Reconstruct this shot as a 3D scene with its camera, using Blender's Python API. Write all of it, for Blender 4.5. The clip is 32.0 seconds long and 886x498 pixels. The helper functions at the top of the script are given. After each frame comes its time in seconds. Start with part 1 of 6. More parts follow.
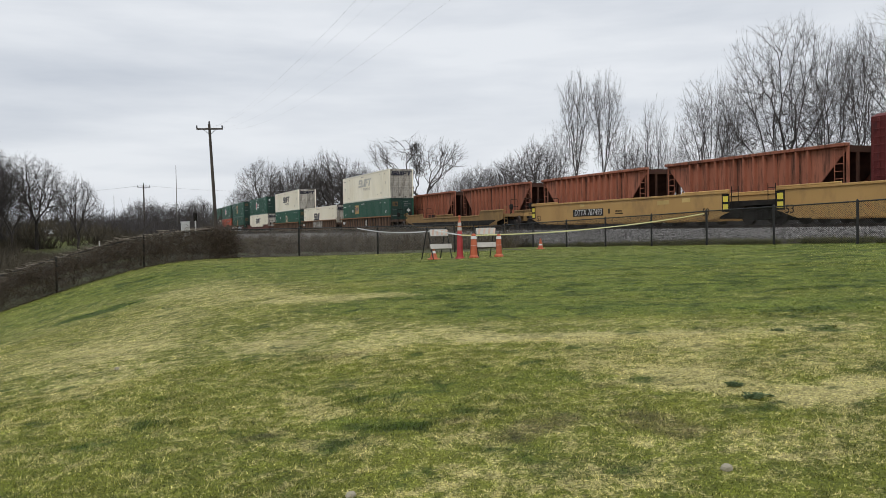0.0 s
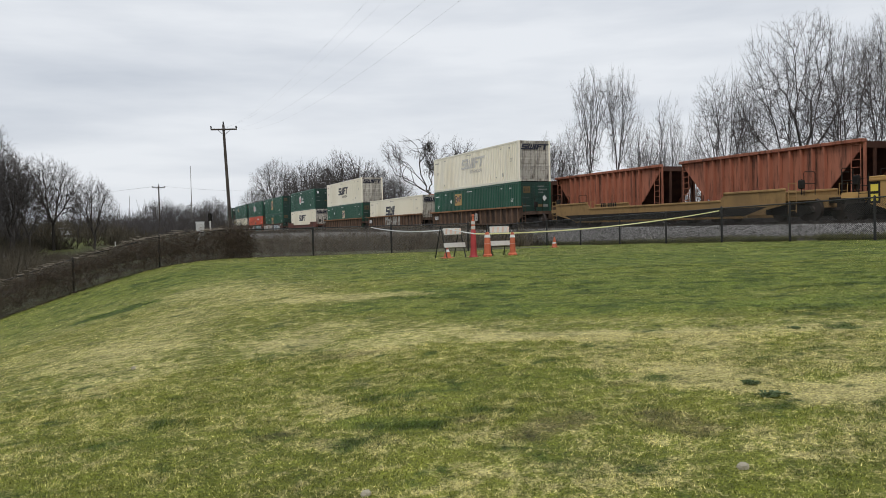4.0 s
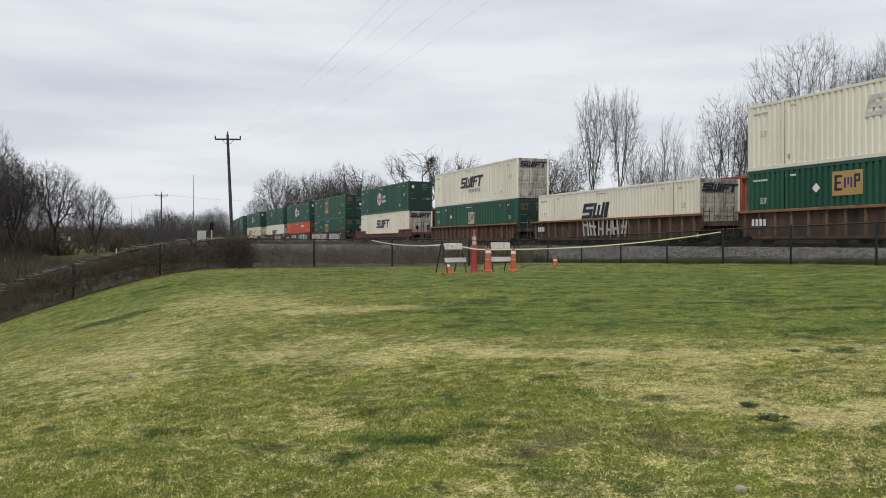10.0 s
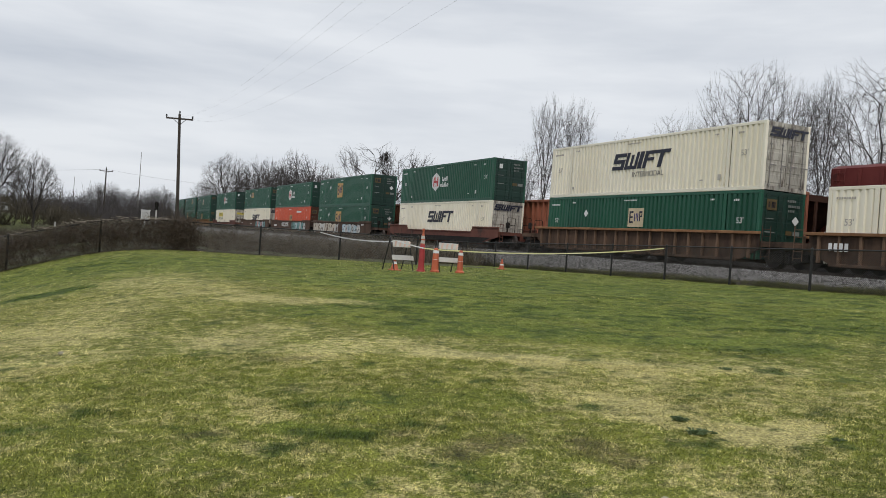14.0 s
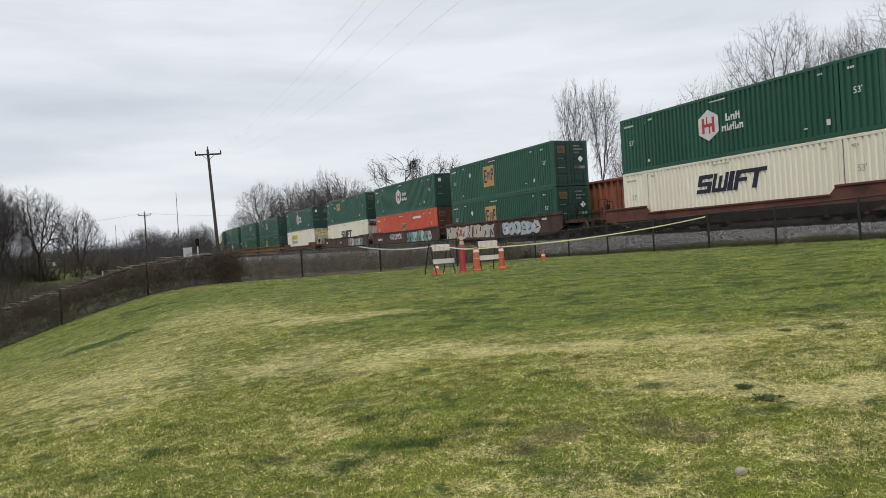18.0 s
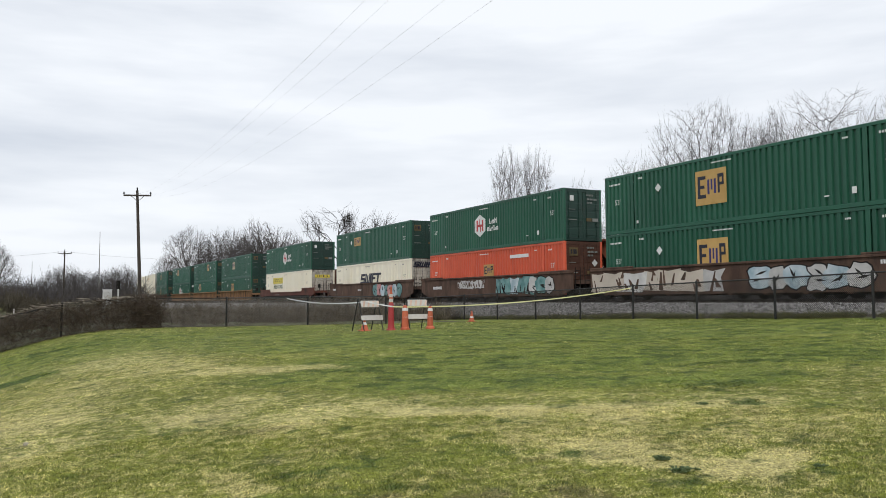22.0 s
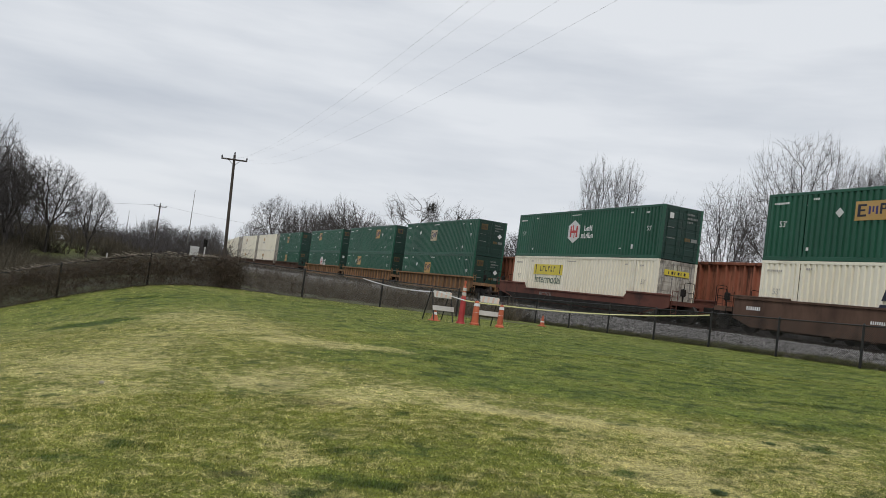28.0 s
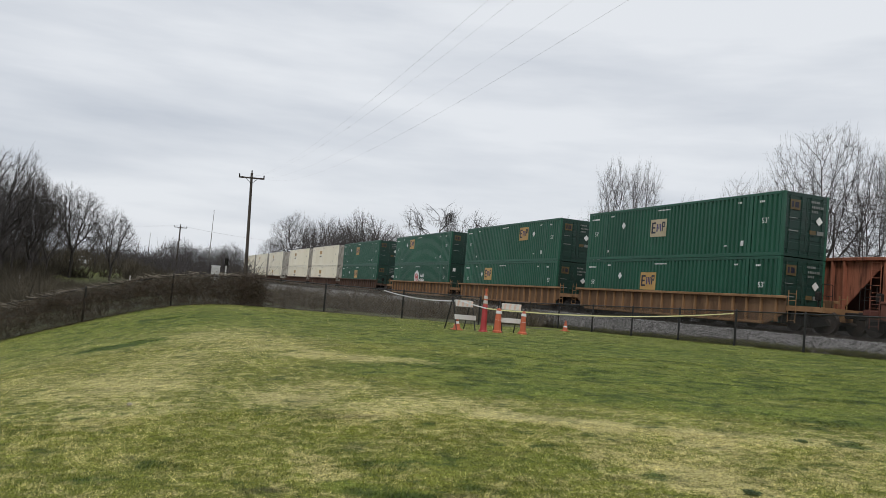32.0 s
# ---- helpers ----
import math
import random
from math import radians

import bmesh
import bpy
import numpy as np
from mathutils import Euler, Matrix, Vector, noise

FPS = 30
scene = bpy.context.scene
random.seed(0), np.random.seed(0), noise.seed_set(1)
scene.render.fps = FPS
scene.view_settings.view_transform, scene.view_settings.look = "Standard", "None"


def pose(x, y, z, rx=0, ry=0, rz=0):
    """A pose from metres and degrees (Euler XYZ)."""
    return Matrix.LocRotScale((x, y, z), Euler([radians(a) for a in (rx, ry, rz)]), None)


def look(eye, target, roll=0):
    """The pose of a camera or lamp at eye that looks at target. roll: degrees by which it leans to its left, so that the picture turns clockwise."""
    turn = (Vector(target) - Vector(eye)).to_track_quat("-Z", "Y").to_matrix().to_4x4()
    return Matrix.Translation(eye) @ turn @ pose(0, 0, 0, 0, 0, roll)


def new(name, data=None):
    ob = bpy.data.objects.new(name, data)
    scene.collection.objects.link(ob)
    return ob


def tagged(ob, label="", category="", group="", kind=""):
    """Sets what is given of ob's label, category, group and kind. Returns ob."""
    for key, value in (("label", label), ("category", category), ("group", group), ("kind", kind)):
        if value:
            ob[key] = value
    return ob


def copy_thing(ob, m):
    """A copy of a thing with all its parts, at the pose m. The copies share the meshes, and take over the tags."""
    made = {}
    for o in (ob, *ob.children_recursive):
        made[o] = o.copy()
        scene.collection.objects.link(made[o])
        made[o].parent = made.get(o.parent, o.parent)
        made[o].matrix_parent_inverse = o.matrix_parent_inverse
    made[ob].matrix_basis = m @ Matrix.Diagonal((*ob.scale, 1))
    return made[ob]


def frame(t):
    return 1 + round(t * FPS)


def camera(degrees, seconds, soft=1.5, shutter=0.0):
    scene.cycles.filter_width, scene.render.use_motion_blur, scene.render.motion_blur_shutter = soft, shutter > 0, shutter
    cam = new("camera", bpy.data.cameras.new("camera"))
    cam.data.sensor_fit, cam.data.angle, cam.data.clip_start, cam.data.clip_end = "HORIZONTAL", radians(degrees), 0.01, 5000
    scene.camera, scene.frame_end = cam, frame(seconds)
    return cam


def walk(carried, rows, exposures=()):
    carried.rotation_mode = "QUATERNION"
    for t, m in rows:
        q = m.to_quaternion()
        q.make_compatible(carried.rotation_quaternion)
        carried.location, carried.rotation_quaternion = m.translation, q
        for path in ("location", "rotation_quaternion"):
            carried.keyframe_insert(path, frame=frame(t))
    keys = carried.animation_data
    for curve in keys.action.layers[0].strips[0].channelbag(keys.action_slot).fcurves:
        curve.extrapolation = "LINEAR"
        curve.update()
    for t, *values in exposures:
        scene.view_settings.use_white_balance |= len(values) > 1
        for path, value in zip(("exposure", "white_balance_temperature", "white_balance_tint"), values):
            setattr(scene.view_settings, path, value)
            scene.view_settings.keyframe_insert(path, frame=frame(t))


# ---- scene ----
# Camera: held by hand at one spot, 1.6 m over the lawn. World: y along the railway, x across it, z up.
EYE = (0.0, 0.0, 1.6)
cam = camera(57.81, 32.0, soft=0.78)
PATH = [
    (0.0, 88.60, 0.97, -23.49),
    (0.5, 88.74, 1.01, -23.37),
    (1.0, 88.93, 1.14, -23.15),
    (1.5, 88.76, 1.28, -23.03),
    (2.0, 88.61, 1.39, -23.04),
    (2.5, 88.66, 1.65, -22.92),
    (3.0, 88.57, 1.54, -22.89),
    (3.5, 88.48, 1.50, -22.63),
    (5.5, 88.99, 0.74, -22.51),
    (6.0, 89.48, 0.88, -22.47),
    (6.5, 89.44, 0.89, -22.45),
    (7.0, 88.94, 0.38, -22.39),
    (7.5, 89.22, 0.14, -22.18),
    (8.0, 89.47, 0.13, -22.03),
    (8.5, 89.19, 0.12, -22.09),
    (9.0, 89.07, 0.13, -22.23),
    (9.5, 89.36, 0.09, -22.32),
    (10.0, 89.58, -0.06, -22.44),
    (10.5, 89.33, -0.20, -22.64),
    (11.0, 89.13, -0.66, -23.00),
    (11.5, 89.68, -0.77, -23.33),
    (12.0, 90.21, -0.31, -23.61),
    (12.5, 90.34, 0.22, -24.04),
    (13.0, 89.99, -0.85, -24.54),
    (13.5, 89.14, -2.97, -25.45),
    (15.5, 90.91, -5.05, -27.00),
    (16.0, 90.72, -5.16, -27.50),
    (16.5, 90.43, -3.58, -28.68),
    (17.0, 89.78, -1.50, -28.56),
    (17.5, 89.37, 1.29, -26.17),
    (18.0, 89.66, 3.50, -23.35),
    (18.5, 89.66, 3.18, -19.28),
    (19.0, 90.59, 2.46, -16.76),
    (19.5, 91.09, 0.34, -18.83),
    (20.0, 93.03, -2.01, -21.84),
    (20.5, 97.58, -1.98, -22.16),
    (21.0, 97.24, -1.68, -24.18),
    (21.5, 95.60, -0.29, -26.75),
    (22.0, 93.66, 0.31, -28.37),
    (22.5, 91.28, 0.55, -29.02),
    (23.0, 90.13, -0.39, -28.96),
    (23.5, 90.96, -1.32, -28.67),
    (24.0, 91.23, -1.52, -28.46),
    (24.5, 91.29, -1.72, -28.25),
    (26.5, 91.77, -1.92, -26.98),
    (27.0, 91.91, -2.59, -26.08),
    (27.5, 93.44, -5.82, -23.90),
    (28.0, 93.03, -7.53, -23.15),
    (28.5, 91.21, -5.39, -23.10),
    (29.0, 91.02, -3.72, -23.04),
    (29.5, 92.16, -3.82, -22.65),
    (30.0, 93.10, -4.29, -22.10),
    (30.5, 93.42, -4.61, -21.82),
    (31.0, 93.49, -4.73, -21.79),
    (31.5, 93.47, -4.92, -21.69),
    (32.0, 93.52, -5.21, -21.63),
]
EXPOSURES = [(0.0, 0.0), (8.0, 0.03), (11.0, 0.0), (13.0, -0.05), (15.5, 0.03), (17.0, 0.06), (18.0, 0.06), (19.0, -0.04), (20.0, 0.06), (20.5, -0.05), (21.0, -0.15), (21.5, 0.05),
             (22.0, 0.24), (22.5, 0.32), (23.0, 0.34), (23.5, 0.24), (24.0, 0.12), (27.0, 0.08), (28.0, -0.08), (29.0, 0.05), (31.0, 0.0), (32.0, -0.04)]
walk(cam, [(t, pose(*EYE, rx, ry, rz)) for t, rx, ry, rz in PATH], EXPOSURES)

# ---- light: a bright overcast sky ----
world = bpy.data.worlds.new("overcast_sky")
scene.world = world
world.use_nodes = True
wn, wl = world.node_tree.nodes, world.node_tree.links
wn.clear()
w_out, w_bg, w_sky = wn.new("ShaderNodeOutputWorld"), wn.new("ShaderNodeBackground"), wn.new("ShaderNodeTexSky")
w_sky.sky_type, w_sky.sun_disc = "NISHITA", False
w_sky.sun_elevation, w_sky.sun_rotation = radians(48), radians(200)
w_sky.air_density, w_sky.dust_density = 1.0, 3.0
w_co, w_map, w_n1, w_n2 = wn.new("ShaderNodeTexCoord"), wn.new("ShaderNodeMapping"), wn.new("ShaderNodeTexNoise"), wn.new("ShaderNodeTexNoise")
w_map.inputs["Scale"].default_value = (1.2, 1.2, 7.0)
w_map.inputs["Rotation"].default_value = (0.06, 0.05, 0.3)
w_n1.inputs["Scale"].default_value, w_n1.inputs["Detail"].default_value, w_n1.inputs["Roughness"].default_value = 1.6, 5, 0.55
w_n2.inputs["Scale"].default_value, w_n2.inputs["Detail"].default_value = 4.0, 4
w_mix, w_ramp, w_add = wn.new("ShaderNodeMix"), wn.new("ShaderNodeValToRGB"), wn.new("ShaderNodeMath")
w_add.operation = "MULTIPLY_ADD"
w_add.inputs[1].default_value = 0.3
w_mix.data_type = "RGBA"
w_mix.inputs["Factor"].default_value = 0.93
w_ramp.color_ramp.elements[0].position, w_ramp.color_ramp.elements[0].color = 0.47, (7.0, 7.5, 8.3, 1)
w_ramp.color_ramp.elements[1].position, w_ramp.color_ramp.elements[1].color = 0.83, (9.8, 10.15, 10.65, 1)
wl.new(w_co.outputs["Generated"], w_map.inputs["Vector"])
wl.new(w_map.outputs["Vector"], w_n1.inputs["Vector"])
wl.new(w_map.outputs["Vector"], w_n2.inputs["Vector"])
wl.new(w_n2.outputs["Fac"], w_add.inputs[0])
wl.new(w_n1.outputs["Fac"], w_add.inputs[2])
w_sep, w_lift = wn.new("ShaderNodeSeparateXYZ"), wn.new("ShaderNodeMath")
w_lift.operation, w_lift.inputs[1].default_value = "MULTIPLY_ADD", 0.22
wl.new(w_co.outputs["Generated"], w_sep.inputs["Vector"])
wl.new(w_sep.outputs["X"], w_lift.inputs[0])
wl.new(w_add.outputs["Value"], w_lift.inputs[2])
wl.new(w_lift.outputs["Value"], w_ramp.inputs["Fac"])
wl.new(w_sky.outputs["Color"], w_mix.inputs["A"])
wl.new(w_ramp.outputs["Color"], w_mix.inputs["B"])
wl.new(w_mix.outputs["Result"], w_bg.inputs["Color"])
w_bg.inputs["Strength"].default_value = 0.085
wl.new(w_bg.outputs["Background"], w_out.inputs["Surface"])

sun = new("sun", bpy.data.lights.new("sun", "SUN"))
sun.data.energy, sun.data.angle, sun.data.color = 1.1, radians(14), (1.0, 0.96, 0.9)
sun.matrix_world = look((-30, -26, 50), (0, 10, 0))

# ---- materials ----
def node_mat(name):
    m = bpy.data.materials.new(name)
    m.use_nodes = True
    return m, m.node_tree.nodes, m.node_tree.links, m.node_tree.nodes["Principled BSDF"]


def surface(name, a, b, scale=3.0, rough=0.6, metal=0.0, bump=0.1, fine=40.0, stain=None, stain_amount=0.5, stain_scale=1.2,
            stretch=(1, 1, 1), vary=0.12, stain_from=0.52):
    """A worn surface: two tones mixed by a broad noise, a fine grain, stains of a third colour, and relief."""
    m, n, k, p = node_mat(name)
    co, mp = n.new("ShaderNodeTexCoord"), n.new("ShaderNodeMapping")
    mp.inputs["Scale"].default_value = stretch
    k.new(co.outputs["Object"], mp.inputs["Vector"])
    broad, grain = n.new("ShaderNodeTexNoise"), n.new("ShaderNodeTexNoise")
    broad.inputs["Scale"].default_value, broad.inputs["Detail"].default_value = scale, 6
    grain.inputs["Scale"].default_value, grain.inputs["Detail"].default_value = fine, 3
    k.new(mp.outputs["Vector"], broad.inputs["Vector"])
    k.new(mp.outputs["Vector"], grain.inputs["Vector"])
    ramp = n.new("ShaderNodeValToRGB")
    ramp.color_ramp.elements[0].position, ramp.color_ramp.elements[1].position = 0.32, 0.68
    ramp.color_ramp.elements[0].color, ramp.color_ramp.elements[1].color = (*a, 1), (*b, 1)
    k.new(broad.outputs["Fac"], ramp.inputs["Fac"])
    col = ramp.outputs["Color"]
    if stain:
        st, sr, mx = n.new("ShaderNodeTexNoise"), n.new("ShaderNodeValToRGB"), n.new("ShaderNodeMix")
        st.inputs["Scale"].default_value, st.inputs["Detail"].default_value, st.inputs["Roughness"].default_value = stain_scale, 8, 0.65
        k.new(mp.outputs["Vector"], st.inputs["Vector"])
        sr.color_ramp.elements[0].position, sr.color_ramp.elements[1].position = stain_from, stain_from + 0.2
        sr.color_ramp.elements[1].color = (stain_amount,) * 3 + (1,)
        k.new(st.outputs["Fac"], sr.inputs["Fac"])
        mx.data_type = "RGBA"
        mx.inputs["B"].default_value = (*stain, 1)
        k.new(sr.outputs["Color"], mx.inputs["Factor"])
        k.new(col, mx.inputs["A"])
        col = mx.outputs["Result"]
    hsv, info, mr = n.new("ShaderNodeHueSaturation"), n.new("ShaderNodeObjectInfo"), n.new("ShaderNodeMapRange")
    mr.inputs["To Min"].default_value, mr.inputs["To Max"].default_value = 1 - vary, 1 + vary
    k.new(info.outputs["Random"], mr.inputs["Value"])
    k.new(mr.outputs["Result"], hsv.inputs["Value"])
    k.new(col, hsv.inputs["Color"])
    k.new(hsv.outputs["Color"], p.inputs["Base Color"])
    rr = n.new("ShaderNodeMapRange")
    rr.inputs["To Min"].default_value, rr.inputs["To Max"].default_value = max(0.05, rough - 0.12), min(1, rough + 0.12)
    k.new(grain.outputs["Fac"], rr.inputs["Value"])
    k.new(rr.outputs["Result"], p.inputs["Roughness"])
    p.inputs["Metallic"].default_value = metal
    p.inputs["Specular IOR Level"].default_value = 0.5 if rough < 0.65 else 0.2
    bp = n.new("ShaderNodeBump")
    bp.inputs["Strength"].default_value, bp.inputs["Distance"].default_value = bump, 0.02
    k.new(grain.outputs["Fac"], bp.inputs["Height"])
    k.new(bp.outputs["Normal"], p.inputs["Normal"])
    return m


RUST = (0.13, 0.055, 0.03)
# the door paints are the side paints darkened for the ends' shade, plus stains
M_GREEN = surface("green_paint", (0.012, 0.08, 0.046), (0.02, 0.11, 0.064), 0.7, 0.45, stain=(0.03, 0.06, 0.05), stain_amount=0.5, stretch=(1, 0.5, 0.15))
M_GREEN_END = surface("shaded_green_door_paint", (0.007, 0.032, 0.024), (0.011, 0.046, 0.031), 0.9, 0.5, stain=(0.03, 0.035, 0.03), stain_amount=0.6)
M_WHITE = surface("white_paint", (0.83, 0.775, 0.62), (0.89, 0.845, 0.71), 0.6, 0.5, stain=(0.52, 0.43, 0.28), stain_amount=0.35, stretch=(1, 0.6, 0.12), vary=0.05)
M_WHITE_END = surface("shaded_white_door_paint", (0.36, 0.34, 0.29), (0.55, 0.52, 0.45), 1.5, 0.6, stain=(0.07, 0.05, 0.035), stain_amount=0.9, stain_scale=2.6, stain_from=0.47, stretch=(1.4, 1, 0.35))
M_ORANGE = surface("orange_paint", (0.62, 0.1, 0.045), (0.7, 0.13, 0.06), 0.8, 0.5, stain=(0.3, 0.06, 0.04), stain_amount=0.5, stretch=(1, 0.5, 0.2))
M_BROWN = surface("brown_car_paint", (0.075, 0.045, 0.033), (0.14, 0.085, 0.06), 1.6, 0.75, stain=(0.035, 0.027, 0.022), stain_amount=0.9, stretch=(1, 1, 0.4))
M_OXIDE = surface("red_oxide_paint", (0.12, 0.045, 0.035), (0.17, 0.07, 0.05), 0.9, 0.7, stain=(0.05, 0.035, 0.03), stain_amount=0.8)
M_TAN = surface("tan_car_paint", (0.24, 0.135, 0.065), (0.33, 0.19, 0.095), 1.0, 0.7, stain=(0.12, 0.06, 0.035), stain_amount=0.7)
# tan paint darkened for the shade between the ribs, with grime over it
M_TANPANEL = surface("grimy_shaded_tan_panel", (0.12, 0.07, 0.04), (0.21, 0.125, 0.07), 1.3, 0.8, stain=(0.06, 0.036, 0.024), stain_amount=0.8, stretch=(1, 1, 0.35))
M_YELLOW = surface("yellow_car_paint", (0.5, 0.29, 0.09), (0.58, 0.35, 0.12), 0.8, 0.6, stain=(0.22, 0.13, 0.06), stain_amount=0.6, stretch=(1, 0.6, 0.3))
M_PATCH = surface("touch_up_paint", (0.52, 0.36, 0.12), (0.62, 0.45, 0.17), 2.0, 0.6)
M_DIRTY_YELLOW = surface("grimy_yellow_car_paint", (0.26, 0.165, 0.075), (0.4, 0.25, 0.1), 1.2, 0.75, stain=(0.09, 0.06, 0.04), stain_amount=0.85, stretch=(1, 0.6, 0.3))
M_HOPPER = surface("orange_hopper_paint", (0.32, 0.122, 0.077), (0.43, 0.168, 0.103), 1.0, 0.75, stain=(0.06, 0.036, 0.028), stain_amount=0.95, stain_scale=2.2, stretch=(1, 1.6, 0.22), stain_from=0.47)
M_HOPPER_IN = surface("dark_brown_steel", (0.06, 0.03, 0.022), (0.1, 0.05, 0.035), 1.4, 0.85)
M_MAROON = surface("maroon_boxcar_paint", (0.12, 0.025, 0.025), (0.16, 0.035, 0.032), 0.8, 0.65, stain=(0.06, 0.03, 0.03), stain_amount=0.6)
M_BLACK = surface("grimy_black_steel", (0.012, 0.011, 0.01), (0.03, 0.026, 0.022), 2.0, 0.8)
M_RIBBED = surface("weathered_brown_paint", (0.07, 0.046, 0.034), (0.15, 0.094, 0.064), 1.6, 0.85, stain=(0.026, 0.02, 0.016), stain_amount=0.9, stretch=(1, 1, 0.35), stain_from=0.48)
# the brown car paint lightened for rib faces, so panels between look shaded
M_RIBFACE = surface("worn_lit_rib_paint", (0.13, 0.083, 0.056), (0.22, 0.14, 0.092), 2.2, 0.85, stain=(0.05, 0.035, 0.027), stain_amount=0.8, stretch=(1, 1, 0.4))
M_RAIL = surface("worn_rail_steel", (0.1, 0.08, 0.07), (0.18, 0.15, 0.13), 3.0, 0.45, metal=0.7)
M_TIE = surface("creosoted_timber", (0.03, 0.024, 0.02), (0.06, 0.048, 0.04), 2.0, 0.9)
M_POLE = surface("weathered_pole_timber", (0.05, 0.042, 0.036), (0.085, 0.072, 0.06), 4.0, 0.9, stretch=(1, 1, 0.2))
M_WIRE = surface("dull_galvanised_wire", (0.16, 0.15, 0.135), (0.28, 0.265, 0.24), 3.0, 0.6, metal=0.2)
M_WIRE_DARK = surface("black_coated_wire", (0.03, 0.029, 0.028), (0.06, 0.058, 0.055), 3.0, 0.7)
M_CABLE = surface("aluminium_cable", (0.3, 0.3, 0.31), (0.42, 0.42, 0.43), 3.0, 0.5, metal=0.5)
M_POST = surface("black_fence_paint", (0.012, 0.012, 0.012), (0.025, 0.024, 0.023), 3.0, 0.6)
M_BARK = surface("grey_brown_bark", (0.05, 0.044, 0.041), (0.092, 0.082, 0.076), 3.0, 0.95, stretch=(1, 1, 0.3))
M_TWIG = surface("bare_twigs", (0.07, 0.064, 0.062), (0.12, 0.11, 0.106), 1.0, 0.95)


def stems(name, a, b, rough=0.95):
    """Dry stems and twigs, each of its own tone."""
    m, n, k, p = node_mat(name)
    geo, ramp = n.new("ShaderNodeNewGeometry"), n.new("ShaderNodeValToRGB")
    ramp.color_ramp.elements[0].color, ramp.color_ramp.elements[1].color = (*a, 1), (*b, 1)
    k.new(geo.outputs["Random Per Island"], ramp.inputs["Fac"])
    k.new(ramp.outputs["Color"], p.inputs["Base Color"])
    p.inputs["Roughness"].default_value = rough
    return m


M_VINE = stems("dry_vine", (0.04, 0.029, 0.021), (0.16, 0.12, 0.086))
M_BRUSH = stems("dead_brush", (0.038, 0.032, 0.022), (0.125, 0.105, 0.07))
M_VERGE = stems("verge_grass", (0.07, 0.085, 0.025), (0.24, 0.22, 0.1))
M_WEED = stems("dry_weeds", (0.14, 0.115, 0.09), (0.38, 0.33, 0.26))
M_DRYWEED = stems("brown_weeds", (0.06, 0.048, 0.035), (0.2, 0.165, 0.12))
M_CONE = surface("orange_cone_plastic", (0.5, 0.11, 0.05), (0.62, 0.155, 0.07), 4.0, 0.55, stain=(0.3, 0.12, 0.08), stain_amount=0.4, stain_scale=6)
M_TUBE = surface("red_plastic", (0.34, 0.032, 0.036), (0.42, 0.045, 0.046), 4.0, 0.45)
M_REFLECT = surface("white_reflective_sheet", (0.7, 0.7, 0.7), (0.8, 0.8, 0.79), 6.0, 0.4)
M_BOARD = surface("weathered_white_board", (0.48, 0.46, 0.43), (0.62, 0.6, 0.56), 3.0, 0.6, stain=(0.35, 0.28, 0.22), stain_amount=0.5, stain_scale=5)
M_TAPE = surface("yellow_tape", (0.7, 0.68, 0.3), (0.78, 0.76, 0.42), 3.0, 0.45)
M_GREYBOX = surface("grey_cabinet_paint", (0.5, 0.5, 0.48), (0.6, 0.6, 0.58), 2.0, 0.6)
M_NAVY = surface("navy_vinyl", (0.013, 0.015, 0.03), (0.02, 0.022, 0.04), 2.0, 0.5)
M_OCHRE = surface("ochre_vinyl", (0.48, 0.29, 0.085), (0.56, 0.35, 0.12), 2.0, 0.5)
M_OCHREPALE = surface("bleached_ochre_vinyl", (0.5, 0.41, 0.26), (0.62, 0.52, 0.36), 2.0, 0.6)
M_LEMON = surface("lemon_vinyl", (0.75, 0.6, 0.06), (0.8, 0.66, 0.1), 2.0, 0.5)
M_MARK = surface("white_vinyl", (0.68, 0.68, 0.66), (0.78, 0.78, 0.76), 3.0, 0.5)
M_REDMARK = surface("red_vinyl", (0.45, 0.04, 0.04), (0.55, 0.06, 0.05), 3.0, 0.5)
M_TEAL = surface("teal_spray_paint", (0.06, 0.18, 0.18), (0.22, 0.38, 0.36), 2.5, 0.6)
M_SILVER = surface("pale_spray_paint", (0.45, 0.44, 0.42), (0.62, 0.6, 0.57), 2.0, 0.6)
M_DKGREEN = surface("dark_green_vinyl", (0.02, 0.08, 0.05), (0.03, 0.1, 0.06), 3.0, 0.5)

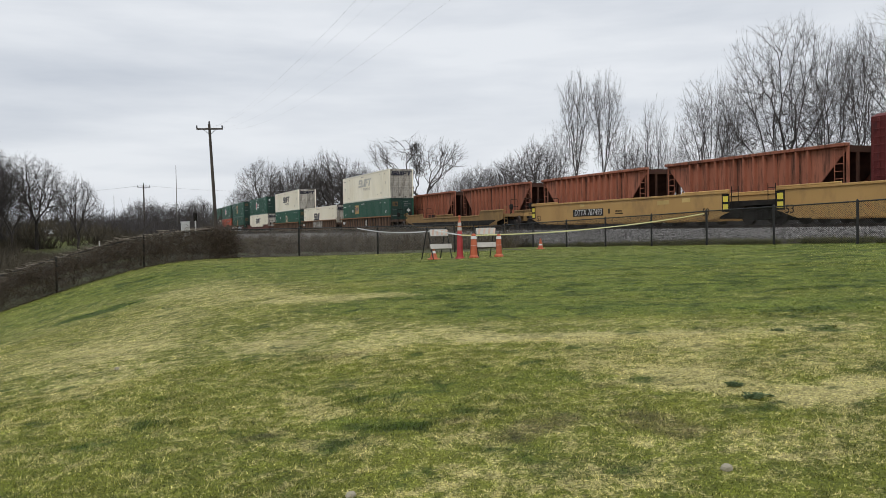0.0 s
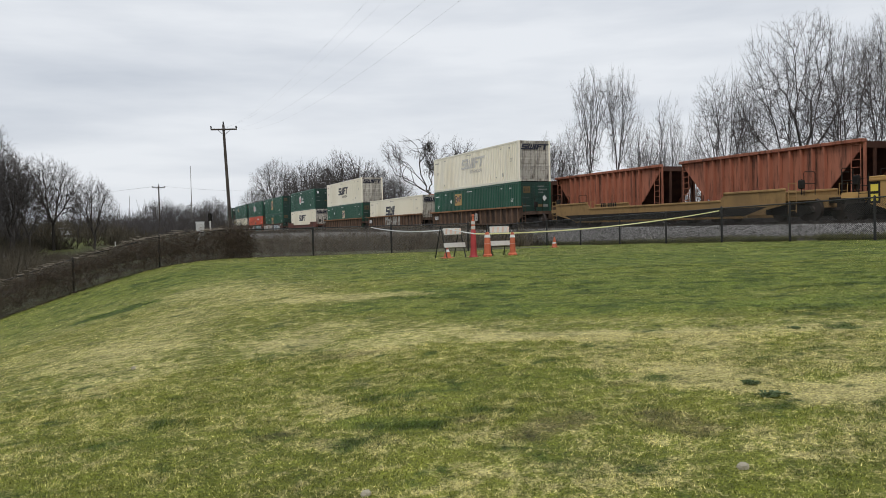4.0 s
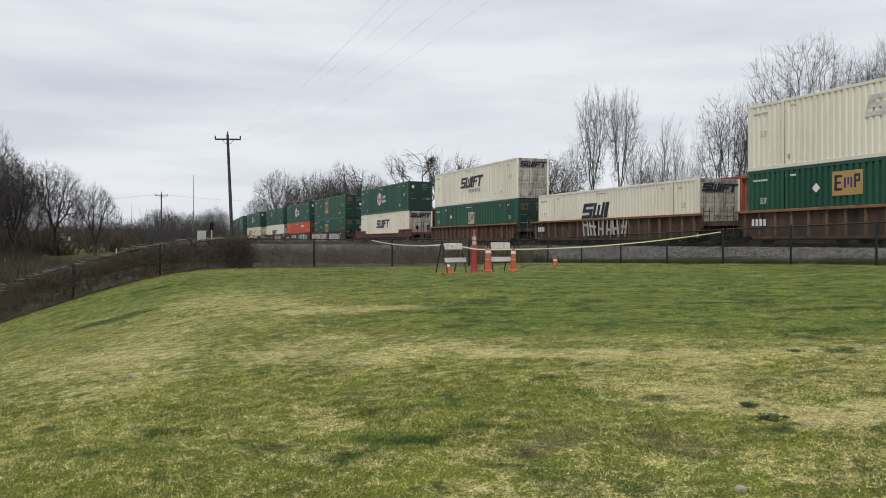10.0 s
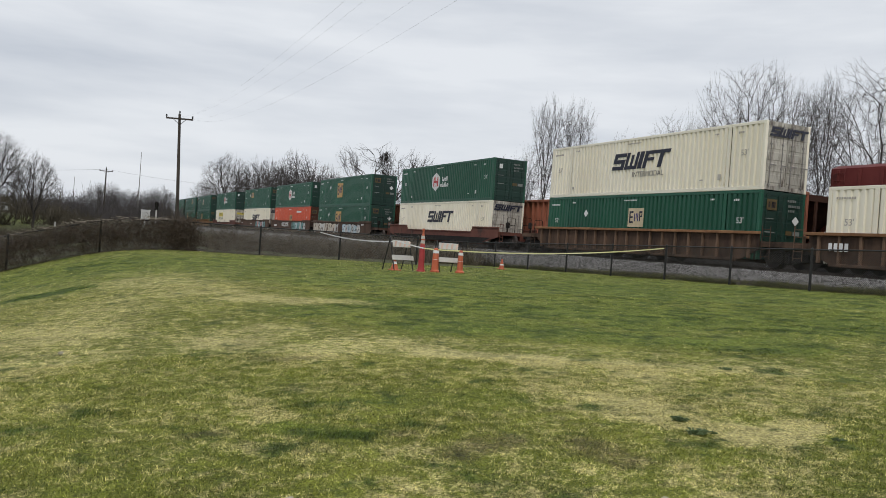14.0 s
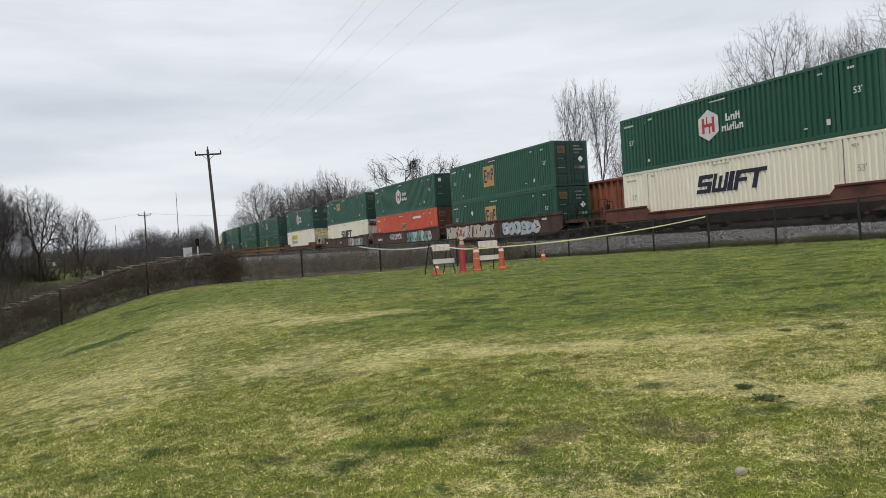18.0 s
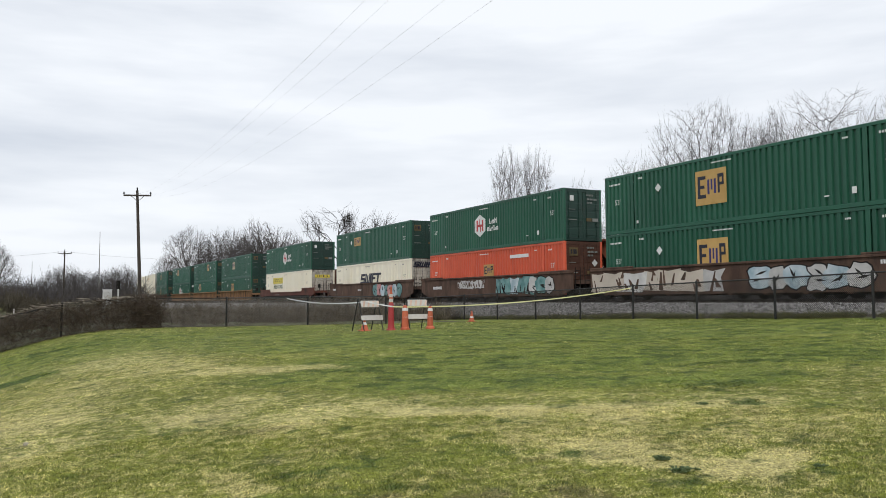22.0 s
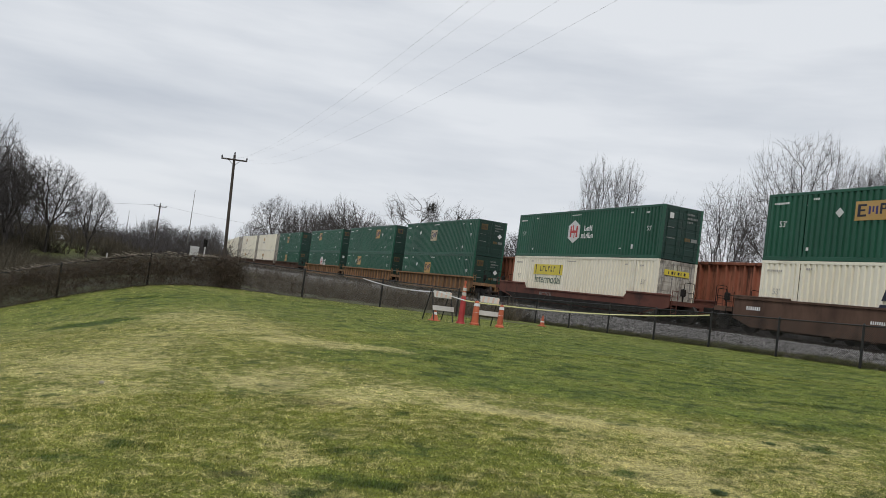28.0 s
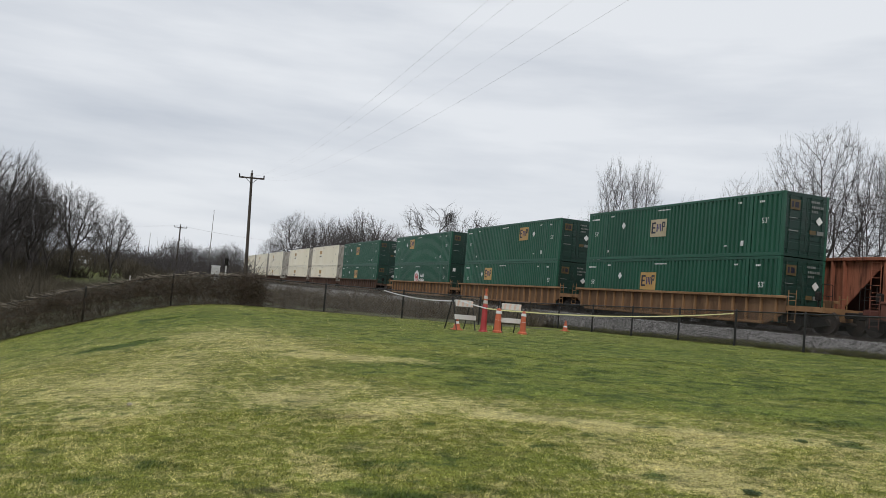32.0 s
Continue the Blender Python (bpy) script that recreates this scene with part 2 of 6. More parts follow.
# ---- building blocks ----
class Shape:
    """Collects corners and faces, then becomes one mesh."""

    def __init__(self):
        self.v, self.f = [], []

    def face(self, *pts):
        i = len(self.v)
        self.v.extend(pts)
        self.f.append(tuple(range(i, i + len(pts))))

    def box(self, x0, x1, y0, y1, z0, z1):
        i = len(self.v)
        self.v += [(x, y, z) for z in (z0, z1) for y in (y0, y1) for x in (x0, x1)]
        self.f += [tuple(i + k for k in q) for q in ((0, 2, 3, 1), (4, 5, 7, 6), (0, 1, 5, 4), (2, 6, 7, 3), (0, 4, 6, 2), (1, 3, 7, 5))]
        return self

    def chamfer(self, x0, x1, y0, y1, z0, z1, c=0.01):
        """A box with its edges cut off."""
        i = len(self.v)
        for a, b, z in ((c, c, z0), (0, 0, z0 + c), (0, 0, z1 - c), (c, c, z1)):
            self.v += [(x0 + a + (c if a == 0 else 0), y0 + b, z), (x1 - a - (c if a == 0 else 0), y0 + b, z), (x1 - a, y0 + b + (c if a == 0 else 0), z),
                       (x1 - a, y1 - b - (c if a == 0 else 0), z), (x1 - a - (c if a == 0 else 0), y1 - b, z), (x0 + a + (c if a == 0 else 0), y1 - b, z),
                       (x0 + a, y1 - b - (c if a == 0 else 0), z), (x0 + a, y0 + b + (c if a == 0 else 0), z)]
        self.f.append(tuple(i + k for k in range(7, -1, -1)))
        self.f.append(tuple(i + 24 + k for k in range(8)))
        for r in range(3):
            for k in range(8):
                a, b = i + r * 8 + k, i + r * 8 + (k + 1) % 8
                self.f.append((a, b, b + 8, a + 8))
        return self

    def tube(self, pts, radii, n=6, cap=True):
        pts = [Vector(p) for p in pts]
        radii = [radii] * len(pts) if not hasattr(radii, "__len__") else [float(q) for q in radii]
        i = len(self.v)
        for k, p in enumerate(pts):
            d = (pts[min(k + 1, len(pts) - 1)] - pts[max(k - 1, 0)]).normalized()
            s = d.cross(Vector((0, 0, 1)) if abs(d.z) < 0.9 else Vector((1, 0, 0))).normalized()
            t = d.cross(s)
            self.v += [tuple(p + radii[k] * (math.cos(a) * s + math.sin(a) * t)) for a in (2 * math.pi * j / n for j in range(n))]
        for k in range(len(pts) - 1):
            for j in range(n):
                a, b = i + k * n + j, i + k * n + (j + 1) % n
                self.f.append((a, a + n, b + n, b))
        if cap:
            self.f.append(tuple(i + j for j in range(n)))
            self.f.append(tuple(i + (len(pts) - 1) * n + j for j in range(n - 1, -1, -1)))
        return self

    def prism(self, outline, axis, a, b):
        """An outline of 2D points, drawn out along an axis from a to b."""
        put = {"x": lambda p, d: (d, p[0], p[1]), "y": lambda p, d: (p[0], d, p[1]), "z": lambda p, d: (p[0], p[1], d)}[axis]
        i, n = len(self.v), len(outline)
        self.v += [put(p, a) for p in outline] + [put(p, b) for p in outline]
        self.f.append(tuple(range(i, i + n)))
        self.f.append(tuple(range(i + 2 * n - 1, i + n - 1, -1)))
        for j in range(n):
            self.f.append((i + j, i + n + j, i + n + (j + 1) % n, i + (j + 1) % n))
        return self

    def mesh(self, name, mat):
        me = bpy.data.meshes.new(name)
        me.from_pydata(self.v, [], self.f)
        bm = bmesh.new()
        bm.from_mesh(me)
        if len(bm.faces) < 6000:
            bmesh.ops.recalc_face_normals(bm, faces=bm.faces)
        bm.to_mesh(me)
        bm.free()
        me.materials.append(mat)
        return me


def part(name, shape, mat, parent=None, label=""):
    """One mesh object under a thing or a part; shape is a Shape or a finished mesh."""
    ob = new(name, shape.mesh(name, mat) if isinstance(shape, Shape) else shape)
    ob.parent = parent
    return tagged(ob, label)


def thing(name, label, category, group="", m=None):
    ob = new(name)
    ob.empty_display_size = 0.2
    if m is not None:
        ob.matrix_basis = m
    return tagged(ob, label, category, group)


def big_mesh(name, verts, faces, mat, values=None):
    """A mesh from arrays of corners and of equal faces, with float values by corner."""
    me = bpy.data.meshes.new(name)
    n, k = faces.shape
    me.vertices.add(len(verts))
    me.vertices.foreach_set("co", np.asarray(verts, np.float32).ravel())
    me.loops.add(n * k)
    me.loops.foreach_set("vertex_index", faces.astype(np.int32).ravel())
    me.polygons.add(n)
    me.polygons.foreach_set("loop_start", np.arange(0, n * k, k, dtype=np.int32))
    for key, val in (values or {}).items():
        at = me.attributes.new(key, "FLOAT", "POINT")
        at.data.foreach_set("value", np.asarray(val, np.float32))
    me.update(calc_edges=True)
    me.materials.append(mat)
    return me


def strands(p0, p1, r0, r1):
    """Three-sided tapered sticks from arrays of ends and radii: corners and faces."""
    d = p1 - p0
    d = d / np.maximum(np.linalg.norm(d, axis=1, keepdims=True), 1e-6)
    ref = np.where(np.abs(d[:, 2:3]) < 0.9, [[0, 0, 1.0]], [[1.0, 0, 0]])
    s = np.cross(d, ref)
    s /= np.linalg.norm(s, axis=1, keepdims=True)
    t = np.cross(d, s)
    ring = [np.cos(a) * s + np.sin(a) * t for a in (0, 2.0944, 4.18879)]
    v = np.stack([p0 + ring[j] * r0[:, None] for j in range(3)] + [p1 + ring[j] * r1[:, None] for j in range(3)], 1)
    base = (np.arange(len(p0)) * 6)[:, None, None]
    f = base + np.array([[0, 1, 4, 3], [1, 2, 5, 4], [2, 0, 3, 5]])[None]
    return v.reshape(-1, 3), f.reshape(-1, 4)


def sm(a, b, x):
    t = np.clip((np.asarray(x, float) - a) / (b - a), 0, 1)
    return t * t * (3 - 2 * t)


# ---- the lie of the land ----
RAIL_Z = 1.56
TRACK_X = 28.345
TRACK2_X = 32.75
FENCE_X = 19.8
CORNER = (4.5, 32.7)


def wave(x, y, s, k=0.0):
    """Smooth uneven noise from a few sines, about -1 to 1."""
    return (np.sin(x / s * 1.7 + 1.3 + k) * np.cos(y / s * 1.3 - 0.7 + 2 * k) + np.sin((x + y) / s * 0.9 + 2.1 * k + 0.4)
            + 0.6 * np.sin((x * 0.8 - y * 1.6) / s + 0.9 - k) + 0.5 * np.cos((2.3 * x + 0.7 * y) / s + k)) / 3.1


def bend(y):
    """How far the line has swung aside at y: straight at first, then a wide curve to the right."""
    w = np.maximum(0.0, np.asarray(y, float) - 190)
    return np.where(w < 150, w ** 2 / 500, 45 + (w - 150) * 0.6)


def on_track(q):
    """The place of the first track's middle, q metres along it: it swings a little towards the lawn as it nears."""
    far = max(q, 35.0) / 35.0
    return TRACK_X * (1 - 0.05 * math.exp(-max(q, 0.0) / 35.0)) + float(bend(q)), q - 0.82 * far * math.exp(1 - far)


def on_line(q, z, half=8.0):
    """The pose of a car whose middle is q metres along the first track; half: how far its outer trucks stand from its middle."""
    (xa, ya), (xb, yb) = on_track(q - half), on_track(q + half)
    return pose((xa + xb) / 2, (ya + yb) / 2, z, 0, 0, -math.degrees(math.atan2(xb - xa, yb - ya)))


def land(x, y):
    """Height of the ground."""
    x, y = np.asarray(x, float), np.asarray(y, float)
    cx, cy = np.clip(x, -14, 21), np.clip(y, -5, 40)
    lawn = 0.0667 * cx + 0.0178 * cy - 0.0019 * cx * cy
    bank = 2.6 * sm(3.8, -9.5, x) * sm(4, 22, y)
    z = lawn - bank
    u = x - bend(y)
    rail = 1.12 - 0.4 * sm(36, 46, u)
    z = z * (1 - sm(20.3, 23.5, u)) + rail * sm(20.3, 23.5, u)
    far = sm(36, 75, np.hypot(x * 0.6, y)) * (1 - sm(15, 22, x - bend(y)))
    z = z * (1 - far) + (-0.45) * far
    z = z + 2.0 * sm(72, 118, np.hypot(x, y)) * (1 - sm(-1, 7, x)) * (y > 0)
    return z + 0.018 * wave(x, y, 1.1) * sm(1, 6, np.hypot(x, y))


def land1(x, y):
    return float(land(x, y))

# ---- ground, lawn, ballast ----
# bands of dry and of lush turf: from, to, half width, strength
DRY = [(3.3, 14.2, 4.8, 13.6, 0.6, 0.6), (1.9, 19.6, 3.0, 16.0, 1.0, 0.3), (1.1, 15.4, 0.1, 11.1, 0.9, 0.24), (-1.5, 14.8, 0.0, 11.1, 0.9, 0.2), (-0.25, 8.8, 0.3, 9.6, 0.5, 0.3),
       (1.8, 9.7, 2.7, 10.6, 0.5, 0.33), (2.7, 8.5, 3.4, 9.2, 0.45, 0.32), (1.8, 9.7, 2.7, 8.5, 0.35, 0.24), (1.5, 6.6, 1.6, 6.0, 0.2, 0.35), (1.3, 5.3, 1.6, 5.1, 0.2, 0.4)]
# a straw-coloured seam at the foot of the slope, and the worn turf before it
DRY += [(3.95, 9.1, 4.0, 8.3, 0.3, 0.36), (4.0, 8.25, 4.95, 7.5, 0.26, 0.62), (4.95, 7.5, 5.6, 7.0, 0.28, 0.45), (5.6, 7.0, 7.0, 6.1, 0.35, 0.36), (5.35, 6.45, 5.5, 6.35, 0.16, 0.8),
        (4.4, 6.7, 5.4, 6.4, 0.5, 0.22), (4.2, 5.95, 4.45, 5.2, 0.42, 0.36), (4.45, 5.2, 4.7, 4.2, 0.42, 0.38), (4.7, 4.2, 5.25, 4.27, 0.24, 0.7), (5.2, 5.6, 6.5, 4.9, 0.6, 0.22),
        (1.9, 4.0, 2.5, 3.7, 0.4, 0.3), (2.2, 4.8, 2.25, 4.8, 0.15, 0.35), (3.8, 3.55, 4.4, 3.6, 0.35, 0.28), (14.5, 15.0, 17.5, 12.5, 0.6, 0.2)]
LUSH = [(4.9, 10.4, 8.4, 7.5, 0.9, 0.72), (5.8, 12.8, 11.0, 9.0, 2.6, 0.72), (8.0, 19.0, 16.0, 14.0, 4.0, 0.66), (1.0, 25.0, 7.0, 26.0, 2.6, 0.55), (-0.2, 19.7, 0.5, 19.6, 0.6, 0.9), (2.6, 6.3, 3.5, 5.9, 0.5, 0.25), (1.6, 5.7, 2.0, 5.35, 0.2, 0.5)]
# thin turf over bare brown earth, and single dark tufts
SOIL = [(2.5, 4.65, 3.0, 4.8, 0.24, 0.9), (3.45, 4.5, 3.4, 4.15, 0.26, 0.9), (3.7, 5.4, 3.9, 5.4, 0.14, 0.7), (3.1, 6.35, 3.4, 6.35, 0.16, 0.6), (2.3, 5.2, 2.45, 5.25, 0.1, 0.8), (2.1, 8.4, 2.6, 8.3, 0.2, 0.7), (0.95, 5.7, 1.2, 5.7, 0.12, 0.7)]
TUFT = [(9.5, 8.8, 9.9, 8.5, 0.35, 0.5), (7.5, 7.2, 7.8, 7.0, 0.3, 0.5), (1.45, 5.1, 1.65, 5.1, 0.14, 0.6), (1.85, 5.35, 2.05, 5.25, 0.12, 0.6), (6.9, 6.2, 7.1, 6.1, 0.14, 1.0), (-0.3, 19.7, 0.5, 19.6, 0.5, 1.0), (0.4, 6.6, 0.6, 6.5, 0.15, 0.8), (1.0, 25.5, 1.6, 25.7, 0.5, 0.9)]


def near_bands(x, y, bands):
    d = 0.0 * x
    for x0, y0, x1, y1, w, a in bands:
        d = np.maximum(d, a * (1 - sm(0.2, 1.5, from_band(x, y, x0, y0, x1, y1) / w + 0.35 * wave(x, y, 0.12 + 0.2 * w, 0.7))))
    return d


def lushness(x, y):
    """Where the turf stands thick and dark, in tussocks."""
    d = near_bands(x, y, LUSH)
    r = np.hypot(x, y)
    return np.clip(np.maximum(np.maximum(0.75 * d, 0.45 * sm(10, 15, r) * sm(0.32, 0.55, x / np.maximum(y, 0.1))), np.maximum(0.06, 0.34 * sm(15, 22, r))) - 0.5 * dryness(x, y) * (r > 10), 0, 1)


def from_band(x, y, x0, y0, x1, y1):
    dx, dy = x1 - x0, y1 - y0
    t = np.clip(((x - x0) * dx + (y - y0) * dy) / (dx * dx + dy * dy), 0, 1)
    return np.hypot(x - x0 - t * dx, y - y0 - t * dy)


def dryness(x, y):
    d = 0.24 + 0.08 * wave(x, y, 0.8) + 0.13 * wave(x, y, 0.23, 2.0) + 0.06 * wave(x, y, 2.6, 1.0)
    d = d - 0.07 * (1 - sm(4.5, 8.0, np.hypot(x, y)))
    for x0, y0, x1, y1, w, a in DRY:
        d = d + a * (1 - sm(0.3, 1.5, from_band(x, y, x0, y0, x1, y1) / w + 0.45 * wave(x, y, 0.4, 0.7) + 0.3 * wave(x, y, 0.13, 1.9)))
    for x0, y0, x1, y1, w, a in LUSH:
        d = d - 0.5 * a * (1 - sm(0.3, 1.4, from_band(x, y, x0, y0, x1, y1) / w + 0.3 * wave(x, y, 0.6, 0.2)))
    return np.clip(d - 0.1 * sm(18, 26, np.hypot(x, y)), 0, 1)


def wild(x, y):
    """How far a spot lies outside the mown lawn."""
    over = (x - CORNER[0]) * -0.443 + (y - CORNER[1]) * 0.896
    over2 = (x - CORNER[0]) * 0.28 + (y - CORNER[1]) * 0.96
    meadow = (1 - sm(0.6, 1.6, from_band(x, y, -6.0, 88, -2.6, 104) / 3.2)) * 0.6
    return np.clip(np.maximum(sm(-0.1, 0.5, np.where(x < CORNER[0], over, over2)) * (x < 17), sm(FENCE_X + 0.1, FENCE_X + 0.9, x)) - meadow, 0, 1)


def grass_material(name, blade):
    m, n, k, p = node_mat(name)
    dry, wl_ = n.new("ShaderNodeAttribute"), n.new("ShaderNodeAttribute")
    dry.attribute_name, wl_.attribute_name = "dry", "wild"
    co = n.new("ShaderNodeTexCoord")

    def noise_at(scale, detail, rough):
        t = n.new("ShaderNodeTexNoise")
        t.inputs["Scale"].default_value, t.inputs["Detail"].default_value, t.inputs["Roughness"].default_value = scale, detail, rough
        k.new(co.outputs["Object"], t.inputs["Vector"])
        return t.outputs["Fac"]

    def calc(op, a, b, c=None):
        t = n.new("ShaderNodeMath")
        t.operation = op
        for i, q in enumerate((a, b, c)):
            if isinstance(q, (int, float)):
                t.inputs[i].default_value = q
            elif q is not None:
                k.new(q, t.inputs[i])
        return t.outputs["Value"]

    def ramp(fac, a, b, lo=0.3, hi=0.7):
        t = n.new("ShaderNodeValToRGB")
        t.color_ramp.elements[0].position, t.color_ramp.elements[1].position = lo, hi
        t.color_ramp.elements[0].color, t.color_ramp.elements[1].color = (*a, 1), (*b, 1)
        k.new(fac, t.inputs["Fac"])
        return t.outputs["Color"]

    def blend(fac, a, b):
        t = n.new("ShaderNodeMix")
        t.data_type = "RGBA"
        k.new(fac, t.inputs["Factor"])
        k.new(a, t.inputs["A"])
        k.new(b, t.inputs["B"])
        return t.outputs["Result"]

    broad, tuft, fine = noise_at(0.9, 5, 0.6), noise_at(6.5, 5, 0.7), noise_at(38.0, 3, 0.6)
    lush, soil, dark = n.new("ShaderNodeAttribute"), n.new("ShaderNodeAttribute"), n.new("ShaderNodeAttribute")
    lush.attribute_name, soil.attribute_name, dark.attribute_name = "lush", "soil", "tuft"
    swing = calc("SUBTRACT", 3.0, calc("MULTIPLY", lush.outputs["Fac"], 2.6))
    mask = calc("MULTIPLY_ADD", calc("SUBTRACT", tuft, 0.5), swing, dry.outputs["Fac"])
    mask = calc("MULTIPLY_ADD", calc("SUBTRACT", fine, 0.5), 1.3, mask)
    if blade:
        geo = n.new("ShaderNodeNewGeometry")
        mask = calc("MULTIPLY_ADD", calc("SUBTRACT", geo.outputs["Random Per Island"], 0.5), 0.95, mask)
    clamp = n.new("ShaderNodeMapRange")
    clamp.inputs["From Min"].default_value, clamp.inputs["From Max"].default_value = 0.22, 0.8
    k.new(mask, clamp.inputs["Value"])
    thick = calc("MINIMUM", calc("MULTIPLY", lush.outputs["Fac"], 1.7), 1.0)
    turf = blend(thick, ramp(broad, GRASS_A, GRASS_B), ramp(broad, LUSH_A, LUSH_B))
    col = blend(clamp.outputs["Result"], turf, ramp(fine, STRAW_A, STRAW_B))
    # dark tussocks in the thick turf, brown earth in the thin
    tuss = calc("MULTIPLY_ADD", lush.outputs["Fac"], 0.17, noise_at(2.5, 5, 0.66))
    tuss = calc("MULTIPLY_ADD", dark.outputs["Fac"], 0.17, tuss)
    step = n.new("ShaderNodeMapRange")
    step.inputs["From Min"].default_value, step.inputs["From Max"].default_value, step.inputs["To Max"].default_value = 0.57, 0.69, 0.9
    k.new(tuss, step.inputs["Value"])
    deep = n.new("ShaderNodeRGB")
    deep.outputs["Color"].default_value = (0.05, 0.082, 0.013, 1)
    col = blend(step.outputs["Result"], col, deep.outputs["Color"])
    earth = n.new("ShaderNodeMapRange")
    earth.inputs["From Min"].default_value, earth.inputs["From Max"].default_value, earth.inputs["To Max"].default_value = 0.62, 1.15, 0.7
    k.new(calc("MULTIPLY_ADD", soil.outputs["Fac"], 0.55, noise_at(14.0, 5, 0.7)), earth.inputs["Value"])
    brown = n.new("ShaderNodeRGB")
    brown.outputs["Color"].default_value = (0.115, 0.085, 0.045, 1)
    col = blend(calc("MULTIPLY", earth.outputs["Result"], calc("MINIMUM", calc("MULTIPLY", soil.outputs["Fac"], 1.4), 1.0)), col, brown.outputs["Color"])
    hsv = n.new("ShaderNodeHueSaturation")
    tone = calc("MULTIPLY_ADD", noise_at(9.0, 6, 0.8), 2.2, 0.02 if blade else -0.2)
    tone = calc("MULTIPLY", tone, calc("MAXIMUM", calc("MULTIPLY_ADD", noise_at(52.0, 3, 0.7), 3.2, -0.58), 0.12))
    tone = calc("MULTIPLY", tone, calc("MULTIPLY_ADD", noise_at(1.7, 4, 0.6), 0.9, 0.55))
    if blade:
        tone = calc("MULTIPLY", tone, calc("MULTIPLY_ADD", geo.outputs["Random Per Island"], calc("SUBTRACT", 1.5, calc("MULTIPLY", lush.outputs["Fac"], 0.6)), calc("MULTIPLY_ADD", lush.outputs["Fac"], 0.3, 0.28)))
    k.new(tone, hsv.inputs["Value"])
    k.new(col, hsv.inputs["Color"])
    col = blend(wl_.outputs["Fac"], hsv.outputs["Color"], ramp(noise_at(0.12, 5, 0.6), (0.055, 0.045, 0.03), (0.1, 0.11, 0.045), 0.4, 0.62))
    k.new(col, p.inputs["Base Color"])
    p.inputs["Roughness"].default_value = 0.85
    p.inputs["Specular IOR Level"].default_value = 0.25
    if not blade:
        bp = n.new("ShaderNodeBump")
        bp.inputs["Strength"].default_value, bp.inputs["Distance"].default_value = 0.8, 0.06
        k.new(tuft, bp.inputs["Height"])
        k.new(bp.outputs["Normal"], p.inputs["Normal"])
    return m


GRASS_A, GRASS_B = (0.13, 0.152, 0.02), (0.205, 0.217, 0.036)
LUSH_A, LUSH_B = (0.122, 0.17, 0.024), (0.2, 0.24, 0.042)
STRAW_A, STRAW_B = (0.35, 0.31, 0.105), (0.6, 0.535, 0.24)
M_GROUND = grass_material("lawn_turf", False)
M_BLADE = grass_material("grass_blades", True)


def build_ground():
    radii = np.concatenate([[0.0], np.geomspace(0.6, 60, 380), np.geomspace(64, 2600, 40)])
    angles = np.radians(np.concatenate([np.arange(-20, 70, 0.4), np.arange(70, 340, 6.0)]))
    a, r = np.meshgrid(angles, radii)
    x, y = r * np.sin(a), r * np.cos(a)
    v = np.stack([x, y, land(x, y)], -1).reshape(-1, 3)
    m, n = len(radii), len(angles)
    i, j = np.meshgrid(np.arange(m - 1), np.arange(n), indexing="ij")
    q = np.stack([i * n + j, i * n + (j + 1) % n, (i + 1) * n + (j + 1) % n, (i + 1) * n + j], -1).reshape(-1, 4)
    me = big_mesh("ground", v, q[:, ::-1], M_GROUND, {"dry": dryness(v[:, 0], v[:, 1]), "wild": wild(v[:, 0], v[:, 1]), "lush": lushness(v[:, 0], v[:, 1]), "soil": near_bands(v[:, 0], v[:, 1], SOIL), "tuft": near_bands(v[:, 0], v[:, 1], TUFT)})
    me.polygons.foreach_set("use_smooth", [True] * len(me.polygons))
    tagged(new("ground", me), "mown green lawn with straw-coloured dry patches rising to the railway", "ground", kind="structure")


